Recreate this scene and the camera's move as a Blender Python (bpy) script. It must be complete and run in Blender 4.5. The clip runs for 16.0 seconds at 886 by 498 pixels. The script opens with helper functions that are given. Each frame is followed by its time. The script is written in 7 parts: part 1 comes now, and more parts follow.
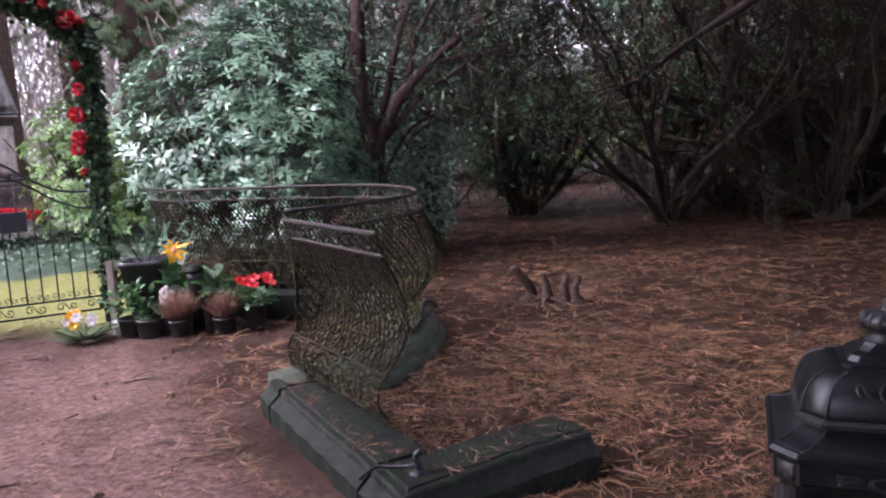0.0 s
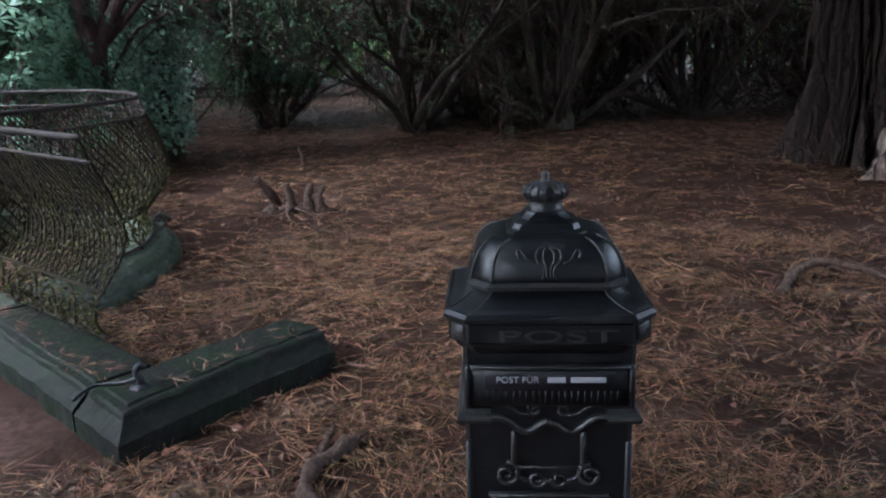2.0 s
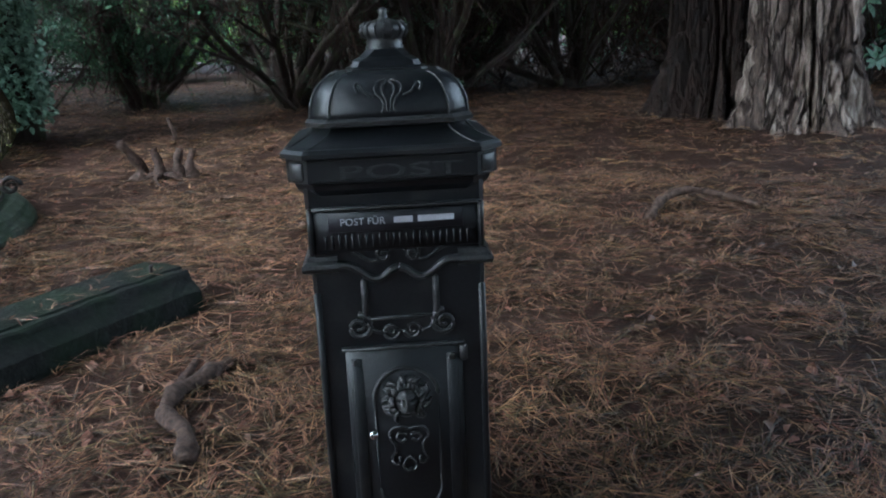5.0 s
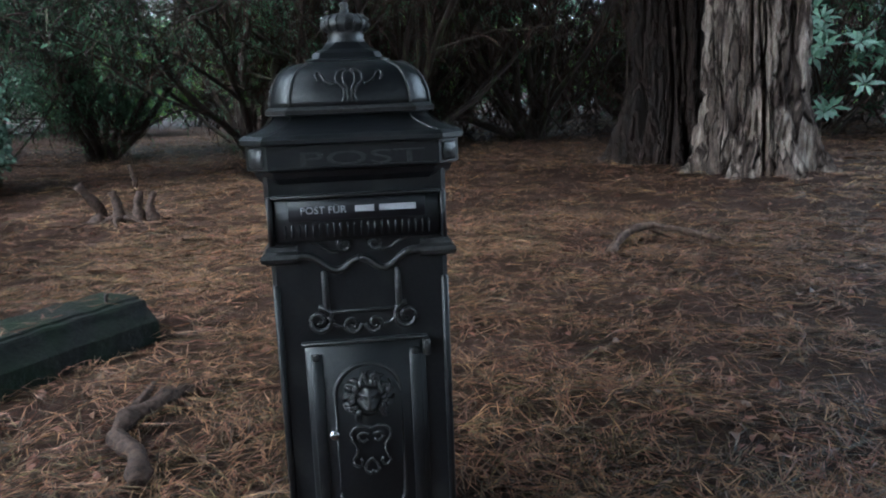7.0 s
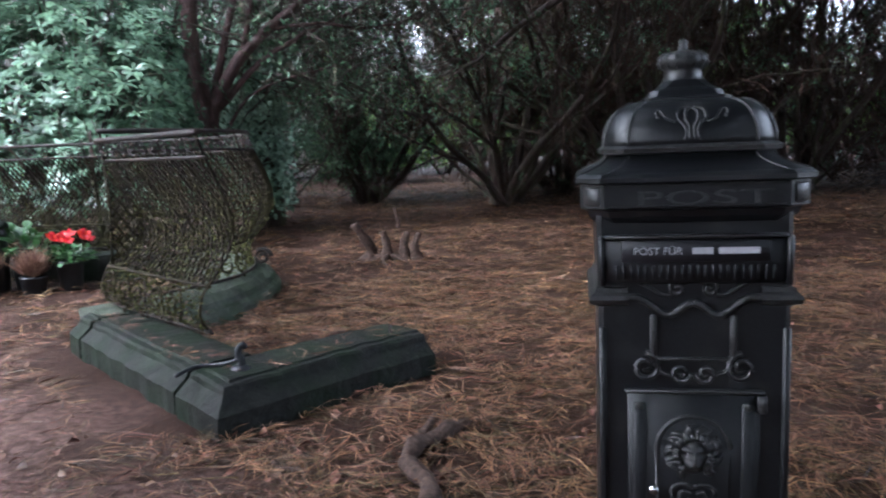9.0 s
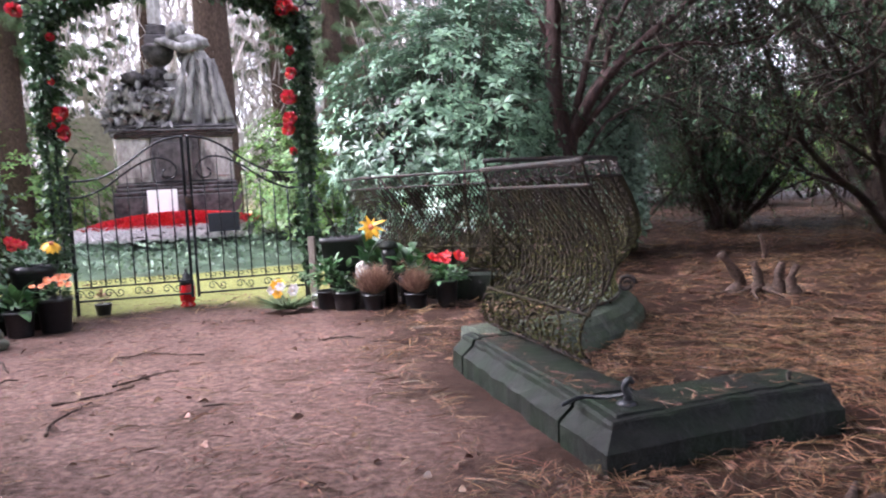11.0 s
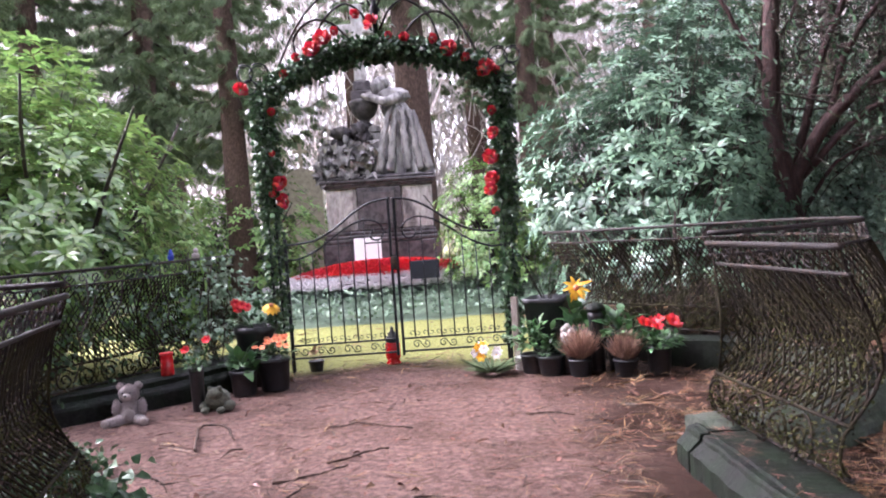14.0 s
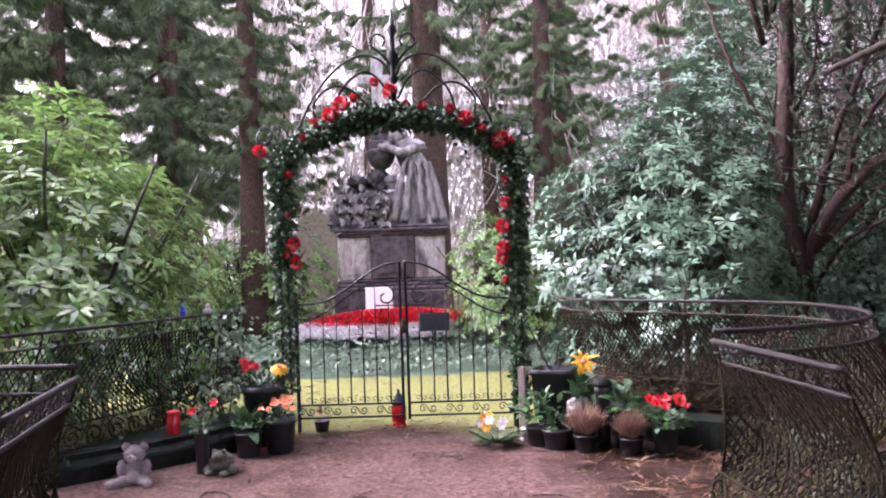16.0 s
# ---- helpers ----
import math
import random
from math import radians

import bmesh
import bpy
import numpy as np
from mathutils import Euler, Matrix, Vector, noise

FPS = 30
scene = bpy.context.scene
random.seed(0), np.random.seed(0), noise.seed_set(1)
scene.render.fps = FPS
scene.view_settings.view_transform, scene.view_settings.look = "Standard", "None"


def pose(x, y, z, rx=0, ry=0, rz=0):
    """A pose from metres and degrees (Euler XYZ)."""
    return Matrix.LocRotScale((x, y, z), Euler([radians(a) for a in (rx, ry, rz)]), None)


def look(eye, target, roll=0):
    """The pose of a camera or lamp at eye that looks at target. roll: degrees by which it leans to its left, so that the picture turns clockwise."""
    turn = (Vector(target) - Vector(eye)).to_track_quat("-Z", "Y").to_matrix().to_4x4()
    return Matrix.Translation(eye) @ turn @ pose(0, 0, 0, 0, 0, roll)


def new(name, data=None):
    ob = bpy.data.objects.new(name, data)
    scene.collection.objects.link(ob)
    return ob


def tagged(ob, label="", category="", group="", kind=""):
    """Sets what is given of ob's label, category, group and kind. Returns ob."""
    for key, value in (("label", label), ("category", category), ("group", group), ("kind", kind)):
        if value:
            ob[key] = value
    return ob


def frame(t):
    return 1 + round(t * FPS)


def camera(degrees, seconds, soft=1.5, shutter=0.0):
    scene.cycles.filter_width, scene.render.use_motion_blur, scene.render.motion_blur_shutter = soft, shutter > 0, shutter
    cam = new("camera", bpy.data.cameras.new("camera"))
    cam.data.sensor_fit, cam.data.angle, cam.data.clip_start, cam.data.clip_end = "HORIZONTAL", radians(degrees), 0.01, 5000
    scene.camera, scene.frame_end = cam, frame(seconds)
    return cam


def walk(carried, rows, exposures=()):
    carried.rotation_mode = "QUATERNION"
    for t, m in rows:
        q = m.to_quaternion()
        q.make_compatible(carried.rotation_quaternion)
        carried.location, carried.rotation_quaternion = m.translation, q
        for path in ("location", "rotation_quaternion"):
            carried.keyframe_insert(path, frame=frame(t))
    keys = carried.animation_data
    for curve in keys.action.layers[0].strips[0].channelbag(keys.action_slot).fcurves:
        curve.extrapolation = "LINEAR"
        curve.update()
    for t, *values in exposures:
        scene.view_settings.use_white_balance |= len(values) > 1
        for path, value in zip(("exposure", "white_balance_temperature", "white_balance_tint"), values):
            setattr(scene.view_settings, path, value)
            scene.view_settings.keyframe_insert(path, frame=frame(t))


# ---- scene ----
cam = camera(60.0, 16.0, soft=2.0, shutter=0.22)
PATH = [
    (0, (0.099, 0.003, 1.315), (0.023, 1.982, 1.035), -3.0),
    (0.5, (0.135, -0.002, 1.3), (0.238, 1.965, 0.954), -2.9),
    (1, (0.172, -0.011, 1.29), (0.443, 1.928, 0.881), -2.4),
    (1.5, (0.201, -0.014, 1.275), (0.62, 1.887, 0.818), -1.9),
    (2, (0.229, -0.006, 1.246), (0.746, 1.856, 0.73), -1.7),
    (2.5, (0.252, -0.005, 1.209), (0.824, 1.834, 0.669), -1.6),
    (3, (0.273, 0.002, 1.168), (0.888, 1.821, 0.609), -1.9),
    (3.5, (0.282, -0.003, 1.128), (0.935, 1.799, 0.557), -2.5),
    (4, (0.288, -0.024, 1.088), (0.97, 1.778, 0.551), -3.2),
    (4.5, (0.295, -0.031, 1.036), (1.053, 1.74, 0.499), -3.0),
    (4.7, (0.298, -0.036, 1.012), (1.061, 1.73, 0.465), -2.7),
    (6.8, (0.294, -0.052, 0.871), (1.166, 1.692, 0.429), -2.1),
    (7, (0.292, -0.054, 0.867), (1.168, 1.698, 0.462), -2.2),
    (7.5, (0.283, -0.059, 0.853), (1.154, 1.709, 0.514), -1.6),
    (8, (0.252, -0.055, 0.849), (1.042, 1.752, 0.511), -1.4),
    (8.5, (0.205, -0.026, 0.852), (0.824, 1.852, 0.553), -1.3),
    (9, (0.151, 0.017, 0.855), (0.468, 1.975, 0.597), -2.2),
    (9.5, (0.101, 0.048, 0.867), (0.183, 2.032, 0.624), -2.1),
    (10, (0.054, 0.06, 0.873), (-0.051, 2.045, 0.647), -1.8),
    (10.2, (0.037, 0.043, 0.883), (-0.161, 2.022, 0.673), -1.9),
    (12.3, (-0.103, 0.242, 0.868), (-0.963, 2.046, 0.785), -5.4),
    (12.5, (-0.112, 0.246, 0.881), (-0.997, 2.037, 0.801), -5.8),
    (13, (-0.136, 0.277, 0.935), (-1.088, 2.035, 0.874), -5.8),
    (13.5, (-0.145, 0.284, 0.997), (-1.139, 2.019, 0.941), -5.1),
    (14, (-0.17, 0.256, 1.103), (-1.16, 1.993, 1.052), -4.1),
    (14.5, (-0.153, 0.251, 1.152), (-1.139, 1.991, 1.121), -3.2),
    (15, (-0.156, 0.225, 1.214), (-1.15, 1.961, 1.184), -2.6),
    (15.5, (-0.151, 0.219, 1.293), (-1.174, 1.938, 1.294), -2.2),
    (16, (-0.12, 0.232, 1.337), (-1.135, 1.955, 1.383), -2.0),
]
EXPOSURES = [(0.0, 3.15, 5850, 34), (1.4, 3.1, 5550, 14), (2.5, 3.1, 5200, 8), (4.5, 3.2, 5150, 0), (7.0, 3.32, 5200, 0), (8.0, 3.32, 5200, 0), (9.0, 3.45, 5450, 12), (10.0, 3.5, 5700, 24), (12.5, 3.75, 5950, 24), (16.0, 3.55, 5950, 38)]
walk(cam, [(t, look(eye, target, roll)) for t, eye, target, roll in PATH], EXPOSURES)

# ---- sky and light: an overcast winter day under tall conifers ----
world = bpy.data.worlds.new("overcast_sky")
scene.world = world
world.use_nodes = True
wn = world.node_tree.nodes
wl = world.node_tree.links
sky = wn.new("ShaderNodeTexSky")
sky.sky_type = "NISHITA"
sky.sun_disc = False
sky.sun_elevation = radians(42)
sky.sun_rotation = radians(-105)
sky.air_density, sky.dust_density, sky.ozone_density = 1.0, 4.0, 1.0
grey = wn.new("ShaderNodeHueSaturation")
grey.inputs["Saturation"].default_value = 0.22
wl.new(sky.outputs[0], grey.inputs["Color"])
wl.new(grey.outputs[0], wn["Background"].inputs["Color"])
wn["Background"].inputs["Strength"].default_value = 0.15
sun = new("sun", bpy.data.lights.new("sun", "SUN"))
sun.data.energy, sun.data.angle, sun.data.color = 0.6, radians(50), (1.0, 0.97, 0.94)
sun.matrix_world = look((0, 0, 0), (0.72, 0.19, -0.67))

# ---- mesh tools ----
rng = np.random.default_rng(7)


class Geo:
    """Collects vertices and faces of one mesh."""

    def __init__(self):
        self.v, self.f, self.n = [], [], 0

    def add(self, verts, faces):
        verts = np.asarray(verts, float).reshape(-1, 3)
        for face in faces:
            face = np.asarray(face, int)
            if face.size:
                self.f.append(face.reshape(len(face), -1) + self.n if face.ndim > 1 else face[None] + self.n)
        self.v.append(verts)
        self.n += len(verts)
        return self

    def box(self, centre, size, m=None, bevel=0.0):
        """A box, with its edges cut where bevel is given."""
        sx, sy, sz = (s / 2 for s in size)
        if bevel <= 0:
            v = np.array([(x, y, z) for x in (-sx, sx) for y in (-sy, sy) for z in (-sz, sz)])
            f = [(0, 1, 3, 2), (4, 6, 7, 5), (0, 4, 5, 1), (2, 3, 7, 6), (0, 2, 6, 4), (1, 5, 7, 3)]
            return self.add(place(v + centre, m), [np.array(f)])
        b = min(bevel, sx * 0.9, sy * 0.9, sz * 0.9)
        rings = [(sx - b, sy - b, -sz), (sx, sy, -sz + b), (sx, sy, sz - b), (sx - b, sy - b, sz)]
        v, f = [], []
        for x, y, z in rings:
            c = b if x == sx else b * 0.5
            v += [(-x + c, -y, z), (x - c, -y, z), (x, -y + c, z), (x, y - c, z), (x - c, y, z), (-x + c, y, z), (-x, y - c, z), (-x, -y + c, z)]
        for r in range(3):
            for k in range(8):
                f.append((8 * r + k, 8 * r + (k + 1) % 8, 8 * r + 8 + (k + 1) % 8, 8 * r + 8 + k))
        caps = np.array([list(range(7, -1, -1)), list(range(24, 32))])
        return self.add(place(np.array(v) + centre, m), [np.array(f), caps])

    def tube(self, pts, radius, sides=6, closed=False, flat=1.0, caps=True):
        """A round bar along points; radius may be one number or one a point."""
        pts = np.asarray(pts, float)
        n = len(pts)
        r = np.broadcast_to(np.asarray(radius, float), (n,))
        t = np.gradient(pts, axis=0) if not closed else np.roll(pts, -1, 0) - np.roll(pts, 1, 0)
        t /= np.linalg.norm(t, axis=1)[:, None] + 1e-9
        up = np.array([0, 0, 1.0]) if abs(t[:, 2]).mean() < 0.8 else np.array([0.3, 0.95, 0.0])
        a = np.cross(t, up)
        a /= np.linalg.norm(a, axis=1)[:, None] + 1e-9
        b = np.cross(a, t)
        ang = np.arange(sides) * 2 * np.pi / sides
        v = pts[:, None] + r[:, None, None] * (np.cos(ang)[None, :, None] * a[:, None] + flat * np.sin(ang)[None, :, None] * b[:, None])
        i = np.arange(n if closed else n - 1)[:, None]
        k = np.arange(sides)[None]
        k2, i2 = (k + 1) % sides, (i + 1) % n
        f = np.stack([i * sides + k, i * sides + k2, i2 * sides + k2, i2 * sides + k], -1).reshape(-1, 4)
        faces = [f]
        if caps and not closed:
            faces.append(np.array([list(range(sides - 1, -1, -1)), list(range((n - 1) * sides, n * sides))]))
        return self.add(v, faces)

    def lathe(self, profile, sides=20, centre=(0, 0, 0), m=None, square=0.0):
        """A turned form from (radius, height) pairs; square: rounds it towards a square plan."""
        prof = np.asarray(profile, float)
        ang = np.arange(sides) * 2 * np.pi / sides
        c, s = np.cos(ang), np.sin(ang)
        k = 1 + square * (1 / np.maximum(abs(c), abs(s)) - 1)
        v = np.stack([prof[:, :1] * c * k, prof[:, :1] * s * k, prof[:, 1:] * np.ones(sides)], -1)
        i, j = np.arange(len(prof) - 1)[:, None], np.arange(sides)[None]
        f = np.stack([i * sides + j, i * sides + (j + 1) % sides, (i + 1) * sides + (j + 1) % sides, (i + 1) * sides + j], -1).reshape(-1, 4)
        n = len(prof)
        caps = np.array([list(range(sides - 1, -1, -1)), list(range((n - 1) * sides, n * sides))])
        return self.add(place(v.reshape(-1, 3) + centre, m), [f, caps])

    def grid(self, v, wrap=False):
        """A sheet of rows of points, shape (rows, columns, 3)."""
        v = np.asarray(v, float)
        a, b = v.shape[:2]
        i, j = np.arange(a - 1)[:, None], np.arange(b if wrap else b - 1)[None]
        f = np.stack([i * b + j, i * b + (j + 1) % b, (i + 1) * b + (j + 1) % b, (i + 1) * b + j], -1).reshape(-1, 4)
        return self.add(v.reshape(-1, 3), [f])

    def sweep(self, path, section, closed_section=True):
        """Sweeps a section of (outward, height) pairs along a level path; outward is to the left of the way. Ends are closed."""
        path, sec = np.asarray(path, float), np.asarray(section, float)
        nrm = left_of(path)
        v = path[:, None, :] + nrm[:, None, :] * sec[None, :, :1]
        v[:, :, 2] += sec[None, :, 1]
        self.grid(v, wrap=closed_section)
        if closed_section:
            k = len(sec)
            self.f.append(np.arange(self.n - k * len(path), self.n - k * len(path) + k)[None])
            self.f.append(np.arange(self.n - 1, self.n - k - 1, -1)[None])
        return self

    def mesh(self, name):
        me = bpy.data.meshes.new(name)
        v = np.concatenate(self.v)
        me.vertices.add(len(v))
        me.vertices.foreach_set("co", v.ravel())
        sizes = np.concatenate([np.full(len(f), f.shape[1]) for f in self.f])
        loops = np.concatenate([f.ravel() for f in self.f])
        me.loops.add(len(loops))
        me.loops.foreach_set("vertex_index", loops.astype(np.int32))
        me.polygons.add(len(sizes))
        me.polygons.foreach_set("loop_start", (np.cumsum(sizes) - sizes).astype(np.int32))
        me.update(calc_edges=True)
        me.validate()
        return me


def place(v, m):
    if m is None:
        return v
    a = np.array(m)
    return np.asarray(v) @ a[:3, :3].T + a[:3, 3]


def left_of(path):
    t = np.gradient(np.asarray(path, float), axis=0)
    t[:, 2] = 0
    t /= np.linalg.norm(t, axis=1)[:, None] + 1e-9
    return np.stack([-t[:, 1], t[:, 0], 0 * t[:, 0]], 1)


def curve_through(pts, n):
    """A smooth line through points, in n even steps (Catmull-Rom)."""
    p = np.asarray(pts, float)
    q = np.vstack([2 * p[0] - p[1], p, 2 * p[-1] - p[-2]])
    out = []
    for i in range(1, len(q) - 2):
        for t in np.linspace(0, 1, 24, endpoint=False):
            a, b, c, d = q[i - 1 : i + 3]
            out.append(0.5 * (2 * b + (c - a) * t + (2 * a - 5 * b + 4 * c - d) * t**2 + (3 * b - a - 3 * c + d) * t**3))
    out = np.array(out + [p[-1]])
    s = np.r_[0, np.cumsum(np.linalg.norm(np.diff(out, axis=0), axis=1))]
    return np.stack([np.interp(np.linspace(0, s[-1], n), s, out[:, k]) for k in range(3)], 1)


def spiral(turns, r0, r1, n=28, start=0.0):
    """A flat scroll in x and z, from its outer end to its eye."""
    a = np.linspace(0, turns * 2 * np.pi, n)
    r = np.linspace(r0, r1, n)
    return np.stack([r * np.cos(a + start), 0 * a, r * np.sin(a + start)], 1)


def part(name, geo, material, parent=None, label="", smooth=True):
    """Links a mesh as one object, under a thing or a part where parent is given."""
    me = geo if isinstance(geo, bpy.types.Mesh) else geo.mesh(name)
    if not me.materials:
        me.materials.append(material)
        me.polygons.foreach_set("use_smooth", np.full(len(me.polygons), smooth))
    ob = new(name, me)
    if parent is not None:
        ob.parent = parent
    if label:
        ob["label"] = label
    return ob


def thing(name, m, label, category, group="", kind=""):
    """An Empty at the foot of a thing, which parents its parts."""
    ob = new(name)
    ob.empty_display_size = 0.1
    ob.matrix_world = m
    return tagged(ob, label, category, group, kind)


def unit(v):
    return v / (np.linalg.norm(v, axis=-1, keepdims=True) + 1e-9)


def leaves(geo, pos, way, normal, length, width, fold=0.15, droop=0.1):
    """Leaves at pos, each a folded blade of four faces pointing along way."""
    pos, n = np.asarray(pos, float), len(pos)
    way, length, width = unit(np.asarray(way, float)), np.broadcast_to(length, n)[:, None], np.broadcast_to(width, n)[:, None]
    side = unit(np.cross(way, np.asarray(normal, float)))
    up = np.cross(side, way)
    mid = pos + way * length * 0.5 + up * length * 0.03
    tip = pos + way * length - up * length * droop
    l1 = pos + way * length * 0.42 - side * width * 0.5 + up * width * fold
    r1 = pos + way * length * 0.42 + side * width * 0.5 + up * width * fold
    l2 = pos + way * length * 0.8 - side * width * 0.3 + up * (width * fold * 0.6 - length * droop * 0.5)
    r2 = pos + way * length * 0.8 + side * width * 0.3 + up * (width * fold * 0.6 - length * droop * 0.5)
    v = np.stack([pos, l1, mid, r1, l2, r2, tip], 1).reshape(-1, 3)
    f = np.array([(0, 1, 2), (0, 2, 3), (1, 4, 2), (2, 5, 3), (4, 6, 2), (2, 6, 5)])
    return geo.add(v, [(np.arange(n)[:, None, None] * 7 + f[None]).reshape(-1, 3)])


def blades(geo, pos, way, length, width, bend=None):
    """Thin bent strips (needles, grass, twigs): two faces each, tapering to a point."""
    pos, n = np.asarray(pos, float), len(pos)
    way, length, width = unit(np.asarray(way, float)), np.broadcast_to(length, n)[:, None], np.broadcast_to(width, n)[:, None]
    bend = np.zeros((n, 3)) if bend is None else bend
    side = unit(np.cross(way, rng.normal(size=(n, 3)) * 0.35 + [0, 0, 1.0]))
    mid, tip = pos + way * length * 0.5 + bend * length * 0.5, pos + way * length
    v = np.stack([pos - side * width / 2, pos + side * width / 2, mid + side * width / 2, mid - side * width / 2, tip], 1).reshape(-1, 3)
    i = np.arange(n)[:, None] * 5
    return geo.add(v, [i + np.array([[0, 1, 2, 3]]), i + np.array([[3, 2, 4]])])


def rand_dirs(n):
    return unit(rng.normal(size=(n, 3)))

# ---- materials ----
def surf(name, a, b, rough=0.7, scale=30.0, bump=0.3, metal=0.0, c=None, patch=2.5, amount=0.5, spread=0.0, thin=0.0, rough2=None, stretch=None, coat=0.0, depth=0.01):
    """A procedural surface: fine grain between colours a and b, patches of c at a larger size, relief, and a spread of brightness from piece to piece."""
    m = bpy.data.materials.new(name)
    m.use_nodes = True
    nt, bs = m.node_tree, m.node_tree.nodes["Principled BSDF"]
    nd, ln = nt.nodes, nt.links
    tc = nd.new("ShaderNodeTexCoord")
    vec = tc.outputs["Object"]
    if stretch:
        mp = nd.new("ShaderNodeMapping")
        mp.inputs["Scale"].default_value = stretch
        ln.new(vec, mp.inputs["Vector"])
        vec = mp.outputs[0]
    fine = nd.new("ShaderNodeTexNoise")
    fine.inputs["Scale"].default_value, fine.inputs["Detail"].default_value, fine.inputs["Roughness"].default_value = scale, 6, 0.65
    ln.new(vec, fine.inputs["Vector"])
    ramp = nd.new("ShaderNodeValToRGB")
    ramp.color_ramp.elements[0].position, ramp.color_ramp.elements[1].position = 0.35, 0.68
    ramp.color_ramp.elements[0].color, ramp.color_ramp.elements[1].color = (*a, 1), (*b, 1)
    ln.new(fine.outputs["Fac"], ramp.inputs[0])
    col = ramp.outputs[0]
    big = nd.new("ShaderNodeTexNoise")
    big.inputs["Scale"].default_value, big.inputs["Detail"].default_value = patch, 5
    ln.new(vec, big.inputs["Vector"])
    if c is not None:
        st = nd.new("ShaderNodeMapRange")
        st.inputs[1].default_value, st.inputs[2].default_value, st.inputs[4].default_value = 0.62 - 0.3 * amount, 0.72, 1.0
        ln.new(big.outputs["Fac"], st.inputs[0])
        mx = nd.new("ShaderNodeMix")
        mx.data_type = "RGBA"
        ln.new(st.outputs[0], mx.inputs[0])
        ln.new(col, mx.inputs[6])
        mx.inputs[7].default_value = (*c, 1)
        col = mx.outputs[2]
    if spread:
        ge, oi, ad = nd.new("ShaderNodeNewGeometry"), nd.new("ShaderNodeObjectInfo"), nd.new("ShaderNodeMath")
        ad.operation = "ADD"
        ln.new(ge.outputs["Random Per Island"], ad.inputs[0])
        ln.new(oi.outputs["Random"], ad.inputs[1])
        fr = nd.new("ShaderNodeMath")
        fr.operation = "FRACT"
        ln.new(ad.outputs[0], fr.inputs[0])
        mr = nd.new("ShaderNodeMapRange")
        mr.inputs[3].default_value, mr.inputs[4].default_value = 1 - spread, 1 + spread
        ln.new(fr.outputs[0], mr.inputs[0])
        hs = nd.new("ShaderNodeHueSaturation")
        ln.new(mr.outputs[0], hs.inputs["Value"])
        hv = nd.new("ShaderNodeMapRange")
        hv.inputs[3].default_value, hv.inputs[4].default_value = 0.5 - 0.04 * spread, 0.5 + 0.04 * spread
        ln.new(ge.outputs["Random Per Island"], hv.inputs[0])
        ln.new(hv.outputs[0], hs.inputs["Hue"])
        ln.new(col, hs.inputs["Color"])
        col = hs.outputs[0]
    ln.new(col, bs.inputs["Base Color"])
    rr = nd.new("ShaderNodeMapRange")
    rr.inputs[3].default_value, rr.inputs[4].default_value = rough, rough if rough2 is None else rough2
    ln.new(big.outputs["Fac"], rr.inputs[0])
    ln.new(rr.outputs[0], bs.inputs["Roughness"])
    bs.inputs["Metallic"].default_value = metal
    bs.inputs["Coat Weight"].default_value = coat
    if bump:
        bp = nd.new("ShaderNodeBump")
        bp.inputs["Strength"].default_value, bp.inputs["Distance"].default_value = bump, depth
        ln.new(fine.outputs["Fac"], bp.inputs["Height"])
        ln.new(bp.outputs[0], bs.inputs["Normal"])
    if thin:
        tr, ms = nd.new("ShaderNodeBsdfTranslucent"), nd.new("ShaderNodeMixShader")
        ln.new(col, tr.inputs["Color"])
        ms.inputs[0].default_value = thin
        ln.new(bs.outputs[0], ms.inputs[1])
        ln.new(tr.outputs[0], ms.inputs[2])
        ln.new(ms.outputs[0], nd["Material Output"].inputs["Surface"])
    return m


M_STONE = surf("mossy_stone", (0.002, 0.0022, 0.0018), (0.0125, 0.013, 0.0108), 0.45, 34, 1.0, c=(0.006, 0.013, 0.005), patch=6, amount=0.8, rough2=0.7)
M_ALGAE = surf("algae_green_stone", (0.014, 0.019, 0.012), (0.058, 0.07, 0.048), 0.55, 30, 0.8, c=(0.02, 0.035, 0.012), patch=6, amount=0.6, rough2=0.75)
M_IRON = surf("rusty_painted_iron", (0.012, 0.012, 0.014), (0.045, 0.036, 0.03), 0.45, 120, 0.4, c=(0.09, 0.05, 0.03), patch=18, amount=0.25, rough2=0.7)
M_GATE = surf("black_iron", (0.010, 0.011, 0.013), (0.025, 0.026, 0.03), 0.4, 90, 0.2)
M_MOSSY = surf("mossy_iron", (0.0042, 0.0031, 0.0025), (0.018, 0.012, 0.007), 0.75, 70, 0.6, c=(0.024, 0.020, 0.007), patch=9, amount=0.7, rough2=0.9)
M_MOSS = surf("yellow_green_moss", (0.022, 0.025, 0.007), (0.068, 0.066, 0.018), 0.9, 60, 0.4, spread=0.5)
M_RAIL = surf("wet_iron_rail", (0.010, 0.010, 0.011), (0.040, 0.033, 0.030), 0.55, 150, 0.5, c=(0.035, 0.022, 0.014), patch=14, amount=0.5)
M_BOX = surf("black_cast_metal", (0.003, 0.0035, 0.0045), (0.009, 0.010, 0.012), 0.22, 160, 0.12, c=(0.018, 0.018, 0.018), patch=14, amount=0.2, rough2=0.5)
# worn relief, lightened further so that its edges carry highlights
M_WORNLIT = surf("worn_highlit_relief", (0.012, 0.012, 0.013), (0.045, 0.044, 0.043), 0.34, 200, 0.2)
M_GREYPOST = surf("grey_metal_letters", (0.020, 0.020, 0.022), (0.062, 0.062, 0.063), 0.4, 160, 0.2)
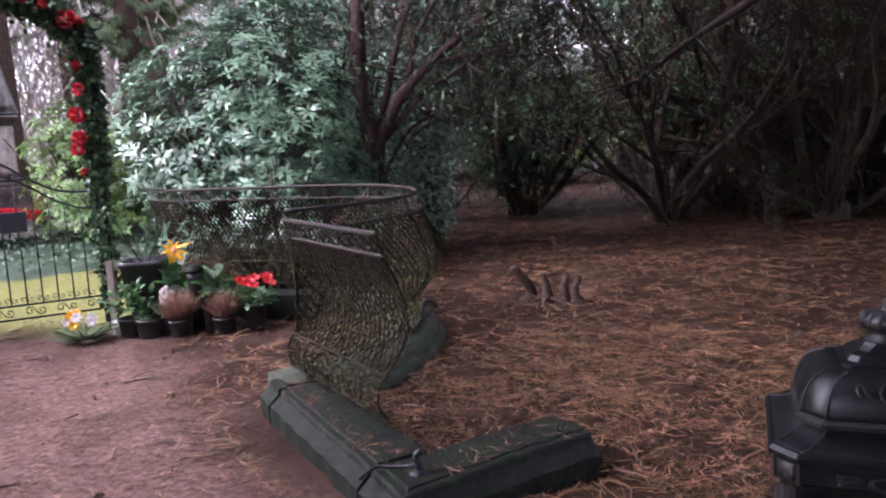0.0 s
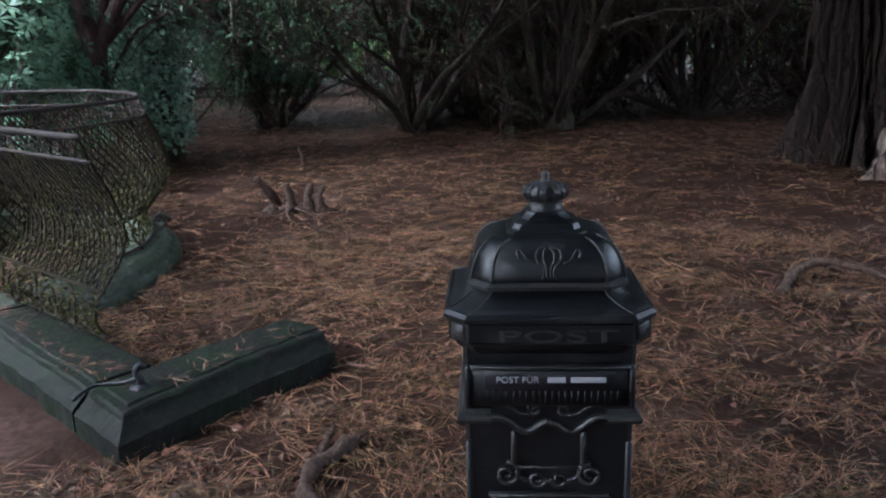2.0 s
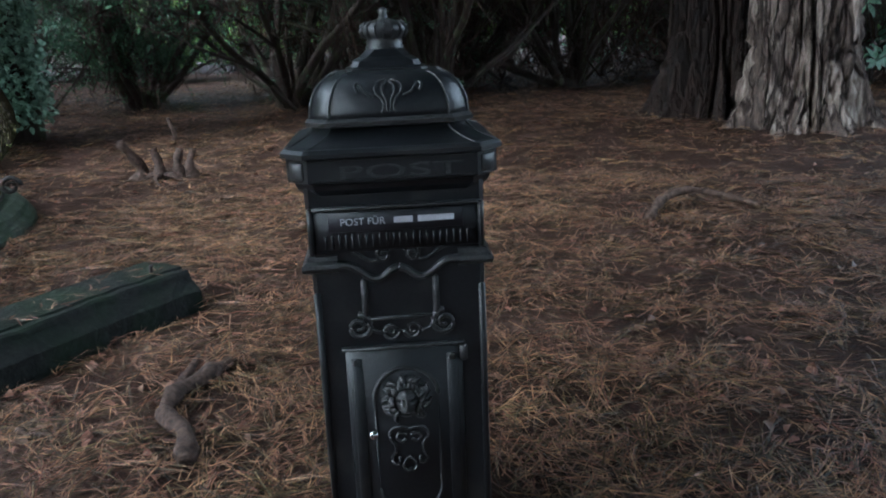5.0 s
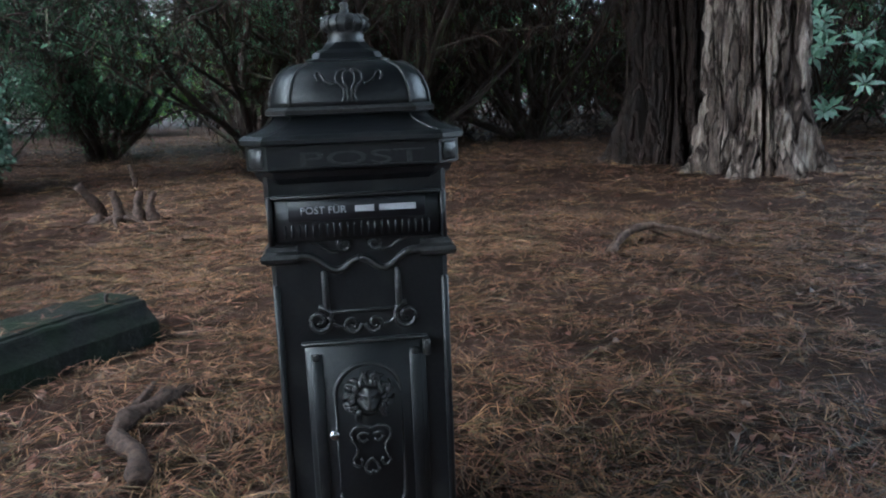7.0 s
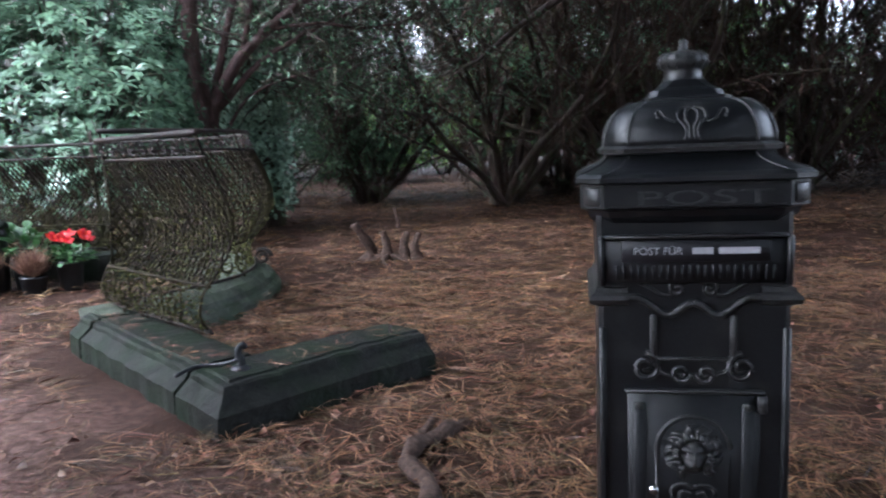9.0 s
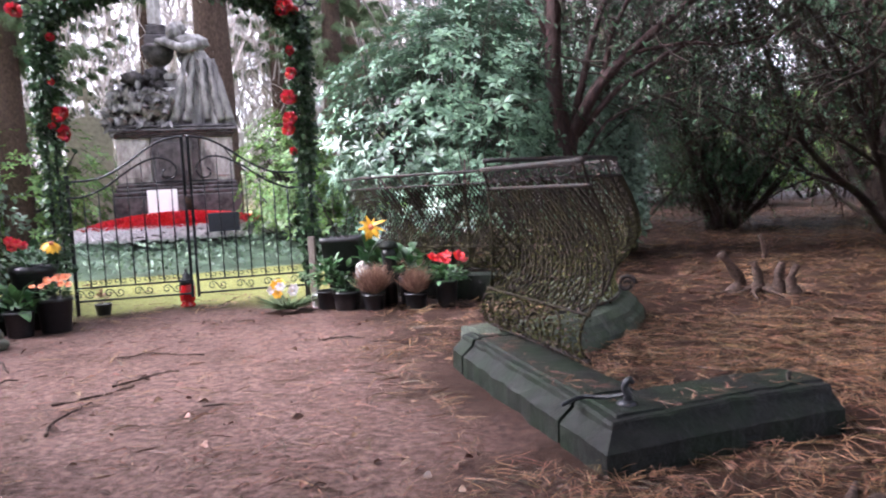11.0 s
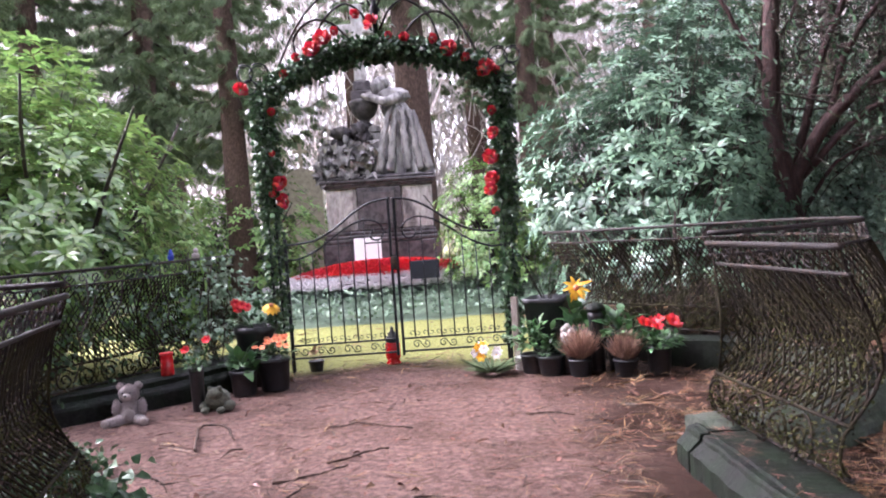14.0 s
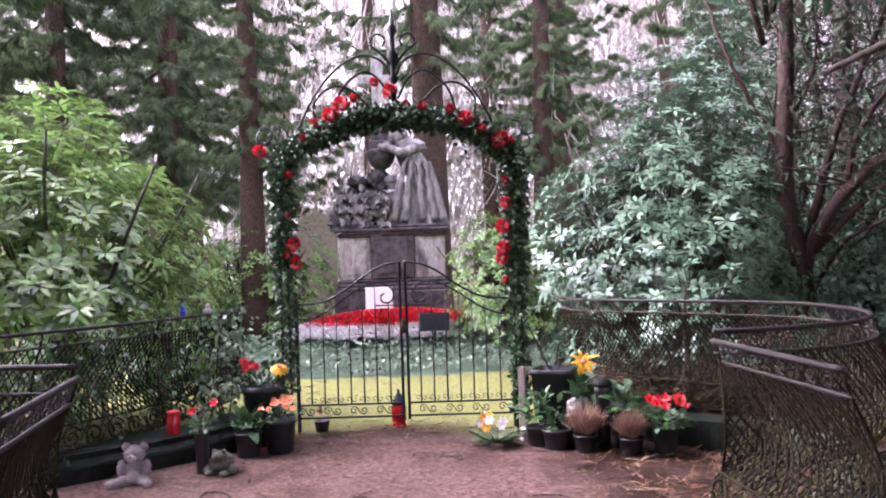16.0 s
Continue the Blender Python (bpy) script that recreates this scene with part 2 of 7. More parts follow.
M_SIGN = surf("dark_sign_plate", (0.01, 0.01, 0.012), (0.016, 0.015, 0.02), 0.35, 80, 0.05)
M_LETTER = surf("pale_lettering", (0.40, 0.40, 0.43), (0.5, 0.5, 0.54), 0.6, 200, 0.05)
M_WOOD = surf("dark_wet_bark", (0.016, 0.011, 0.009), (0.055, 0.036, 0.028), 0.6, 14, 0.8, c=(0.06, 0.065, 0.03), patch=2, amount=0.4, stretch=(4, 4, 0.8), depth=0.02)
M_REDBARK = surf("reddish_bark", (0.022, 0.012, 0.011), (0.075, 0.038, 0.033), 0.6, 14, 0.8, stretch=(4, 4, 0.8), depth=0.02)
M_SPRUCEBARK = surf("spruce_bark", (0.035, 0.022, 0.017), (0.12, 0.078, 0.058), 0.9, 12, 0.8, stretch=(3, 3, 1.0), depth=0.03)
M_TWIG = surf("grey_brown_twigs", (0.022, 0.012, 0.009), (0.072, 0.043, 0.030), 0.8, 20, 0.2, spread=0.5)
M_RHODO = surf("rhododendron_leaf", (0.06, 0.112, 0.07), (0.135, 0.21, 0.135), 0.24, 40, 0.15, spread=0.45, thin=0.12)
M_RHODOPALE = surf("fresh_rhododendron_leaf", (0.11, 0.20, 0.055), (0.21, 0.33, 0.10), 0.25, 40, 0.15, spread=0.5, thin=0.25)
M_YEW = surf("yew_needles", (0.038, 0.078, 0.044), (0.08, 0.14, 0.075), 0.55, 30, 0.0, spread=0.5, thin=0.1)
M_SPRUCE = surf("spruce_needles", (0.082, 0.122, 0.060), (0.165, 0.22, 0.108), 0.6, 20, 0.0, spread=0.5, thin=0.3)
# ivy lightened well beyond its own green to stand in for sky light
M_IVYLIT = surf("sky_lit_ivy", (0.18, 0.28, 0.20), (0.31, 0.44, 0.33), 0.25, 50, 0.1, spread=0.4, thin=0.1)
M_IVY = surf("ivy_leaf", (0.026, 0.060, 0.026), (0.066, 0.122, 0.054), 0.35, 60, 0.1, spread=0.5, thin=0.08)
M_COVER = surf("groundcover_leaf", (0.09, 0.15, 0.09), (0.20, 0.28, 0.19), 0.4, 60, 0.1, spread=0.5, thin=0.1)
M_GRASS = surf("moss_and_grass", (0.10, 0.13, 0.025), (0.20, 0.22, 0.05), 0.8, 40, 0.2, spread=0.4, thin=0.15)
M_NEEDLE = surf("fallen_pine_needles", (0.010, 0.0064, 0.0043), (0.235, 0.131, 0.066), 0.5, 30, 0.0, spread=0.9)
M_DEAD = surf("fallen_dead_leaf", (0.07, 0.034, 0.021), (0.18, 0.092, 0.058), 0.55, 40, 0.2, spread=0.5)
M_ROT = surf("rotten_wood", (0.016, 0.010, 0.008), (0.085, 0.053, 0.040), 0.8, 25, 0.7, stretch=(2, 2, 2))
M_SANDSTONE = surf("weathered_sandstone", (0.24, 0.215, 0.20), (0.56, 0.52, 0.49), 0.85, 7, 0.5, c=(0.07, 0.06, 0.06), patch=1.6, amount=0.25, stretch=(2.2, 2.2, 0.9))
M_DARKSTONE = surf("soot_dark_sandstone", (0.03, 0.026, 0.028), (0.13, 0.115, 0.115), 0.7, 9, 0.5, c=(0.12, 0.10, 0.098), patch=2.2, amount=0.3)
M_STATUE = surf("sooty_sandstone", (0.10, 0.09, 0.09), (0.44, 0.41, 0.385), 0.85, 6, 0.5, c=(0.035, 0.03, 0.033), patch=1.5, amount=0.45, stretch=(2.4, 2.4, 0.7))
M_HEADSTONE = surf("mossy_headstone", (0.20, 0.175, 0.12), (0.33, 0.29, 0.20), 0.9, 12, 0.4)
M_WHITE = surf("white_board", (0.75, 0.75, 0.75), (0.82, 0.82, 0.82), 0.5, 50, 0.05)
M_RED = surf("red_petals", (0.55, 0.012, 0.02), (0.75, 0.04, 0.045), 0.5, 60, 0.2, spread=0.25, thin=0.1)
M_ROSE = surf("red_cloth_rose", (0.36, 0.008, 0.018), (0.62, 0.03, 0.04), 0.6, 60, 0.2, spread=0.3, thin=0.1)
M_PINKWHITE = surf("white_petals", (0.72, 0.66, 0.66), (0.82, 0.80, 0.80), 0.6, 50, 0.1, spread=0.1, thin=0.1)
M_YELLOW = surf("yellow_petals", (0.75, 0.36, 0.01), (0.85, 0.52, 0.03), 0.5, 60, 0.1, spread=0.15, thin=0.1)
M_ORANGE = surf("orange_petals", (0.75, 0.20, 0.08), (0.85, 0.36, 0.2), 0.5, 60, 0.1, spread=0.2, thin=0.1)
M_HEATHER = surf("dry_heather", (0.17, 0.09, 0.065), (0.38, 0.24, 0.17), 0.8, 40, 0.0, spread=0.4)
M_POT = surf("black_plastic_pot", (0.012, 0.012, 0.013), (0.025, 0.025, 0.027), 0.4, 60, 0.1)
M_LANTERN = surf("red_candle_glass", (0.42, 0.008, 0.010), (0.52, 0.02, 0.02), 0.2, 30, 0.0)
M_PLUSH = surf("wet_grey_plush", (0.17, 0.14, 0.14), (0.46, 0.39, 0.385), 0.95, 130, 1.0, spread=0.2)
M_PALEPLUSH = surf("pale_plush", (0.4, 0.34, 0.32), (0.52, 0.46, 0.44), 0.95, 130, 1.0)
M_LEAF = surf("fresh_leaf", (0.025, 0.075, 0.022), (0.06, 0.14, 0.045), 0.4, 50, 0.1, spread=0.4, thin=0.15)
M_FARWOOD = surf("haze_pale_twigs", (0.38, 0.33, 0.30), (0.62, 0.57, 0.53), 0.9, 3, 0.0, spread=0.35)
M_CHROME = surf("lock_metal", (0.5, 0.5, 0.5), (0.6, 0.6, 0.6), 0.25, 80, 0.05, metal=1.0)
M_DARKPLAQUE = surf("dark_plaque", (0.012, 0.012, 0.02), (0.022, 0.022, 0.034), 0.6, 40, 0.1)
M_BLUE = surf("blue_glaze", (0.02, 0.04, 0.3), (0.04, 0.08, 0.5), 0.3, 40, 0.05)
M_FROG = surf("grey_green_cast_stone", (0.05, 0.055, 0.04), (0.14, 0.14, 0.10), 0.8, 60, 0.5)
M_GREYSTAKE = surf("grey_weathered_wood", (0.14, 0.11, 0.09), (0.26, 0.22, 0.19), 0.8, 30, 0.4, stretch=(4, 4, 0.6))


def ground_material():
    """Forest floor: bare trodden soil, needle litter, and moss, by the zones stored on the sheet."""
    m = bpy.data.materials.new("forest_floor")
    m.use_nodes = True
    nd, ln = m.node_tree.nodes, m.node_tree.links
    bs = nd["Principled BSDF"]
    tc = nd.new("ShaderNodeTexCoord")

    def noise_at(scale, detail=6, rough=0.6, dist=0.0):
        n = nd.new("ShaderNodeTexNoise")
        n.inputs["Scale"].default_value, n.inputs["Detail"].default_value = scale, detail
        n.inputs["Roughness"].default_value, n.inputs["Distortion"].default_value = rough, dist
        ln.new(tc.outputs["Object"], n.inputs["Vector"])
        return n.outputs["Fac"]

    def ramp(fac, *stops):
        r = nd.new("ShaderNodeValToRGB")
        el = r.color_ramp.elements
        el[0].position, el[0].color = stops[0][0], (*stops[0][1], 1)
        el[1].position, el[1].color = stops[-1][0], (*stops[-1][1], 1)
        for pos, c in stops[1:-1]:
            el.new(pos).color = (*c, 1)
        ln.new(fac, r.inputs[0])
        return r.outputs[0]

    def mix(fac, a, b):
        x = nd.new("ShaderNodeMix")
        x.data_type = "RGBA"
        ln.new(fac, x.inputs[0])
        ln.new(a, x.inputs[6])
        ln.new(b, x.inputs[7])
        return x.outputs[2]

    litter = ramp(noise_at(55, 8, 0.75, 1.5), (0.36, (0.006, 0.0040, 0.0034)), (0.54, (0.032, 0.0150, 0.0095)), (0.76, (0.095, 0.045, 0.026)))
    soil = ramp(noise_at(26, 8, 0.7), (0.34, (0.042, 0.024, 0.020)), (0.5, (0.145, 0.088, 0.075)), (0.72, (0.30, 0.19, 0.163)))
    wet = ramp(noise_at(26, 8, 0.7), (0.34, (0.026, 0.015, 0.012)), (0.5, (0.085, 0.050, 0.040)), (0.72, (0.19, 0.115, 0.095)))
    soil = mix(ramp(noise_at(1.7, 6, 0.65, 0.8), (0.46, (0, 0, 0)), (0.62, (1, 1, 1))), soil, wet)
    bare = ramp(noise_at(2.2, 5), (0.5, (0, 0, 0)), (0.66, (1, 1, 1)))
    moss = ramp(noise_at(30, 6), (0.3, (0.11, 0.12, 0.04)), (0.7, (0.29, 0.29, 0.10)))
    zone = nd.new("ShaderNodeAttribute")
    zone.attribute_name = "zone"
    sep = nd.new("ShaderNodeSeparateColor")
    ln.new(zone.outputs["Color"], sep.inputs[0])
    soft = nd.new("ShaderNodeMath")
    soft.operation, soft.inputs[1].default_value = "MULTIPLY", 0.3
    ln.new(bare, soft.inputs[0])
    col = mix(soft.outputs[0], litter, soil)
    col = mix(sep.outputs[0], col, soil)
    col = mix(sep.outputs[1], col, moss)
    ln.new(col, bs.inputs["Base Color"])
    bs.inputs["Roughness"].default_value = 0.62
    bp = nd.new("ShaderNodeBump")
    bp.inputs["Strength"].default_value, bp.inputs["Distance"].default_value = 0.9, 0.03
    ln.new(noise_at(22, 10, 0.75, 1.2), bp.inputs["Height"])
    ln.new(bp.outputs[0], bs.inputs["Normal"])
    return m


M_GROUND = ground_material()


def bark_material(name="flaky_bark", dark=(0.035, 0.025, 0.021), low=(0.115, 0.084, 0.067), mid=(0.33, 0.265, 0.22), high_tone=(0.46, 0.41, 0.36)):
    """Flaking bark: upright plates from pale grey to red-brown, parted by dark cracks, with peeling edges."""
    m = bpy.data.materials.new(name)
    m.use_nodes = True
    nd, ln = m.node_tree.nodes, m.node_tree.links
    bs = nd["Principled BSDF"]
    tc, mp, warp, add = nd.new("ShaderNodeTexCoord"), nd.new("ShaderNodeMapping"), nd.new("ShaderNodeTexNoise"), nd.new("ShaderNodeMix")
    mp.inputs["Scale"].default_value = (10, 10, 2.5)
    ln.new(tc.outputs["Object"], mp.inputs["Vector"])
    warp.inputs["Scale"].default_value, warp.inputs["Detail"].default_value = 0.7, 5
    ln.new(mp.outputs[0], warp.inputs["Vector"])
    add.data_type, add.blend_type = "RGBA", "ADD"
    add.inputs[0].default_value = 2.6
    add.clamp_factor = False
    ln.new(mp.outputs[0], add.inputs[6])
    ln.new(warp.outputs["Color"], add.inputs[7])
    edge, cell = nd.new("ShaderNodeTexVoronoi"), nd.new("ShaderNodeTexVoronoi")
    edge.feature = "DISTANCE_TO_EDGE"
    for v in (edge, cell):
        v.inputs["Scale"].default_value = 0.62
        ln.new(add.outputs[2], v.inputs["Vector"])
    fine = nd.new("ShaderNodeTexNoise")
    fine.inputs["Scale"].default_value, fine.inputs["Detail"].default_value, fine.inputs["Roughness"].default_value = 2.6, 9, 0.72
    ln.new(mp.outputs[0], fine.inputs["Vector"])
    tone = nd.new("ShaderNodeSeparateColor")
    ln.new(cell.outputs["Color"], tone.inputs[0])
    mean = nd.new("ShaderNodeMix")
    mean.inputs[0].default_value = 0.78
    ln.new(tone.outputs[0], mean.inputs[2])
    ln.new(fine.outputs["Fac"], mean.inputs[3])
    ramp = nd.new("ShaderNodeValToRGB")
    el = ramp.color_ramp.elements
    el[0].position, el[0].color = 0.26, (*dark, 1)
    el[1].position, el[1].color = 0.74, (*high_tone, 1)
    el.new(0.45).color = (*low, 1)
    el.new(0.60).color = (*mid, 1)
    ln.new(mean.outputs[0], ramp.inputs[0])
    crack = nd.new("ShaderNodeMapRange")
    crack.inputs[1].default_value, crack.inputs[2].default_value = 0.0, 0.16
    ln.new(edge.outputs["Distance"], crack.inputs[0])
    mx = nd.new("ShaderNodeMix")
    mx.data_type = "RGBA"
    ln.new(crack.outputs[0], mx.inputs[0])
    mx.inputs[6].default_value = (0.028, 0.017, 0.013, 1)
    ln.new(ramp.outputs[0], mx.inputs[7])
    ln.new(mx.outputs[2], bs.inputs["Base Color"])
    bs.inputs["Roughness"].default_value = 0.8
    high = nd.new("ShaderNodeMath")
    high.operation = "MULTIPLY_ADD"
    ln.new(fine.outputs["Fac"], high.inputs[0])
    high.inputs[1].default_value = 0.7
    ln.new(crack.outputs[0], high.inputs[2])
    bp = nd.new("ShaderNodeBump")
    bp.inputs["Strength"].default_value, bp.inputs["Distance"].default_value = 1.0, 0.035
    ln.new(high.outputs[0], bp.inputs["Height"])
    ln.new(bp.outputs[0], bs.inputs["Normal"])
    return m


M_BARK = bark_material()
# red-brown bark of the second trunk, darkened further to stand in for shade
M_SHADEDRED = bark_material("shaded_red_brown_bark", (0.006, 0.004, 0.0035), (0.014, 0.009, 0.007), (0.034, 0.022, 0.017), (0.10, 0.066, 0.050))

# matt, weathered surfaces shine little
for m, shine in ((M_MOSSY, 0.12), (M_TWIG, 0.2), (M_WOOD, 0.25), (M_REDBARK, 0.25), (M_NEEDLE, 0.25), (M_GROUND, 0.08), (M_DEAD, 0.3), (M_IVY, 0.3), (M_YEW, 0.2), (M_SPRUCE, 0.2), (M_SPRUCEBARK, 0.2), (M_STATUE, 0.2), (M_SANDSTONE, 0.2), (M_DARKSTONE, 0.2), (M_BARK, 0.25), (M_SHADEDRED, 0.2), (M_MOSS, 0.2), (M_STONE, 0.16), (M_RAIL, 0.15), (M_GATE, 0.2), (M_IRON, 0.15), (M_RHODO, 0.35), (M_ROT, 0.2)):
    m.node_tree.nodes["Principled BSDF"].inputs["Specular IOR Level"].default_value = shine

# ---- ground ----
GATE = np.array([-3.50, 5.30])
GU, GN = np.array([0.875, 0.485]), np.array([0.485, -0.875])  # along the gate, and out of it towards the path


def smooth(a, b, x):
    t = np.clip((np.asarray(x, float) - a) / (b - a), 0, 1)
    return t * t * (3 - 2 * t)


def path_zone(x, y):
    """1 on the trodden path, 0 in the litter."""
    side = (x + 0.93) * 0.86 + (y - 3.8) * 0.51  # beyond the kerb's line
    wob = 0.18 * np.sin(3.1 * x + 1.3 * y) + 0.12 * np.sin(5.7 * y - 2.1 * x)
    gn = (x - GATE[0]) * GN[0] + (y - GATE[1]) * GN[1]
    gu = (x - GATE[0]) * GU[0] + (y - GATE[1]) * GU[1]
    return smooth(0.15, -0.65, side + wob) * smooth(-0.35, 0.15, gn + wob * 0.4) * smooth(-3.6, -2.2, gu + 0.3 * gn + wob)


def lawn_zone(x, y):
    gn = (x - GATE[0]) * GN[0] + (y - GATE[1]) * GN[1]
    gu = (x - GATE[0]) * GU[0] + (y - GATE[1]) * GU[1]
    wob = 0.15 * np.sin(2.3 * x + 1.9 * y) + 0.1 * np.sin(6.1 * x - 4.7 * y)
    inner = smooth(0.0, -0.7, gn + wob) * smooth(-9, -7, gu) * smooth(1.7, 1.0, gu + wob)
    left = smooth(-1.9, -2.4, gu + 0.45 * gn + wob) * smooth(3.5, 2.5, gn)
    return np.clip(np.maximum(inner, left * 0.75), 0, 1)


def ground_z(x, y):
    x, y = np.asarray(x, float), np.asarray(y, float)
    litter = 1 - path_zone(x, y)
    z = 0.008 * np.sin(2.7 * x + 0.6) * np.sin(2.3 * y) + 0.006 * np.sin(7.3 * x + 2.2 * y) * np.sin(6.1 * y - x)
    z = z + 0.012 * litter * np.sin(9.0 * x + 3.0 * np.sin(4 * y)) * np.sin(8.0 * y + 2.0 * np.sin(5 * x))
    z = z + 0.10 * np.exp(-((x - 6.1) ** 2 + (y - 5.6) ** 2) / 2.2)
    far = np.hypot(x, y)
    return z * smooth(60, 20, far)


def build_ground():
    a = np.linspace(-1, 1, 300)
    xs = -0.5 + 7.0 * np.sinh(5.2 * a) / np.sinh(5.2) * 70
    b = np.linspace(-1, 1, 300)
    ys = 4.0 + 7.0 * np.sinh(5.2 * b) / np.sinh(5.2) * 70
    x, y = np.meshgrid(xs, ys)
    geo = Geo().grid(np.stack([x, y, ground_z(x, y)], -1))
    me = geo.mesh("ground")
    zone = me.attributes.new("zone", "FLOAT_COLOR", "POINT")
    p, l = path_zone(x, y).ravel(), lawn_zone(x, y).ravel()
    zone.data.foreach_set("color", np.stack([p, l, 0 * p, 0 * p + 1], 1).astype(np.float32).ravel())
    me.materials.append(M_GROUND)
    me.polygons.foreach_set("use_smooth", np.ones(len(me.polygons), bool))
    return tagged(new("ground", me), "damp forest floor of brown needles and trodden soil", "ground", kind="structure")


build_ground()

# ---- kerb ----
KERB = [(-0.24, -0.06), (-0.24, 0.150), (-0.225, 0.158), (-0.035, 0.160), (-0.030, 0.151), (-0.004, 0.150), (0.004, 0.142), (0.008, 0.125), (0.045, 0.088), (0.056, 0.078), (0.058, -0.06)]


def mitred(pts):
    """Offsets to the left of a level way, kept true round its corners."""
    p = np.asarray(pts, float)
    d = unit(np.diff(p, axis=0))
    n = np.stack([-d[:, 1], d[:, 0]], 1)
    n1, n2 = np.vstack([n[:1], n]), np.vstack([n, n[-1:]])
    return (n1 + n2) / (1 + (n1 * n2).sum(1))[:, None]


def kerb_stone(pts, section, label, name="kerb_stone", mat=None):
    p = np.asarray(pts, float)
    q = []
    for a, b in zip(p[:-1], p[1:]):
        k = max(2, int(np.linalg.norm(b - a) / 0.06))
        q += [a + (b - a) * t for t in np.linspace(0, 1, k, endpoint=False)]
    q = np.array(q + [p[-1]])
    off, sec = mitred(q), np.asarray(section, float)
    v = np.zeros((len(q), len(sec), 3))
    v[:, :, :2] = q[:, None] + off[:, None] * sec[None, :, :1]
    v[:, :, 2] = sec[None, :, 1]
    worn = 0.004 * np.sin(17 * v[..., 0] + 11 * v[..., 1]) * np.sin(29 * v[..., 1] + 40 * v[..., 2])
    v[:, :, 2] += worn * (v[..., 2] > 0)
    chip = 0.0035 * np.sin(23 * v[..., 0] + 31 * v[..., 1] + 2 * np.sin(9 * v[..., 1])) + 0.003 * np.sin(61 * v[..., 0] - 47 * v[..., 1])
    v[:, :, :2] += off[:, None] * chip[:, :, None]
    geo = Geo().grid(v, wrap=True)
    k, n = len(sec), len(q)
    geo.f.append(np.arange(k)[None])
    geo.f.append(np.arange(n * k - 1, n * k - k - 1, -1)[None])
    ob = part(name, geo, mat or M_STONE, smooth=False)
    return tagged(ob, label, "kerb stone", "kerb stones of the plot", "structure")


kerb_stone([(0.53, 2.90), (0.20, 2.685), (-0.165, 2.40), (-0.297, 2.63)], KERB, "wet dark green-grey moulded kerb stone with a corner")
kerb_stone([(-0.311, 2.652), (-0.868, 3.59)], KERB, "wet dark green-grey moulded kerb stone")
kerb_stone([(-0.880, 3.610), (-0.960, 3.745)], KERB, "short wet mossy kerb stone at the path")
BACK = [(-0.30, -0.06), (-0.30, 0.20), (-0.03, 0.20), (0.0, 0.185), (0.0, 0.15), (0.04, 0.12), (0.05, 0.10), (0.05, -0.06)]
kerb_stone([(-2.55, 6.55), (-1.55, 6.08), (-0.75, 5.98)][::-1][:], [(-o, z) for o, z in BACK][::-1], "grey stone kerb under the iron fence")
kerb_stone([(-5.15, 2.6), (-4.86, 3.25), (-4.62, 3.85), (-4.50, 4.45), (-4.62, 5.0)], [(-o, z) for o, z in BACK][::-1], "mossy stone kerb under the iron fence")
LOBE = curve_through([(-0.82, 3.64, 0), (-0.52, 3.92, 0), (-0.30, 4.25, 0), (-0.19, 4.65, 0), (-0.17, 5.10, 0), (-0.33, 5.62, 0), (-0.70, 5.93, 0)], 26)
ROUND = [(-0.26, -0.06), (-0.26, 0.17), (-0.20, 0.185), (-0.10, 0.18), (-0.03, 0.155), (0.01, 0.12), (0.02, 0.09), (0.045, 0.075), (0.055, 0.05), (0.055, -0.06)]
kerb_stone([(x, y) for x, y, _ in LOBE], [(-o, z) for o, z in ROUND][::-1], "green mossy rounded kerb stone, curved, under the fence", mat=M_ALGAE)

# ---- wrought-iron fences ----
PROFILE = np.array([(0.16, 0.01), (0.20, -0.03), (0.27, -0.05), (0.34, -0.03), (0.41, 0.03), (0.48, 0.085), (0.56, 0.12), (0.66, 0.115), (0.78, 0.075), (0.90, 0.02), (1.0, -0.01)])


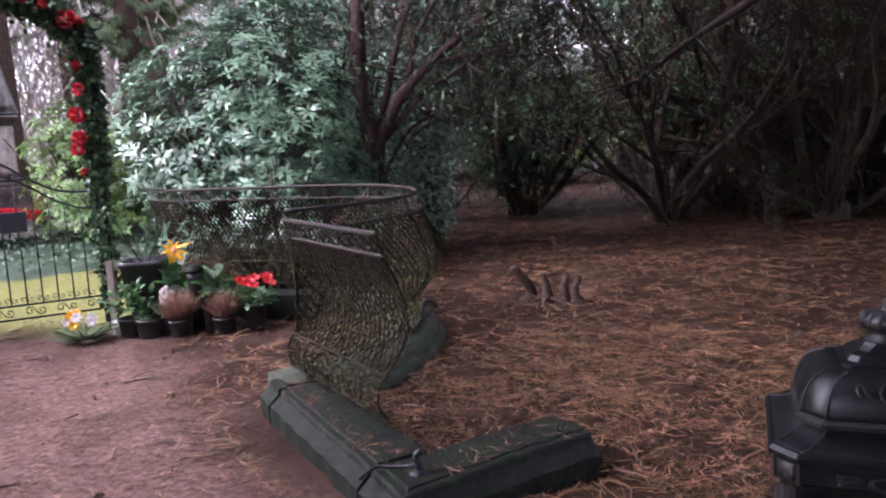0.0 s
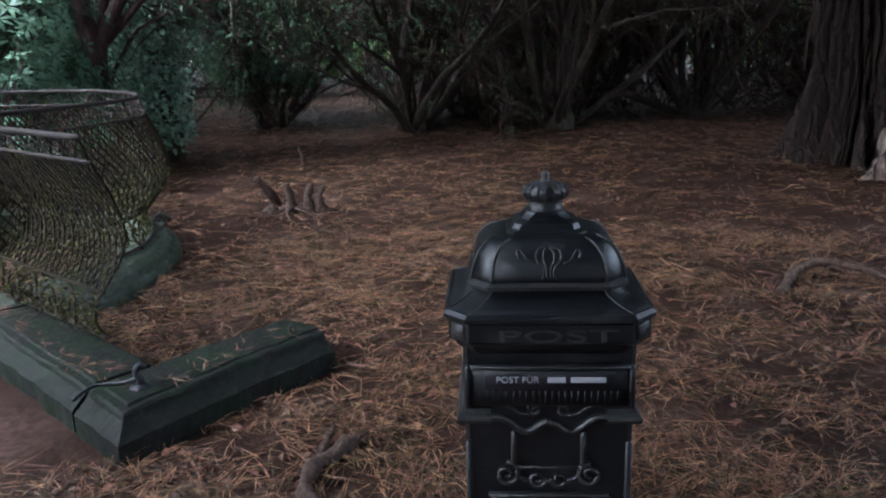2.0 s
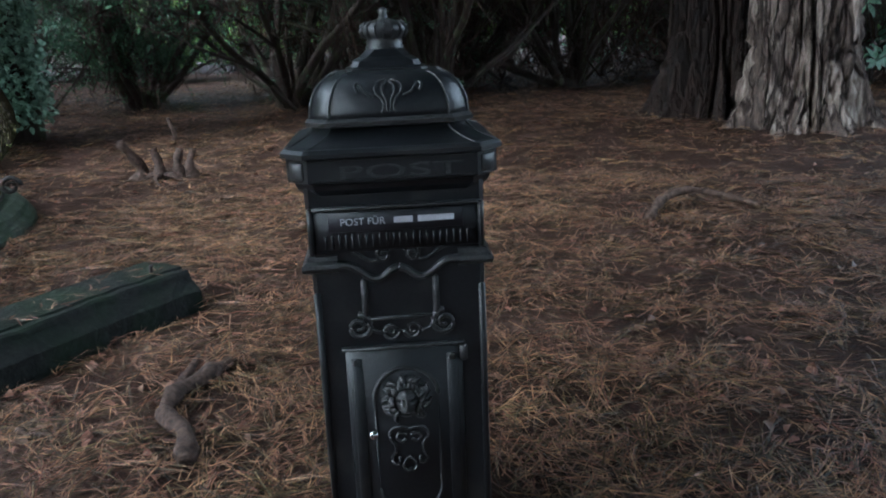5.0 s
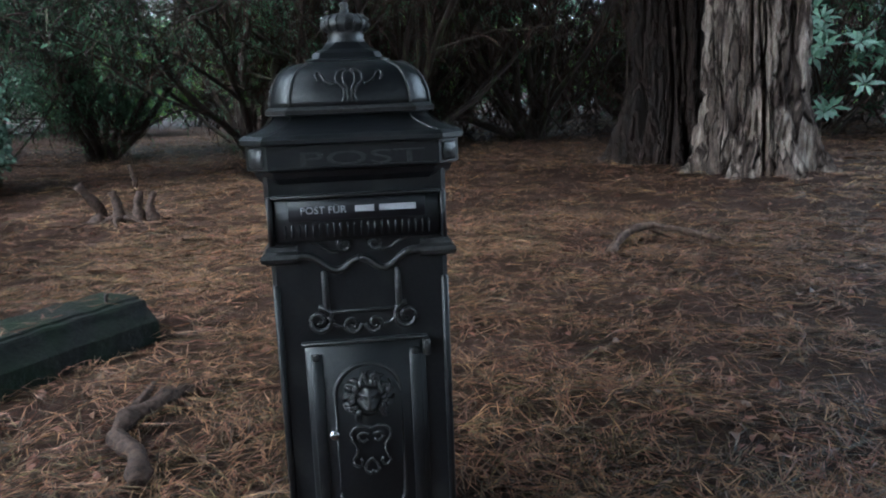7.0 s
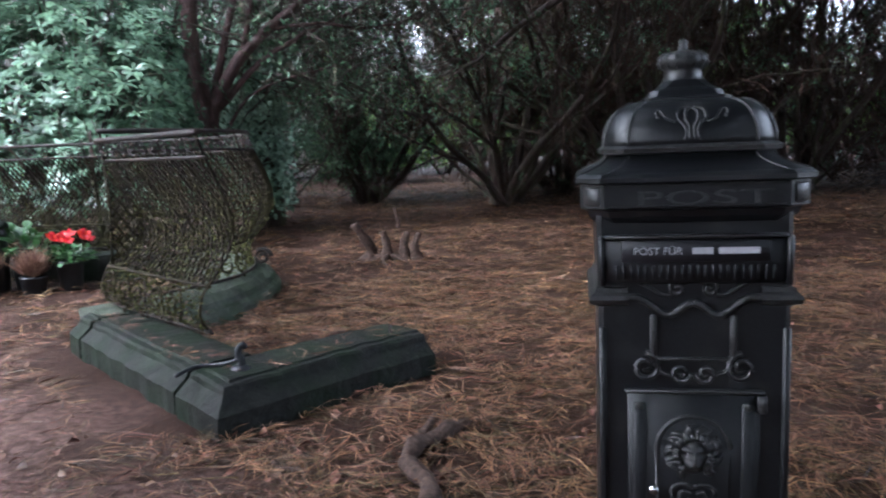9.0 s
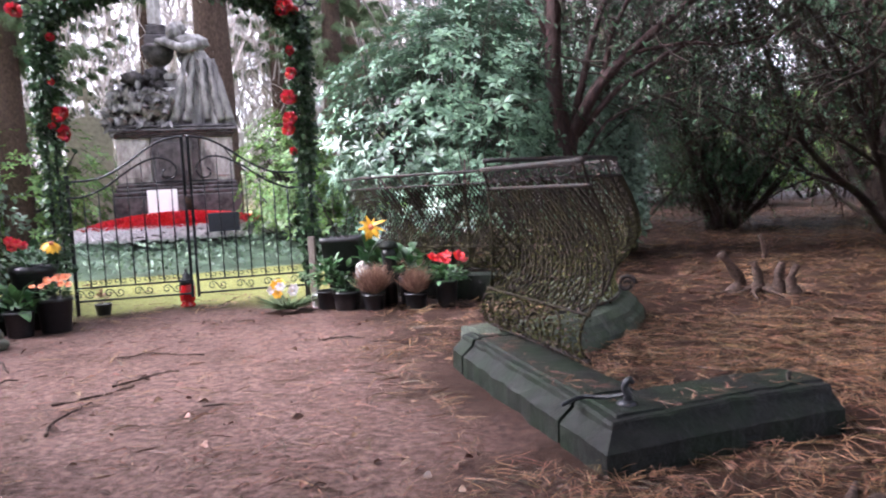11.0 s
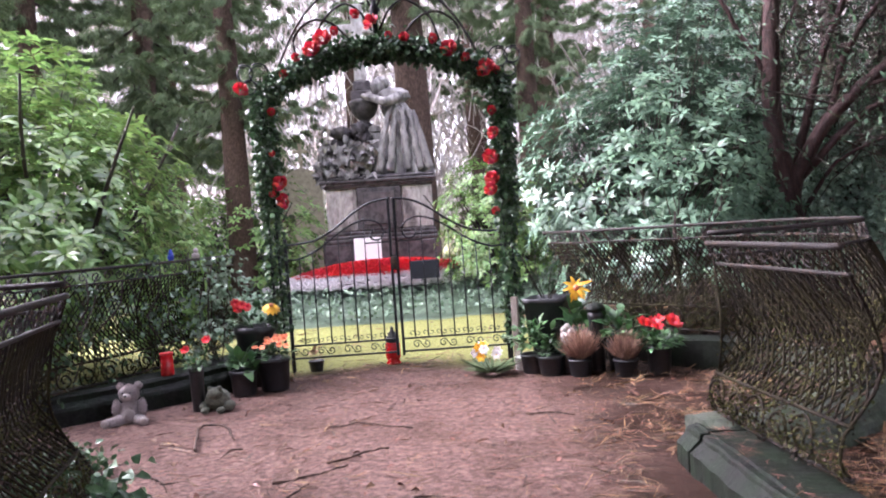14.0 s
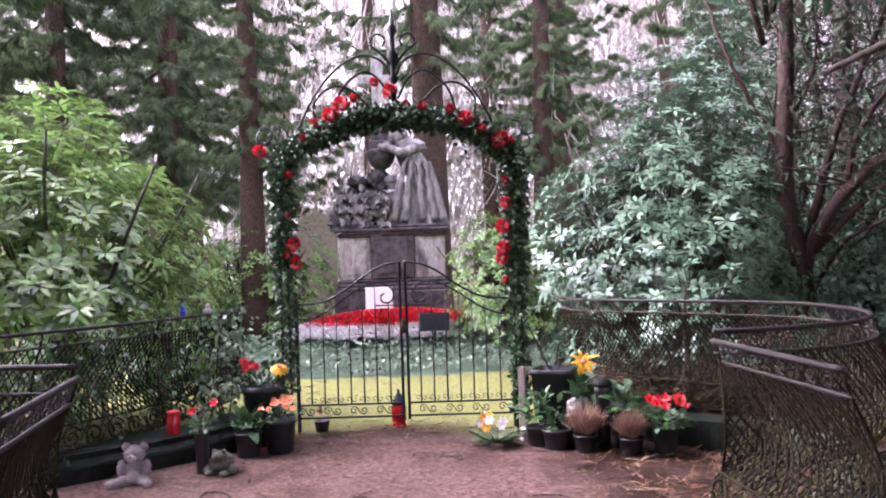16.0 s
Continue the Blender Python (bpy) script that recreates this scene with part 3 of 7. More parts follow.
def fence(name, pts, n, label, side, z0, near, seam):
    """A bellied lattice fence along a way. side: +1 bellies to its left. z0: foot height. near: how many metres from its end get the dense mossy lattice."""
    line = curve_through([(x, y, 0) for x, y in pts], n) if seam is None else None
    if seam is not None:
        a = curve_through([(x, y, 0) for x, y in pts[: seam + 1]], int(n * 0.8))
        b = curve_through([(x, y, 0) for x, y in pts[seam:]], int(n * 0.2))
        line = np.vstack([a, b])
    runs = [line] if seam is None else [line[: int(n * 0.8)], line[int(n * 0.8) :]]
    root = thing(name, pose(*line[len(line) // 2][:2], 0), label, "fence", "fences of the plot")
    base = np.array([*line[len(line) // 2][:2], 0])
    zs = np.linspace(z0, 1.0, 20)
    oz = np.interp(zs, PROFILE[:, 0], PROFILE[:, 1]) * side
    for r, run in enumerate(runs):
        top = 0.955 if r else 1.0
        s = np.r_[0, np.cumsum(np.linalg.norm(np.diff(run, axis=0), axis=1))]
        nrm = left_of(run)

        def at(sv, z, extra=0.0):
            sv, z = np.broadcast_arrays(np.asarray(sv, float), np.asarray(z, float))
            o = np.interp(z, PROFILE[:, 0], PROFILE[:, 1]) * side + extra
            rise = z0 + (z - z0) * ((top - z0) / (1 - z0))
            p = np.stack([np.interp(sv, s, run[:, k]) + o * np.interp(sv, s, nrm[:, k]) for k in range(2)] + [rise], -1)
            return p - base

        length = s[-1]
        for z, rad, mat in ((1.0, 0.013, M_RAIL), (0.90, 0.008, M_IRON), (0.37, 0.008, M_MOSSY), (z0 + 0.015, 0.010, M_IRON)):
            part("rail", Geo().tube(at(np.linspace(0, length, max(8, int(length / 0.05))), z), rad, 6), mat, root)
        step = 0.044
        zz = np.linspace(0.37, 0.90, 22)
        for k in range(int((length + 0.8) / step)):
            for lean in (1, -1):
                s0 = k * step - 0.40
                if rng.random() < 0.06:
                    continue
                sv = s0 + rng.normal() * 0.003 + lean * (0.34 * (zz - 0.63) / 0.53 + 0.002 * rng.uniform(0.4, 1.6) * np.sin(zz * 52 + rng.normal() * 0.5))
                keep = (sv > 0) & (sv < length)
                if keep.sum() > 4:
                    part("strap", Geo().tube(at(sv[keep], zz[keep], 0.003 * lean), 0.0046, 4), M_MOSSY, root)
        # scrolls of the frieze and of the foot
        for k in range(int(length / 0.105)):
            sc = spiral(1.4, 0.040, 0.008, 16, start=(k % 2) * np.pi)
            part("scroll", Geo().tube(at(0.055 + k * 0.105 + sc[:, 0] * (1 if k % 2 else -1), 0.95 + sc[:, 2]), 0.004, 4), M_IRON, root)
        for k in range(int(length / 0.17)):
            h = (0.37 - z0) / 2
            sc = spiral(1.6, h * 0.92, 0.016, 22, start=0.4 + (k % 2) * np.pi)
            part("scroll", Geo().tube(at(0.085 + k * 0.17 + sc[:, 0] * (1 if k % 2 else -1), z0 + h + sc[:, 2]), 0.0065, 4), M_MOSSY, root)
        tuft = rng.uniform(0, length, int(length * 2300))
        tz = 0.2 + 0.45 * rng.random(len(tuft)) ** 1.6
        geo = Geo()
        d = rand_dirs(len(tuft))
        leaves(geo, at(tuft, tz), d, rand_dirs(len(tuft)), rng.uniform(0.006, 0.020, len(tuft)), rng.uniform(0.006, 0.014, len(tuft)))
        if r:
            many = int(length * 900)
            tuft = rng.uniform(0, length, many)
            caught = Geo()
            leaves(caught, at(tuft, 0.18 + 0.5 * rng.random(many) ** 2.2) + rng.normal(size=(many, 3)) * 0.012, rand_dirs(many), rand_dirs(many), rng.uniform(0.008, 0.026, many), rng.uniform(0.005, 0.013, many), 0.3, 0.3)
            tagged(part("leaf_debris", caught, M_ROT, root, "brown leaf scraps caught in the lattice"), kind="stuff")
        tagged(part("moss", geo, M_MOSS, root, "yellow-green moss tufts on the bars"), kind="stuff")
        posts = np.linspace(0, length, max(2, int(round(length / 0.95)) + 1))
        for sv in posts:
            part("post", Geo().tube(at(np.full(20, min(max(sv, 0.012), length - 0.012)), zs), 0.0065, 6), M_MOSSY, root)
    return root


fence("iron_fence", [(-3.05, 7.35), (-2.50, 6.75), (-1.60, 6.42), (-0.80, 6.10), (-0.40, 5.55), (-0.25, 5.05), (-0.26, 4.60), (-0.42, 4.25), (-0.68, 3.97), (-0.85, 3.89), (-0.275, 3.06)], 150, "rusty mossy wrought-iron lattice fence curving beside the path", 1, 0.17, 1.1, 9)
fence("iron_fence", [(-5.85, 5.95), (-5.25, 5.0), (-4.95, 3.95), (-4.90, 3.10), (-4.72, 2.40), (-4.30, 1.92), (-3.75, 1.80), (-3.20, 1.93), (-2.86, 2.06), (-2.25, 1.42)], 150, "dark wrought-iron lattice fence on a mossy stone kerb", -1, 0.20, 1.1, 8)

# ---- gate ----
GATE_M = Matrix(((GU[0], -GN[0], 0, -3.62), (GU[1], -GN[1], 0, 5.50), (0, 0, 1, 0), (0, 0, 0, 1)))  # x along, y inwards


def ribbon(pts, y=0.0):
    return [(x, y, z) for x, z in pts]


def build_gate():
    root = thing("garden_gate", GATE_M, "double black wrought-iron gate, closed, with curved top", "gate")
    for s in (-1, 1):
        leaf = new("gate_leaf")
        leaf.parent = root
        x0, x1 = 0.012, 0.885
        part("stile", Geo().box((s * x1, 0, 0.565), (0.028, 0.028, 1.10), bevel=0.004), M_GATE, leaf, smooth=False)
        part("stile", Geo().box((s * (x0 + 0.012), 0, 0.745), (0.022, 0.028, 1.29), bevel=0.004), M_GATE, leaf, smooth=False)
        for z in (0.13, 0.235):
            part("rail", Geo().box((s * (x0 + x1) / 2, 0, z), (x1 - x0, 0.022, 0.014), bevel=0.003), M_GATE, leaf, smooth=False)
        top = curve_through(ribbon([(s * 0.01, 1.39), (s * 0.16, 1.365), (s * 0.30, 1.295), (s * 0.46, 1.18), (s * 0.62, 1.095), (s * 0.75, 1.07), (s * 0.885, 1.065)]), 40)
        part("top_rail", Geo().tube(top, 0.010, 6), M_GATE, leaf)
        low = curve_through(ribbon([(s * 0.885, 0.945), (s * 0.78, 0.945), (s * 0.62, 1.01), (s * 0.46, 1.12), (s * 0.32, 1.20), (s * 0.20, 1.225), (s * 0.11, 1.19), (s * 0.075, 1.12), (s * 0.11, 1.06), (s * 0.17, 1.065), (s * 0.185, 1.11), (s * 0.155, 1.135)]), 60)
        part("curved_rail", Geo().tube(low, 0.0085, 6), M_GATE, leaf)
        part("rail", Geo().box((s * 0.125, 0, 1.035), (0.21, 0.02, 0.012), bevel=0.003), M_GATE, leaf, smooth=False)
        run = low[:40]
        for k in range(7):
            x = s * (0.125 + k * 0.1085)
            o = np.argsort(abs(run[:, 0]))
            z = float(np.interp(abs(x), abs(run[o, 0]), run[o, 2])) if abs(x) > 0.2 else 1.035
            part("bar", Geo().tube([(x, 0, 0.235), (x, 0, (z + 0.235) / 2), (x, 0, z + 0.03)], [0.0065, 0.0065, 0.004], 6), M_GATE, leaf)
            part("collar", Geo().lathe([(0.007, -0.012), (0.012, 0), (0.007, 0.012)], 8, (x, 0, 0.60)), M_GATE, leaf)
            if k % 2 == 0:
                for d in (-1, 1):
                    sc = spiral(1.3, 0.036, 0.008, 16, start=np.pi if d > 0 else 0)
                    part("scroll", Geo().tube(sc + [x + d * 0.04 + s * 0.05, 0, 0.183], 0.0045, 5), M_GATE, leaf)
            for d in (-1, 1):
                sc = spiral(0.9, 0.022, 0.008, 10, start=np.pi if d > 0 else 0)
                part("scroll", Geo().tube(sc + [x + d * 0.026, 0, 0.275], 0.0032, 4), M_GATE, leaf)
    part("latch", Geo().box((0, -0.02, 0.86), (0.05, 0.03, 0.11), bevel=0.006), M_IRON, root)
    return root


build_gate()

# ---- garlanded iron arch ----
ARCH_M = Matrix(((GU[0], -GN[0], 0, -3.49), (GU[1], -GN[1], 0, 5.27), (0, 0, 1, 0), (0, 0, 0, 1)))
HALF = 0.915


def arch_line(n):
    """Post, arch and post again, in the arch's plane."""
    pts = [(-HALF, 0), (-HALF, 0.8), (-HALF, 1.6), (-HALF - 0.01, 2.12), (-0.84, 2.29), (-0.62, 2.41), (-0.33, 2.50), (0, 2.54), (0.33, 2.50), (0.62, 2.41), (0.84, 2.27), (HALF + 0.01, 2.10), (HALF, 1.6), (HALF, 0.8), (HALF, 0)]
    return curve_through(ribbon(pts), n)


def ivy_leaf_set(geo, centres, spread, count, size, out=None):
    c = np.repeat(centres, count, axis=0)
    d = rand_dirs(len(c))
    if out is not None:
        d = unit(d + out)
    r = spread * rng.random(len(c)) ** 0.5
    leaves(geo, c + d * r[:, None], unit(d + 0.6 * rand_dirs(len(c)) + [0, 0, -0.3]), d + 0.4 * rand_dirs(len(c)), size * rng.uniform(0.6, 1.25, len(c)), size * rng.uniform(0.5, 0.9, len(c)), 0.2, 0.25)


def rose(parent, at, size, m):
    """A cloth rose of overlapping petals."""
    geo = Geo()
    for ring, (n, tilt, r) in enumerate(((3, 0.25, 0.10), (5, 0.6, 0.22), (7, 1.0, 0.34))):
        a = np.arange(n) * 2 * np.pi / n + ring
        base = np.stack([np.cos(a) * r * 0.5, np.sin(a) * r * 0.5, 0 * a - 0.1 * ring], 1) * size
        way = np.stack([np.cos(a) * np.sin(tilt), np.sin(a) * np.sin(tilt), np.cos(tilt) + 0 * a], 1)
        leaves(geo, base, way, np.stack([-np.cos(a), -np.sin(a), 0.4 + 0 * a], 1), size * 0.62, size * 0.75, -0.3, 0.25)
    ob = part("rose", geo, m, parent)
    ob.matrix_local = Matrix.Translation(at) @ Euler((radians(75 + rng.uniform(-25, 25)), 0, radians(rng.uniform(-50, 50)))).to_matrix().to_4x4()
    return ob


def build_arch():
    root = thing("rose_arch", ARCH_M, "iron rose arch wound with ivy garland and red cloth roses", "rose arch")
    line = arch_line(120)
    for dx in (-0.03, 0.03):
        for s in (-1, 1):
            part("post", Geo().tube([(s * HALF + dx, 0, -0.03), (s * HALF + dx, 0, 1.1), (s * HALF + dx, 0, 2.14)], 0.011, 6), M_GATE, root)
    for off in (0.0, 0.09):
        bow = line[28:-28].copy()
        bow[:, 2] += off - 0.03
        part("arch_bar", Geo().tube(bow, 0.010, 6), M_GATE, root)
    # garland: leaves along the line, thinner towards the ground
    for seg in range(6):
        geo = Geo()
        c = line[8 + seg * 18 : 8 + (seg + 1) * 18]
        thin = (0.32, 0.8, 1.0, 1.0, 0.8, 0.32)[seg]
        ivy_leaf_set(geo, c, 0.06 + 0.045 * thin, int(95 * thin), 0.05)
        loose = c[::3] + rng.normal(size=(len(c[::3]), 3)) * [0.05, 0.05, 0.06]
        ivy_leaf_set(geo, loose, 0.12, int(16 * thin), 0.055)
        part("ivy_garland", geo, M_IVY, root)
    crest = []
    for s in (-1, 1):
        crest += [[(s * 0.84, 2.31), (s * 0.66, 2.68), (s * 0.47, 2.92), (s * 0.27, 3.03), (s * 0.10, 2.99), (s * 0.02, 2.86)],
                  [(s * 0.61, 2.46), (s * 0.64, 2.66), (s * 0.50, 2.79), (s * 0.34, 2.76), (s * 0.20, 2.62)],
                  [(s * 0.50, 2.52), (s * 0.42, 2.76), (s * 0.25, 2.90), (s * 0.12, 2.84), (s * 0.03, 2.68)],
                  [(s * 0.02, 2.95), (s * 0.10, 3.05), (s * 0.18, 3.12), (s * 0.13, 3.20), (s * 0.06, 3.16), (s * 0.08, 3.10)]]
        for dx, dz, rr in ((0.02, 0.10, 0.085), (0.13, 0.11, 0.07), (0.10, 0.0, 0.06)):
            sc = spiral(1.15, rr, rr * 0.75, 26, start=1.0)
            part("scroll", Geo().tube(sc * [s, 1, 1] + [s * (HALF + dx), 0, 2.31 + dz], 0.006, 5), M_GATE, root)
    for c in crest:
        part("crest_scroll", Geo().tube(curve_through(ribbon(c), 30), 0.010, 6), M_RAIL, root)
    part("finial", Geo().lathe([(0.02, 2.66), (0.022, 2.80), (0.045, 2.84), (0.02, 2.88), (0.024, 2.97), (0.055, 3.02), (0.022, 3.07), (0.02, 3.18), (0.042, 3.23), (0.018, 3.28), (0.008, 3.40)], 10), M_GATE, root)
    for x, z, size in ((-1.06, 2.29, 0.12), (-0.41, 2.64, 0.14), (-0.50, 2.56, 0.13), (-0.62, 2.50, 0.07), (-0.31, 2.68, 0.07), (-0.145, 2.80, 0.08), (-0.03, 2.73, 0.13), (0.10, 2.62, 0.06), (0.22, 2.60, 0.08), (0.44, 2.57, 0.08), (0.55, 2.49, 0.13), (0.68, 2.41, 0.08), (0.825, 2.32, 0.15), (0.90, 2.30, 0.08),
                       (0.85, 1.99, 0.08), (0.845, 1.82, 0.10), (0.82, 1.64, 0.12), (0.815, 1.47, 0.12), (0.80, 1.39, 0.10), (0.83, 1.22, 0.06), (-0.82, 1.55, 0.125), (-0.80, 1.41, 0.12), (-0.88, 1.47, 0.06), (-0.84, 2.10, 0.06), (-0.72, 2.38, 0.07), (-0.86, 1.78, 0.05)):
        rose(root, (x, -0.08, z), size * 0.72, M_ROSE)
    return root


build_arch()

# ---- standing mailbox ----
BOX_M = Matrix.Translation((0.772, 1.253, 0.0)) @ Euler((0, 0, radians(-19.5))).to_matrix().to_4x4()


def ring_loft(geo, rings):
    """Rings of (half width, half depth, height, corner cut), joined and closed."""
    v = []
    for w, d, z, c in rings:
        v += [(-w + c, -d, z), (w - c, -d, z), (w, -d + c, z), (w, d - c, z), (w - c, d, z), (-w + c, d, z), (-w, d - c, z), (-w, -d + c, z)]
    f = [(8 * r + k, 8 * r + (k + 1) % 8, 8 * r + 8 + (k + 1) % 8, 8 * r + 8 + k) for r in range(len(rings) - 1) for k in range(8)]
    n = 8 * len(rings)
    return geo.add(np.array(v), [np.array(f), np.array([list(range(7, -1, -1)), list(range(n - 8, n))])])


def text_mesh(words, size, depth, m):
    """Raised lettering as a mesh."""
    cu = bpy.data.curves.new("lettering", "FONT")
    cu.body, cu.size, cu.extrude, cu.align_x = words, size, depth, "CENTER"
    ob = bpy.data.objects.new("lettering", cu)
    me = bpy.data.meshes.new_from_object(ob)
    bpy.data.objects.remove(ob)
    me.transform(m)
    return me


def build_mailbox():
    root = thing("mailbox", BOX_M, "black cast-metal standing mailbox with lion relief and domed cap", "mailbox")
    W, D = 0.147, 0.130
    body = ring_loft(Geo(), [(0.150, 0.135, 0.0, 0.01), (0.150, 0.135, 0.03, 0.01), (0.138, 0.122, 0.05, 0.01), (W, D, 0.08, 0.008), (W, D, 0.575, 0.008), (W + 0.002, D + 0.002, 0.74, 0.008)])
    part("body", body, M_BOX, root, smooth=False)
    for sx in (-1, 1):
        part("corner_strip", Geo().box((sx * (W - 0.006), -D - 0.001, 0.33), (0.012, 0.008, 0.46), bevel=0.003), M_BOX, root)
    # flap housing, between the belt and the cap
    section = [(0.0, 0.594), (0.012, 0.599), (0.015, 0.606), (0.013, 0.612), (0.006, 0.617), (0.004, 0.624), (0.0, 0.626)]
    for sx in (-1, 1):
        run = [(sx * (W - 0.046), -D), (sx * W, -D), (sx * W, D), (sx * 0.02, D)]
        off = mitred(run) * (1 if sx < 0 else -1) * -1
        v = np.zeros((4, len(section), 3))
        sec = np.array(section)
        v[:, :, :2] = np.array(run)[:, None] + off[:, None] * sec[None, :, :1] * -1
        v[:, :, 2] = sec[None, :, 1]
        part("belt", Geo().grid(v), M_WORNLIT, root, smooth=False)
    for sx in (-1, 1):
        part("bracket", Geo().box((sx * (W - 0.006), -D - 0.008, 0.668), (0.010, 0.018, 0.080), bevel=0.003), M_BOX, root)
    part("flap", Geo().box((0, -D - 0.006, 0.668), (0.274, 0.010, 0.072), bevel=0.003), M_BOX, root)
    part("flap_lip", Geo().box((0, -D - 0.014, 0.707), (0.274, 0.012, 0.006), bevel=0.002), M_WORNLIT, root)
    sign = part("name_sign", Geo().box((0, -D - 0.014, 0.684), (0.222, 0.004, 0.034), bevel=0.001), M_SIGN, root, "dark sign with pale lettering")
    turn = Matrix.Translation((-0.055, -D - 0.0165, 0.6785)) @ Euler((radians(90), 0, 0)).to_matrix().to_4x4()
    part("lettering", text_mesh("POST FÜR", 0.0168, 0.0004, turn), M_LETTER, sign, smooth=False)
    for x, w in ((0.012, 0.031), (0.066, 0.060)):
        part("letter_bar", Geo().box((x, -D - 0.0165, 0.6842), (w, 0.001, 0.0100)), M_LETTER, sign, smooth=False)
    for k in range(22):
        part("reed", Geo().box((-0.118 + k * 0.01124, -D - 0.0112, 0.650), (0.0045, 0.004, 0.022), bevel=0.001), M_BOX, root)
    # cap: frieze, concave skirt, dome
    part("frieze", ring_loft(Geo(), [(W + 0.004, D + 0.004, 0.728, 0.03), (W + 0.012, D + 0.012, 0.738, 0.03), (W + 0.016, D + 0.016, 0.748, 0.032), (W + 0.026, D + 0.026, 0.752, 0.036), (W + 0.026, D + 0.026, 0.790, 0.036), (W + 0.034, D + 0.034, 0.793, 0.038), (W + 0.034, D + 0.034, 0.800, 0.038), (W + 0.028, D + 0.028, 0.806, 0.036)]), M_BOX, root, smooth=False)
    turn = Matrix.Translation((0.012, -D - 0.0265, 0.757)) @ Euler((radians(90), 0, 0)).to_matrix().to_4x4() @ Matrix.Diagonal((2.15, 0.78, 1, 1))
    part("post_lettering", text_mesh("POST", 0.040, 0.0016, turn), M_GREYPOST, root, "raised block letters", smooth=False)
    for sx in (-1, 1):
        for z in (0.7545, 0.788):
            part("frieze_bead", Geo().box((0, -D - 0.027, z), (0.262, 0.003, 0.003)), M_WORNLIT, root, smooth=False)
        m = Matrix.Translation((sx * (W + 0.0085), -D - 0.0085, 0.771)) @ Euler((0, 0, radians(sx * 45))).to_matrix().to_4x4()
        part("corner_panel", Geo().box((0, 0, 0), (0.034, 0.006, 0.030), m, bevel=0.003), M_WORNLIT, root)
    skirt = [(W + 0.026, D + 0.026, 0.804, 0.036)]
    for t in np.linspace(0, 1, 7):
        e = (1 - t) ** 2
        skirt.append((0.127 + 0.044 * e, 0.112 + 0.042 * e, 0.806 + 0.031 * t, 0.032 + 0.004 * e))
    part("cap_skirt", ring_loft(Geo(), skirt), M_BOX, root)
    lip = [(0.127, 0.112, 0.834, 0.032), (0.139, 0.124, 0.837, 0.034), (0.140, 0.125, 0.844, 0.034), (0.133, 0.118, 0.849, 0.034)]
    part("cap_lip", ring_loft(Geo(), lip), M_WORNLIT, root, smooth=False)
    dome = []
    for a in np.linspace(0, 90, 12):
        c, s = math.cos(radians(a)), math.sin(radians(a))
        dome.append((0.048 + 0.084 * c**0.62, 0.042 + 0.075 * c**0.62, 0.847 + 0.074 * s, 0.016 + 0.018 * c))
    part("cap_dome", ring_loft(Geo(), dome), M_BOX, root)
    # thin lighter tubes along the cap's edges stand in for highlights
    for sx in (-1, 1):
        for sy in (-1, 1):
            for w0, d0 in ((0, 1), (1, 0)):
                rib = [(sx * (w - c * d0), sy * (d - c * w0), z) for w, d, z, c in dome[:-2]]
                part("dome_highlight", Geo().tube(curve_through(rib, 16), 0.0024, 5), M_WORNLIT, root)
                rib = [(sx * (w - c * d0), sy * (d - c * w0), z) for w, d, z, c in skirt[1:]]
                part("skirt_highlight", Geo().tube(curve_through(rib, 10), 0.0020, 5), M_WORNLIT, root)
    part("cap_step", ring_loft(Geo(), [(0.070, 0.062, 0.917, 0.012), (0.070, 0.062, 0.924, 0.012), (0.060, 0.054, 0.927, 0.012), (0.056, 0.050, 0.936, 0.012), (0.044, 0.041, 0.942, 0.013), (0.037, 0.036, 0.949, 0.014), (0.033, 0.033, 0.954, 0.014)]), M_BOX, root, smooth=False)
    knob = Geo().lathe([(0.032, 0.950), (0.033, 0.958), (0.030, 0.961), (0.032, 0.966), (0.029, 0.970), (0.036, 0.975), (0.040, 0.983), (0.039, 0.991), (0.031, 0.999), (0.012, 1.003), (0.007, 1.005), (0.008, 1.009), (0.0055, 1.012), (0.008, 1.016), (0.006, 1.021), (0.001, 1.023)], 24)
    part("finial", knob, M_WORNLIT, root)
    for k in range(16):
        a = k * 2 * np.pi / 16
        arc = [(math.cos(a) * r, math.sin(a) * r, z) for r, z in ((0.033, 0.973), (0.0385, 0.978), (0.0412, 0.984), (0.040, 0.992), (0.030, 1.000))]
        part("finial_rib", Geo().tube(arc, 0.0022, 5), M_WORNLIT, root)
    # palmette on the dome
    for sx in (-1, 1):
        for pts in ([(0.004, 0.918), (0.018, 0.914), (0.021, 0.900), (0.012, 0.890), (0.008, 0.878), (0.012, 0.866)], [(0.002, 0.916), (0.009, 0.910), (0.009, 0.897), (0.004, 0.888), (0.003, 0.868)], [(0.024, 0.894), (0.038, 0.900), (0.048, 0.914), (0.054, 0.910), (0.050, 0.900)]):
            line = np.array([(sx * x, -(0.042 + 0.075 * max(0.0, 1 - ((z - 0.858) / 0.074) ** 2) ** 0.31) - 0.0005, z - 0.011) for x, z in pts])
            part("palmette", Geo().tube(curve_through(line, 18), 0.0022, 5), M_WORNLIT, root)
    # scrolled frame under the slot
    y = -D - 0.003
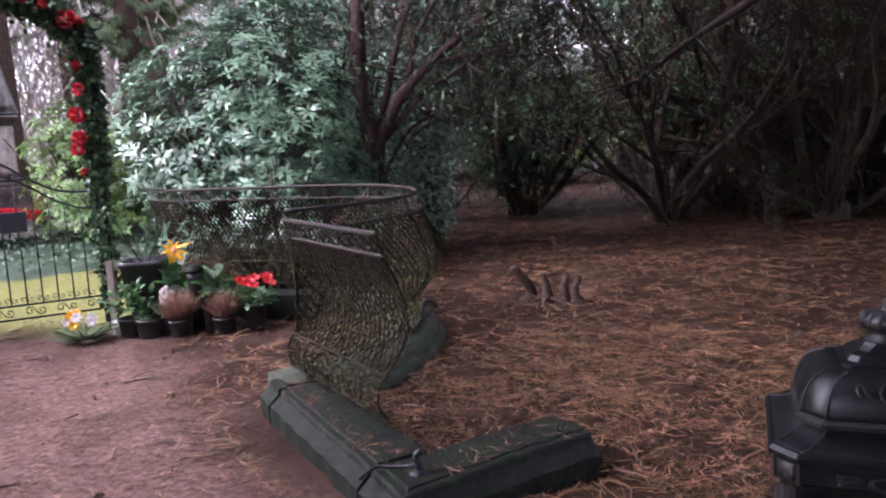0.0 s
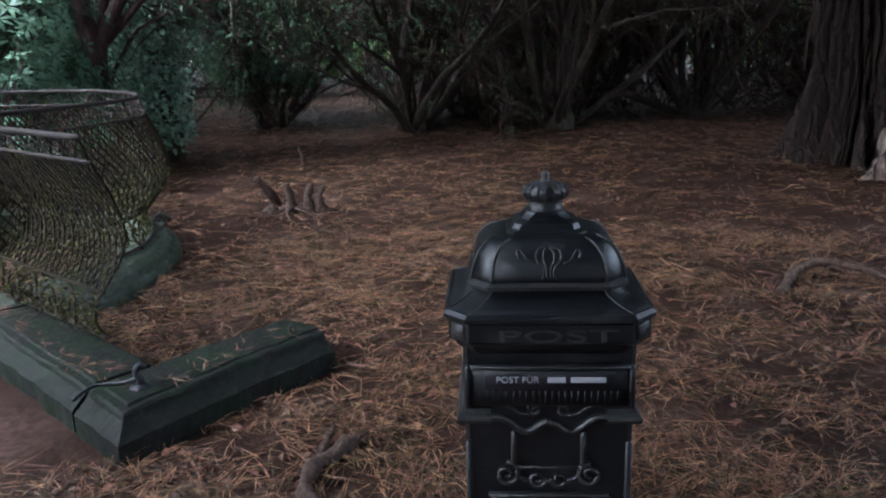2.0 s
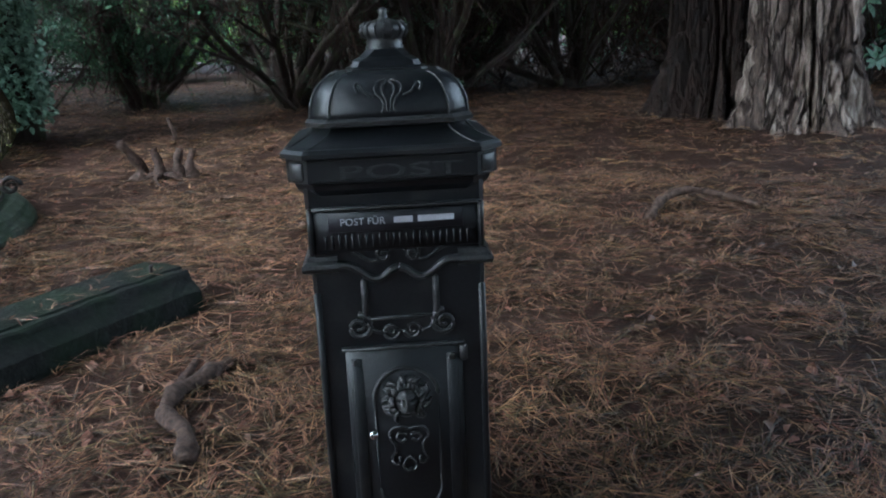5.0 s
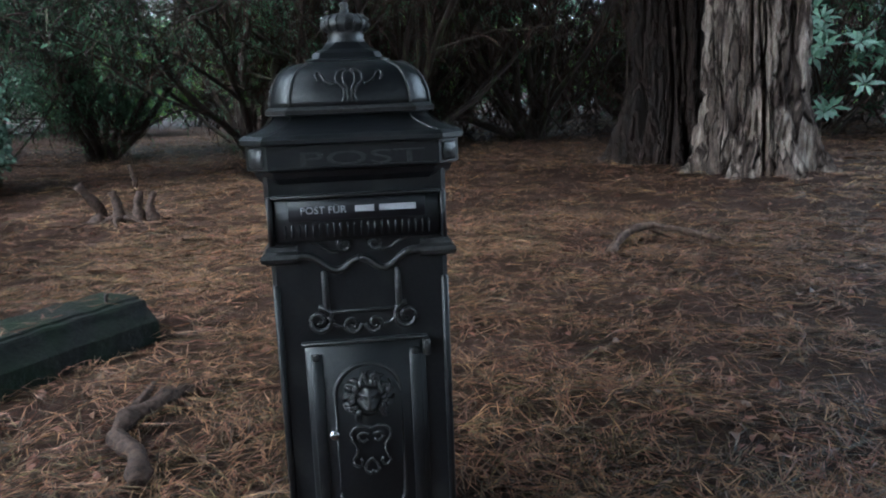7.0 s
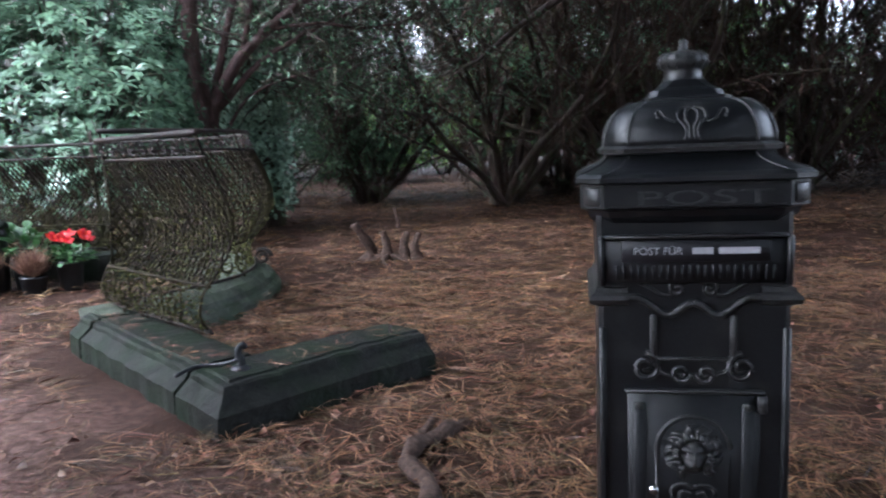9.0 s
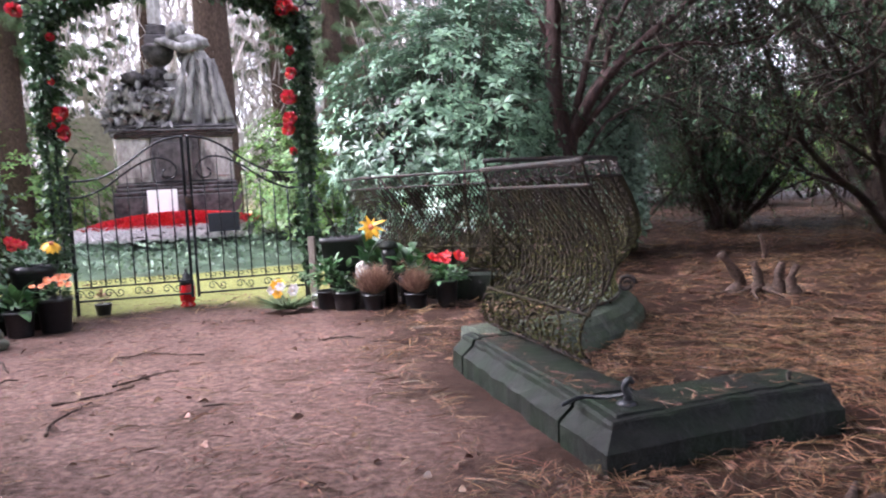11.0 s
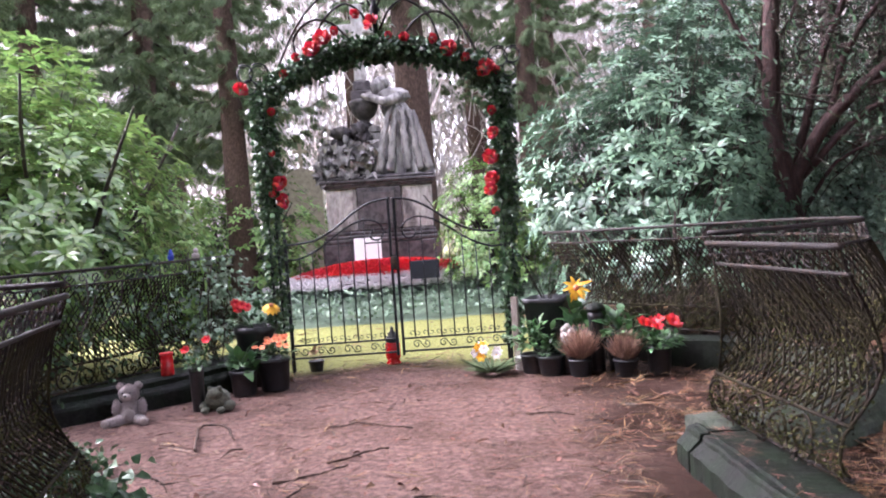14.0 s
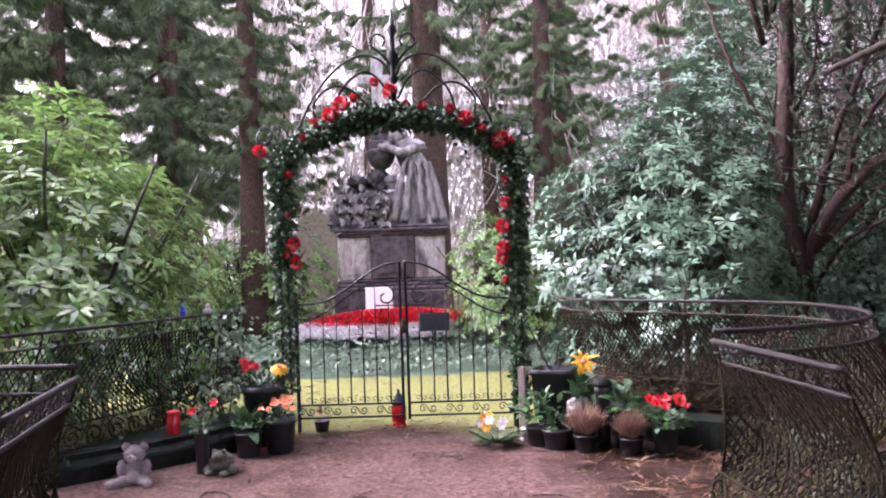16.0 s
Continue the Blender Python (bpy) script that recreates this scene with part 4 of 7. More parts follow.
    for sx in (-1, 1):
        part("frame_bar", Geo().box((sx * 0.061, y, 0.543), (0.011, 0.008, 0.075), bevel=0.003), M_WORNLIT, root)
        part("frame_wave", Geo().tube(curve_through([(sx * x, y, z) for x, z in ((0.0, 0.600), (0.014, 0.594), (0.026, 0.584), (0.040, 0.580), (0.054, 0.586), (0.068, 0.598), (0.084, 0.607), (0.104, 0.608))], 30), np.r_[np.linspace(0.0085, 0.0075, 15), np.linspace(0.0075, 0.0095, 15)], 6, flat=0.8), M_WORNLIT, root)
        sc = spiral(1.6, 0.024, 0.004, 26, start=np.pi * 0.5)
        part("scroll", Geo().tube(sc * [sx, 1, 1] + [sx * 0.074, y, 0.494], np.linspace(0.005, 0.0035, 26), 6), M_WORNLIT, root)
        sc = spiral(1.5, 0.016, 0.003, 22, start=np.pi)
        part("scroll", Geo().tube(sc * [sx, 1, 1] + [sx * 0.019, y, 0.484], np.linspace(0.0045, 0.003, 22), 6), M_WORNLIT, root)
        sc = spiral(1.4, 0.015, 0.003, 22, start=0.5)
        part("scroll", Geo().tube(sc * [-sx, 1, 1] + [sx * 0.024, y, 0.622], np.linspace(0.004, 0.0028, 22), 6), M_WORNLIT, root)
        part("tendril", Geo().tube(curve_through([(sx * x, y, z) for x, z in ((0.034, 0.612), (0.050, 0.613), (0.066, 0.624), (0.088, 0.634))], 14), 0.0032, 5), M_WORNLIT, root)
        part("tendril", Geo().tube(curve_through([(sx * x, y, z) for x, z in ((0.058, 0.500), (0.048, 0.486), (0.034, 0.482))], 10), 0.0038, 5), M_WORNLIT, root)
    part("frame_bar", Geo().box((0, y, 0.508), (0.122, 0.006, 0.006), bevel=0.002), M_WORNLIT, root)
    # door
    door = part("door", Geo().box((0, -D - 0.002, 0.265), (0.205, 0.010, 0.38), bevel=0.003), M_BOX, root)
    part("door_lip", Geo().box((0, -D - 0.009, 0.457), (0.214, 0.014, 0.006), bevel=0.002), M_WORNLIT, door)
    for sx in (-1, 1):
        part("door_edge", Geo().box((sx * 0.084, -D - 0.008, 0.26), (0.020, 0.004, 0.355), bevel=0.0015), M_BOX, door)
        part("rivet", Geo().lathe([(0.0075, 0), (0.006, 0.002), (0.002, 0.003)], 12, m=Matrix.Translation((sx * 0.084, -D - 0.010, 0.432)) @ Euler((radians(90), 0, 0)).to_matrix().to_4x4()), M_WORNLIT, door)
    part("hinge", Geo().box((0.104, -D - 0.010, 0.438), (0.014, 0.012, 0.030), bevel=0.003), M_WORNLIT, door)
    part("hinge", Geo().box((0.104, -D - 0.010, 0.095), (0.014, 0.012, 0.030), bevel=0.003), M_WORNLIT, door)
    part("lock", Geo().lathe([(0.009, 0), (0.009, 0.006), (0.006, 0.009), (0.002, 0.010)], 14, m=Matrix.Translation((-0.062, -D - 0.008, 0.290)) @ Euler((radians(90), 0, 0)).to_matrix().to_4x4()), M_CHROME, door, "shiny round lock")
    oval = [(0.057 * math.sin(a), -D - 0.007, 0.285 + (0.073 if math.cos(a) > 0 else -0.105) + 0.057 * math.cos(a)) for a in np.linspace(0, 2 * np.pi, 48, endpoint=False)]
    part("oval_frame", Geo().tube(np.array(oval), 0.0042, 6, closed=True), M_WORNLIT, door)
    # lion's head: a low mask with a mane of locks
    u, w = np.meshgrid(np.linspace(0, 1, 22), np.linspace(0, 2 * np.pi, 40))
    r = 0.028 * u
    fx, fz = r * np.sin(w), r * np.cos(w) * 1.25
    bulge = 0.016 * (1 - u**2) + 0.009 * np.exp(-(fx**2 / 0.00003 + (fz + 0.002) ** 2 / 0.0003)) + 0.007 * np.exp(-((abs(fx) - 0.006) ** 2 + (fz + 0.015) ** 2) / 0.00004)
    bulge += 0.006 * np.exp(-((abs(fx) - 0.011) ** 2 / 0.00006 + (fz - 0.010) ** 2 / 0.000012)) - 0.008 * np.exp(-((abs(fx) - 0.010) ** 2 / 0.00003 + (fz - 0.004) ** 2 / 0.00001))
    bulge -= 0.008 * np.exp(-(fx**2 / 0.0001 + (fz + 0.024) ** 2 / 0.000008))
    face = Geo().grid(np.stack([fx, -D - 0.006 - bulge, 0.352 + fz], -1))
    part("lion_relief", face, M_WORNLIT, door, "worn lion mask relief")
    for k in range(44):
        a = -2.45 + 4.9 * (k % 22) / 21 + rng.normal() * 0.06
        q0 = 0.022 if k < 22 else 0.031
        curl = rng.uniform(-0.5, 0.5)
        lock = [(math.sin(a + curl * t * t) * (q0 + 0.014 * t), -D - 0.018 + 0.007 * t + (0.003 if k >= 22 else 0), 0.354 + math.cos(a + curl * t * t) * (q0 + 0.014 * t) * 1.08) for t in np.linspace(0, 1, 5)]
        part("mane_lock", Geo().tube(lock, np.array([0.003, 0.0046, 0.005, 0.004, 0.0015]) * rng.uniform(0.8, 1.15), 5), M_WORNLIT, door)
    for sx in (-1, 1):
        for pts in ([(0.0, 0.296), (0.012, 0.300), (0.026, 0.299), (0.034, 0.290), (0.033, 0.277), (0.025, 0.266), (0.026, 0.250), (0.033, 0.236), (0.026, 0.226), (0.017, 0.230), (0.019, 0.240)], [(0.004, 0.285), (0.016, 0.288), (0.022, 0.280), (0.014, 0.272), (0.006, 0.276)], [(0.0, 0.240), (0.008, 0.232), (0.012, 0.220), (0.005, 0.212), (0.0, 0.216)]):
            part("ornament", Geo().tube(curve_through([(sx * x, -D - 0.009, z) for x, z in pts], 22), 0.0028, 5), M_WORNLIT, door)
    return root


build_mailbox()

# ---- grave monument and its bed ----
MON_M = Matrix(((0.84, -0.544, 0, -7.37), (0.544, 0.84, 0, 10.89), (0, 0, 1, 0), (0, 0, 0, 1)))  # x along the front, y away from the gate


def lumpy(geo, centre, size, seed, rough=0.25, n=18):
    """A weathered carved lump: a ball drawn to a size, with folds."""
    u, w = np.meshgrid(np.linspace(0.02, np.pi - 0.02, n), np.linspace(0, 2 * np.pi, n * 2, endpoint=False), indexing="ij")
    r = 1 + rough * np.sin(3 * w + 5 * u + seed) * np.sin(4 * u + seed * 1.7) + 0.5 * rough * np.sin(7 * w - 4 * u + 2 * seed)
    v = np.stack([r * np.sin(u) * np.cos(w) * size[0], r * np.sin(u) * np.sin(w) * size[1], r * np.cos(u) * size[2]], -1) + np.asarray(centre)
    return geo.grid(v, wrap=True)


def slab(geo, w, d, z0, z1, bevel=0.02, y=0.0, x=0.0):
    return geo.box((x, y, (z0 + z1) / 2), (w, d, z1 - z0), bevel=bevel)


def build_monument():
    root = thing("grave_monument", MON_M, "tall weathered sandstone grave monument with a mourning statue", "monument")
    part("plinth", slab(slab(Geo(), 2.0, 1.3, -0.05, 0.62), 1.88, 1.2, 0.62, 0.98), M_DARKSTONE, root, smooth=False)
    part("plinth_moulding", slab(slab(slab(Geo(), 1.86, 1.18, 0.98, 1.05), 1.80, 1.12, 1.05, 1.11), 1.76, 1.08, 1.11, 1.17), M_DARKSTONE, root, smooth=False)
    for sx in (-1, 1):
        part("pier", slab(Geo(), 0.50, 1.0, 1.17, 1.86, x=sx * 0.60), M_SANDSTONE, root, "pale streaked stone pier", smooth=False)
        part("pier_panel", slab(Geo(), 0.36, 0.02, 1.25, 1.79, 0.006, y=-0.505, x=sx * 0.60), M_SANDSTONE, root, smooth=False)
    part("centre_panel", slab(Geo(), 0.70, 1.06, 1.17, 1.86, y=-0.02), M_DARKSTONE, root, smooth=False)
    part("inscription_panel", slab(Geo(), 0.50, 0.03, 1.26, 1.78, 0.008, y=-0.56), M_DARKSTONE, root, smooth=False)
    part("cornice", slab(slab(slab(slab(Geo(), 1.74, 1.10, 1.86, 1.89), 1.80, 1.14, 1.89, 1.93), 1.86, 1.18, 1.93, 1.99), 1.80, 1.12, 1.99, 2.04), M_DARKSTONE, root, smooth=False)
    part("stele", slab(slab(slab(Geo(), 0.86, 0.5, 2.04, 2.32, y=0.15, x=-0.12), 0.66, 0.46, 2.32, 2.78, y=0.15, x=-0.10), 0.50, 0.42, 2.78, 2.90, y=0.12, x=-0.14), M_SANDSTONE, root, smooth=False)
    part("urn", Geo().lathe([(0.10, 2.88), (0.12, 2.92), (0.07, 2.97), (0.09, 3.01), (0.17, 3.07), (0.22, 3.16), (0.235, 3.24), (0.25, 3.27), (0.25, 3.31), (0.20, 3.33), (0.19, 3.28), (0.05, 3.26)], 24, (-0.15, -0.02, 0)), M_DARKSTONE, root)
    part("stepped_block", slab(slab(Geo(), 0.40, 0.36, 3.20, 3.50, y=0.14, x=-0.16), 0.30, 0.28, 3.50, 3.66, y=0.14, x=-0.17), M_DARKSTONE, root, smooth=False)
    part("shaft", slab(slab(Geo(), 0.20, 0.18, 3.66, 4.95, y=0.14, x=-0.18), 0.66, 0.17, 4.45, 4.62, y=0.14, x=-0.18), M_SANDSTONE, root, "stone cross shaft above the urn", smooth=False)
    # rockwork with carved leaves
    rocks = Geo()
    for k in range(70):
        x = -0.90 + 0.80 * rng.random()
        top = 0.80 * min(1.0, (x + 0.95) / 0.42)
        lumpy(rocks, (x, -0.40 + 0.35 * rng.random(), 2.06 + max(0.05, top) * rng.random()), rng.uniform(0.05, 0.15, 3), k, 0.6, 8)
    part("rockwork", rocks, M_DARKSTONE, root)
    n = 260
    p = np.stack([rng.uniform(-0.92, -0.02, n), rng.uniform(-0.52, -0.34, n), 2.04 + 0.55 * rng.random(n) ** 1.3], 1)
    carved = leaves(Geo(), p, unit(rand_dirs(n) + [0, -0.6, 0]), unit(rand_dirs(n) * 0.5 + [0, -1, 0.3]), rng.uniform(0.12, 0.24, n), rng.uniform(0.07, 0.13, n), 0.3, 0.3)
    tagged(part("carved_leaves", carved, M_STATUE, root), kind="stuff")
    return root


def build_statue():
    """A draped figure bowed over the urn, one plain worn mesh."""
    geo = Geo()
    z = np.linspace(0, 1, 44)
    w = np.linspace(0, 2 * np.pi, 96, endpoint=False)
    zz, ww = np.meshgrid(z, w, indexing="ij")
    wide = np.interp(z, [0, 0.06, 0.35, 0.62, 0.80, 0.92, 1], [0.37, 0.34, 0.27, 0.22, 0.235, 0.20, 0.07])[:, None]
    fold = 1 + (0.13 - 0.07 * zz) * np.sin(13 * ww + 1.8 * zz) + 0.06 * np.sin(27 * ww - 3 * zz + 1.0)
    lean = -0.20 * smooth(0.55, 1.0, zz) + 0.05 * (1 - zz)
    x = 0.50 + lean + wide * fold * np.cos(ww)
    y = -0.20 + 0.80 * wide * fold * np.sin(ww)
    geo.grid(np.stack([x, y, 2.03 + 1.30 * zz], -1), wrap=True)
    lumpy(geo, (0.10, -0.20, 3.50), (0.12, 0.13, 0.14), 1.0, 0.08, 16)
    lumpy(geo, (0.16, -0.16, 3.56), (0.13, 0.13, 0.11), 5.0, 0.14, 14)
    lumpy(geo, (0.33, -0.20, 3.34), (0.27, 0.20, 0.13), 2.0, 0.12, 16)
    geo.tube(curve_through([(0.46, -0.30, 3.32), (0.22, -0.42, 3.22), (0.02, -0.34, 3.30), (-0.16, -0.22, 3.36)], 20), np.linspace(0.095, 0.05, 20), 10)
    geo.tube(curve_through([(0.30, -0.1, 3.36), (0.10, -0.14, 3.38), (-0.10, -0.12, 3.40)], 14), np.linspace(0.09, 0.05, 14), 10)
    for k, (x0, x1) in enumerate(((0.12, 0.02), (0.26, 0.22), (0.44, 0.50), (0.58, 0.70), (0.66, 0.84))):
        c = curve_through([(0.30 + 0.09 * k, -0.36, 3.18 - 0.03 * k), (x0 + 0.04, -0.44, 2.75), (x1, -0.46, 2.10)], 22)
        geo.tube(c + np.stack([0.012 * np.sin(np.arange(22) * 1.1 + k), 0 * c[:, 0], 0 * c[:, 0]], 1), np.linspace(0.03, 0.075, 22), 8, flat=0.7)
    ob = part("statue", geo, M_STATUE)
    ob.matrix_world = MON_M
    return tagged(ob, "pale streaked sandstone statue in long drapery on the pedestal", "statue")


build_monument()
build_statue()


def headstone():
    geo = Geo()
    w, h = 0.38, 2.45
    out = [(-w, 0), (-w, h - 0.3)] + [(w * math.cos(a), h - 0.3 + 0.32 * math.sin(a)) for a in np.linspace(np.pi, 0, 14)] + [(w, 0)]
    n = len(out)
    v = [(x, -0.08, z) for x, z in out] + [(x, 0.08, z) for x, z in out]
    geo.add(np.array(v), [np.array([list(range(n))]), np.array([list(range(2 * n - 1, n - 1, -1))]), np.array([(k, k + n, (k + 1) % n + n, (k + 1) % n) for k in range(n)])])
    root = thing("headstone", MON_M @ pose(-1.52, 2.2, 0), "tall round-topped mossy tan headstone with a small cross", "headstone")
    part("slab", geo, M_HEADSTONE, root, smooth=False)
    part("cross", Geo().box((0, 0, 2.72), (0.07, 0.07, 0.55), bevel=0.01).box((0, 0, 2.80), (0.28, 0.068, 0.07), bevel=0.01), M_HEADSTONE, root, smooth=False)


headstone()


def dome_z(x, y):
    """Height of the planted mound before the monument, in its own axes."""
    return 0.22 * smooth(-3.5, -1.7, y) * smooth(3.6, 2.4, abs(x))


def on_mound(x, y):
    p = np.stack([x, y, dome_z(x, y)], -1)
    return place(p, MON_M)


mound = Geo()
gx, gy = np.meshgrid(np.linspace(-3.6, 3.6, 60), np.linspace(-3.6, 1.6, 50))
mound.grid(on_mound(gx, gy) + np.stack([0 * gx, 0 * gx, 0.01 - 0.03 * (dome_z(gx, gy) < 0.005)], -1))
tagged(part("planted_mound", mound, M_COVER), "low mound of earth under the planting", "flower bed", kind="structure")

n = 9000
px, py = rng.uniform(-3.4, 3.4, n), rng.uniform(-3.4, 0.6, n)
edge = -3.35 + 0.10 * np.sin(3 * px) + 0.25 * (px / 3.4) ** 2
keep = (py > edge) & ~((px / 1.62) ** 2 + ((py + 0.95) / 0.88) ** 2 < 1)
px, py = px[keep], py[keep]
geo = Geo()
d = unit(rng.normal(size=(len(px), 3)) * [1, 1, 0.5] + [0, 0, 0.5])
leaves(geo, on_mound(px, py) + np.stack([0 * px, 0 * px, rng.uniform(0.02, 0.15, len(px))], -1), d, unit(rand_dirs(len(px)) * 0.5 + [0, 0, 1]), rng.uniform(0.05, 0.09, len(px)), rng.uniform(0.03, 0.05, len(px)))
tagged(part("ivy_groundcover", geo, M_COVER), "dense green ivy groundcover over the mound", "groundcover", kind="stuff")


def flower_bed(name, m, label, inner, outer, lift, count):
    geo = Geo()
    a = rng.uniform(0, 2 * np.pi, count)
    r = np.sqrt(rng.uniform(inner**2, outer**2, count))
    x, y = 1.50 * r * np.cos(a), -0.95 + 0.84 * r * np.sin(a)
    base = on_mound(x, y) + np.stack([0 * x, 0 * x, lift + 0.22 * (1 - r**2) + rng.uniform(-0.02, 0.02, count)], -1)
    for k in range(5):
        t = a + k * 1.257
        leaves(geo, base, np.stack([np.cos(t), np.sin(t), 0.5 + 0 * t], 1), np.stack([0 * t, 0 * t, 1 + 0 * t], 1), 0.065, 0.065, -0.15, 0.0)
    tagged(part(name, geo, m), label, "flowers", kind="stuff")


flower_bed("red_flowers", M_RED, "dense oval bed of bright red flowers before the monument", 0.0, 0.92, 0.25, 2800)
flower_bed("white_flowers", M_PINKWHITE, "ring of white flowers round the red bed", 0.84, 1.22, 0.24, 2800)
board = thing("white_board", MON_M @ pose(-0.22, -0.95, 0.40, -6, 0, 2), "white upright board leaning before the monument", "sign")
part("panel", Geo().box((0, 0, 0.36), (0.42, 0.02, 0.60), bevel=0.004), M_WHITE, board, smooth=False)
for sx in (-1, 1):
    part("leg", Geo().box((sx * 0.15, 0.02, -0.02), (0.03, 0.02, 0.3)), M_GREYSTAKE, board, smooth=False)
plaque = thing("memorial_plaque", MON_M @ pose(0.60, -1.95, 0.36, 4, 0, 0), "small dark memorial plaque on a stake in the bed", "plaque")
part("plate", Geo().box((0, 0, 0.20), (0.42, 0.02, 0.26), bevel=0.005), M_DARKPLAQUE, plaque, smooth=False)
part("stake", Geo().box((0, 0.02, -0.02), (0.03, 0.02, 0.50)), M_GATE, plaque, smooth=False)

# ---- trees and shrubs ----
def limb(start, way, length, r0, r1, n=10, wander=0.25, lift=0.0):
    """A crooked tapering limb."""
    p, d, pts = np.array(start, float), unit(np.array(way, float)), []
    for k in range(n):
        pts.append(p.copy())
        d = unit(d + rng.normal(size=3) * wander / n * 2 + [0, 0, lift / n])
        p = p + d * length / (n - 1)
    return np.array(pts), np.linspace(r0, r1, n)


def whorls(geo, tips, ways, per, length, width, droop=0.15, flat=0.55):
    """Rosettes of long leaves at branch tips, as on rhododendrons."""
    n = len(tips)
    c = np.repeat(tips, per, 0)
    axis = np.repeat(unit(ways), per, 0)
    a = (np.tile(np.arange(per), n) * 2.4 + np.repeat(rng.uniform(0, 6.28, n), per))[:, None]
    ref = unit(np.cross(axis, [0.31, 0.2, 0.93]))
    ref2 = np.cross(axis, ref)
    out = np.cos(a) * ref + np.sin(a) * ref2
    spread = rng.uniform(0.05, flat, (len(c), 1))
    way = unit(out + axis * spread + [0, 0, -0.12])
    leaves(geo, c + out * 0.012, way, axis + 0.25 * out, length * rng.uniform(0.65, 1.2, len(c)), width * rng.uniform(0.75, 1.15, len(c)), 0.10, droop)


def rhododendron(name, x, y, radii, height, tips, label, mat, leaf=0.14, per=8, lean=(0, 0), floor=0.15):
    root = thing(name, pose(x, y, 0), label, "shrub", "rhododendrons")
    u = rand_dirs(tips)
    u[:, 2] = abs(u[:, 2]) * 1.35 - 0.42
    u = unit(u)
    bump = 1 + 0.16 * np.sin(4 * u[:, 0] + 3 * u[:, 2] + x) + 0.12 * np.sin(7 * u[:, 1] - 5 * u[:, 2] + y)
    r = (rng.uniform(0.35, 1.0, tips) ** 0.45 * bump)[:, None]
    p = u * r * [radii[0], radii[1], height * 0.62] + [0, 0, height * 0.38]
    p[:, 2] = np.maximum(p[:, 2], floor + 0.25 * rng.random(tips))
    p[:, 0] += lean[0] * p[:, 2] / height
    p[:, 1] += lean[1] * p[:, 2] / height
    geo = Geo()
    whorls(geo, p, unit(u + [0, 0, 0.7] + 0.4 * rand_dirs(tips)), per, leaf, leaf * 0.33)
    part("crown", geo, mat, root)
    for k in range(7):
        a = rng.uniform(0, 6.28)
        pts, rad = limb((0.15 * math.cos(a), 0.15 * math.sin(a), -0.03), (math.cos(a) * radii[0], math.sin(a) * radii[1], height * 0.9), height * 0.95, 0.035, 0.010, 9)
        part("stem", Geo().tube(pts, rad, 7), M_WOOD, root)
    twig = Geo()
    pick = rng.choice(tips, min(tips, 160), replace=False)
    for k in pick:
        a = p[k] * [0.35, 0.35, 0.55]
        twig.tube([a, (a + p[k]) / 2 + rng.normal(size=3) * 0.05, p[k]], [0.009, 0.006, 0.004], 4, caps=False)
    tagged(part("twig", twig, M_WOOD, root), kind="stuff")
    return root


def needle_twigs(geo, base, way, count, length, width, reach, droop=0.3):
    """Sprays of short needles round branch lines."""
    n = len(base)
    b, w = np.repeat(base, count, 0), np.repeat(way, count, 0)
    t = rng.random((len(b), 1))
    p = b + w * t * reach + rng.normal(size=b.shape) * 0.03
    blades(geo, p, unit(w * 0.6 + rand_dirs(len(b)) + [0, 0, -droop]), length * rng.uniform(0.6, 1.3, len(b)), width, None)


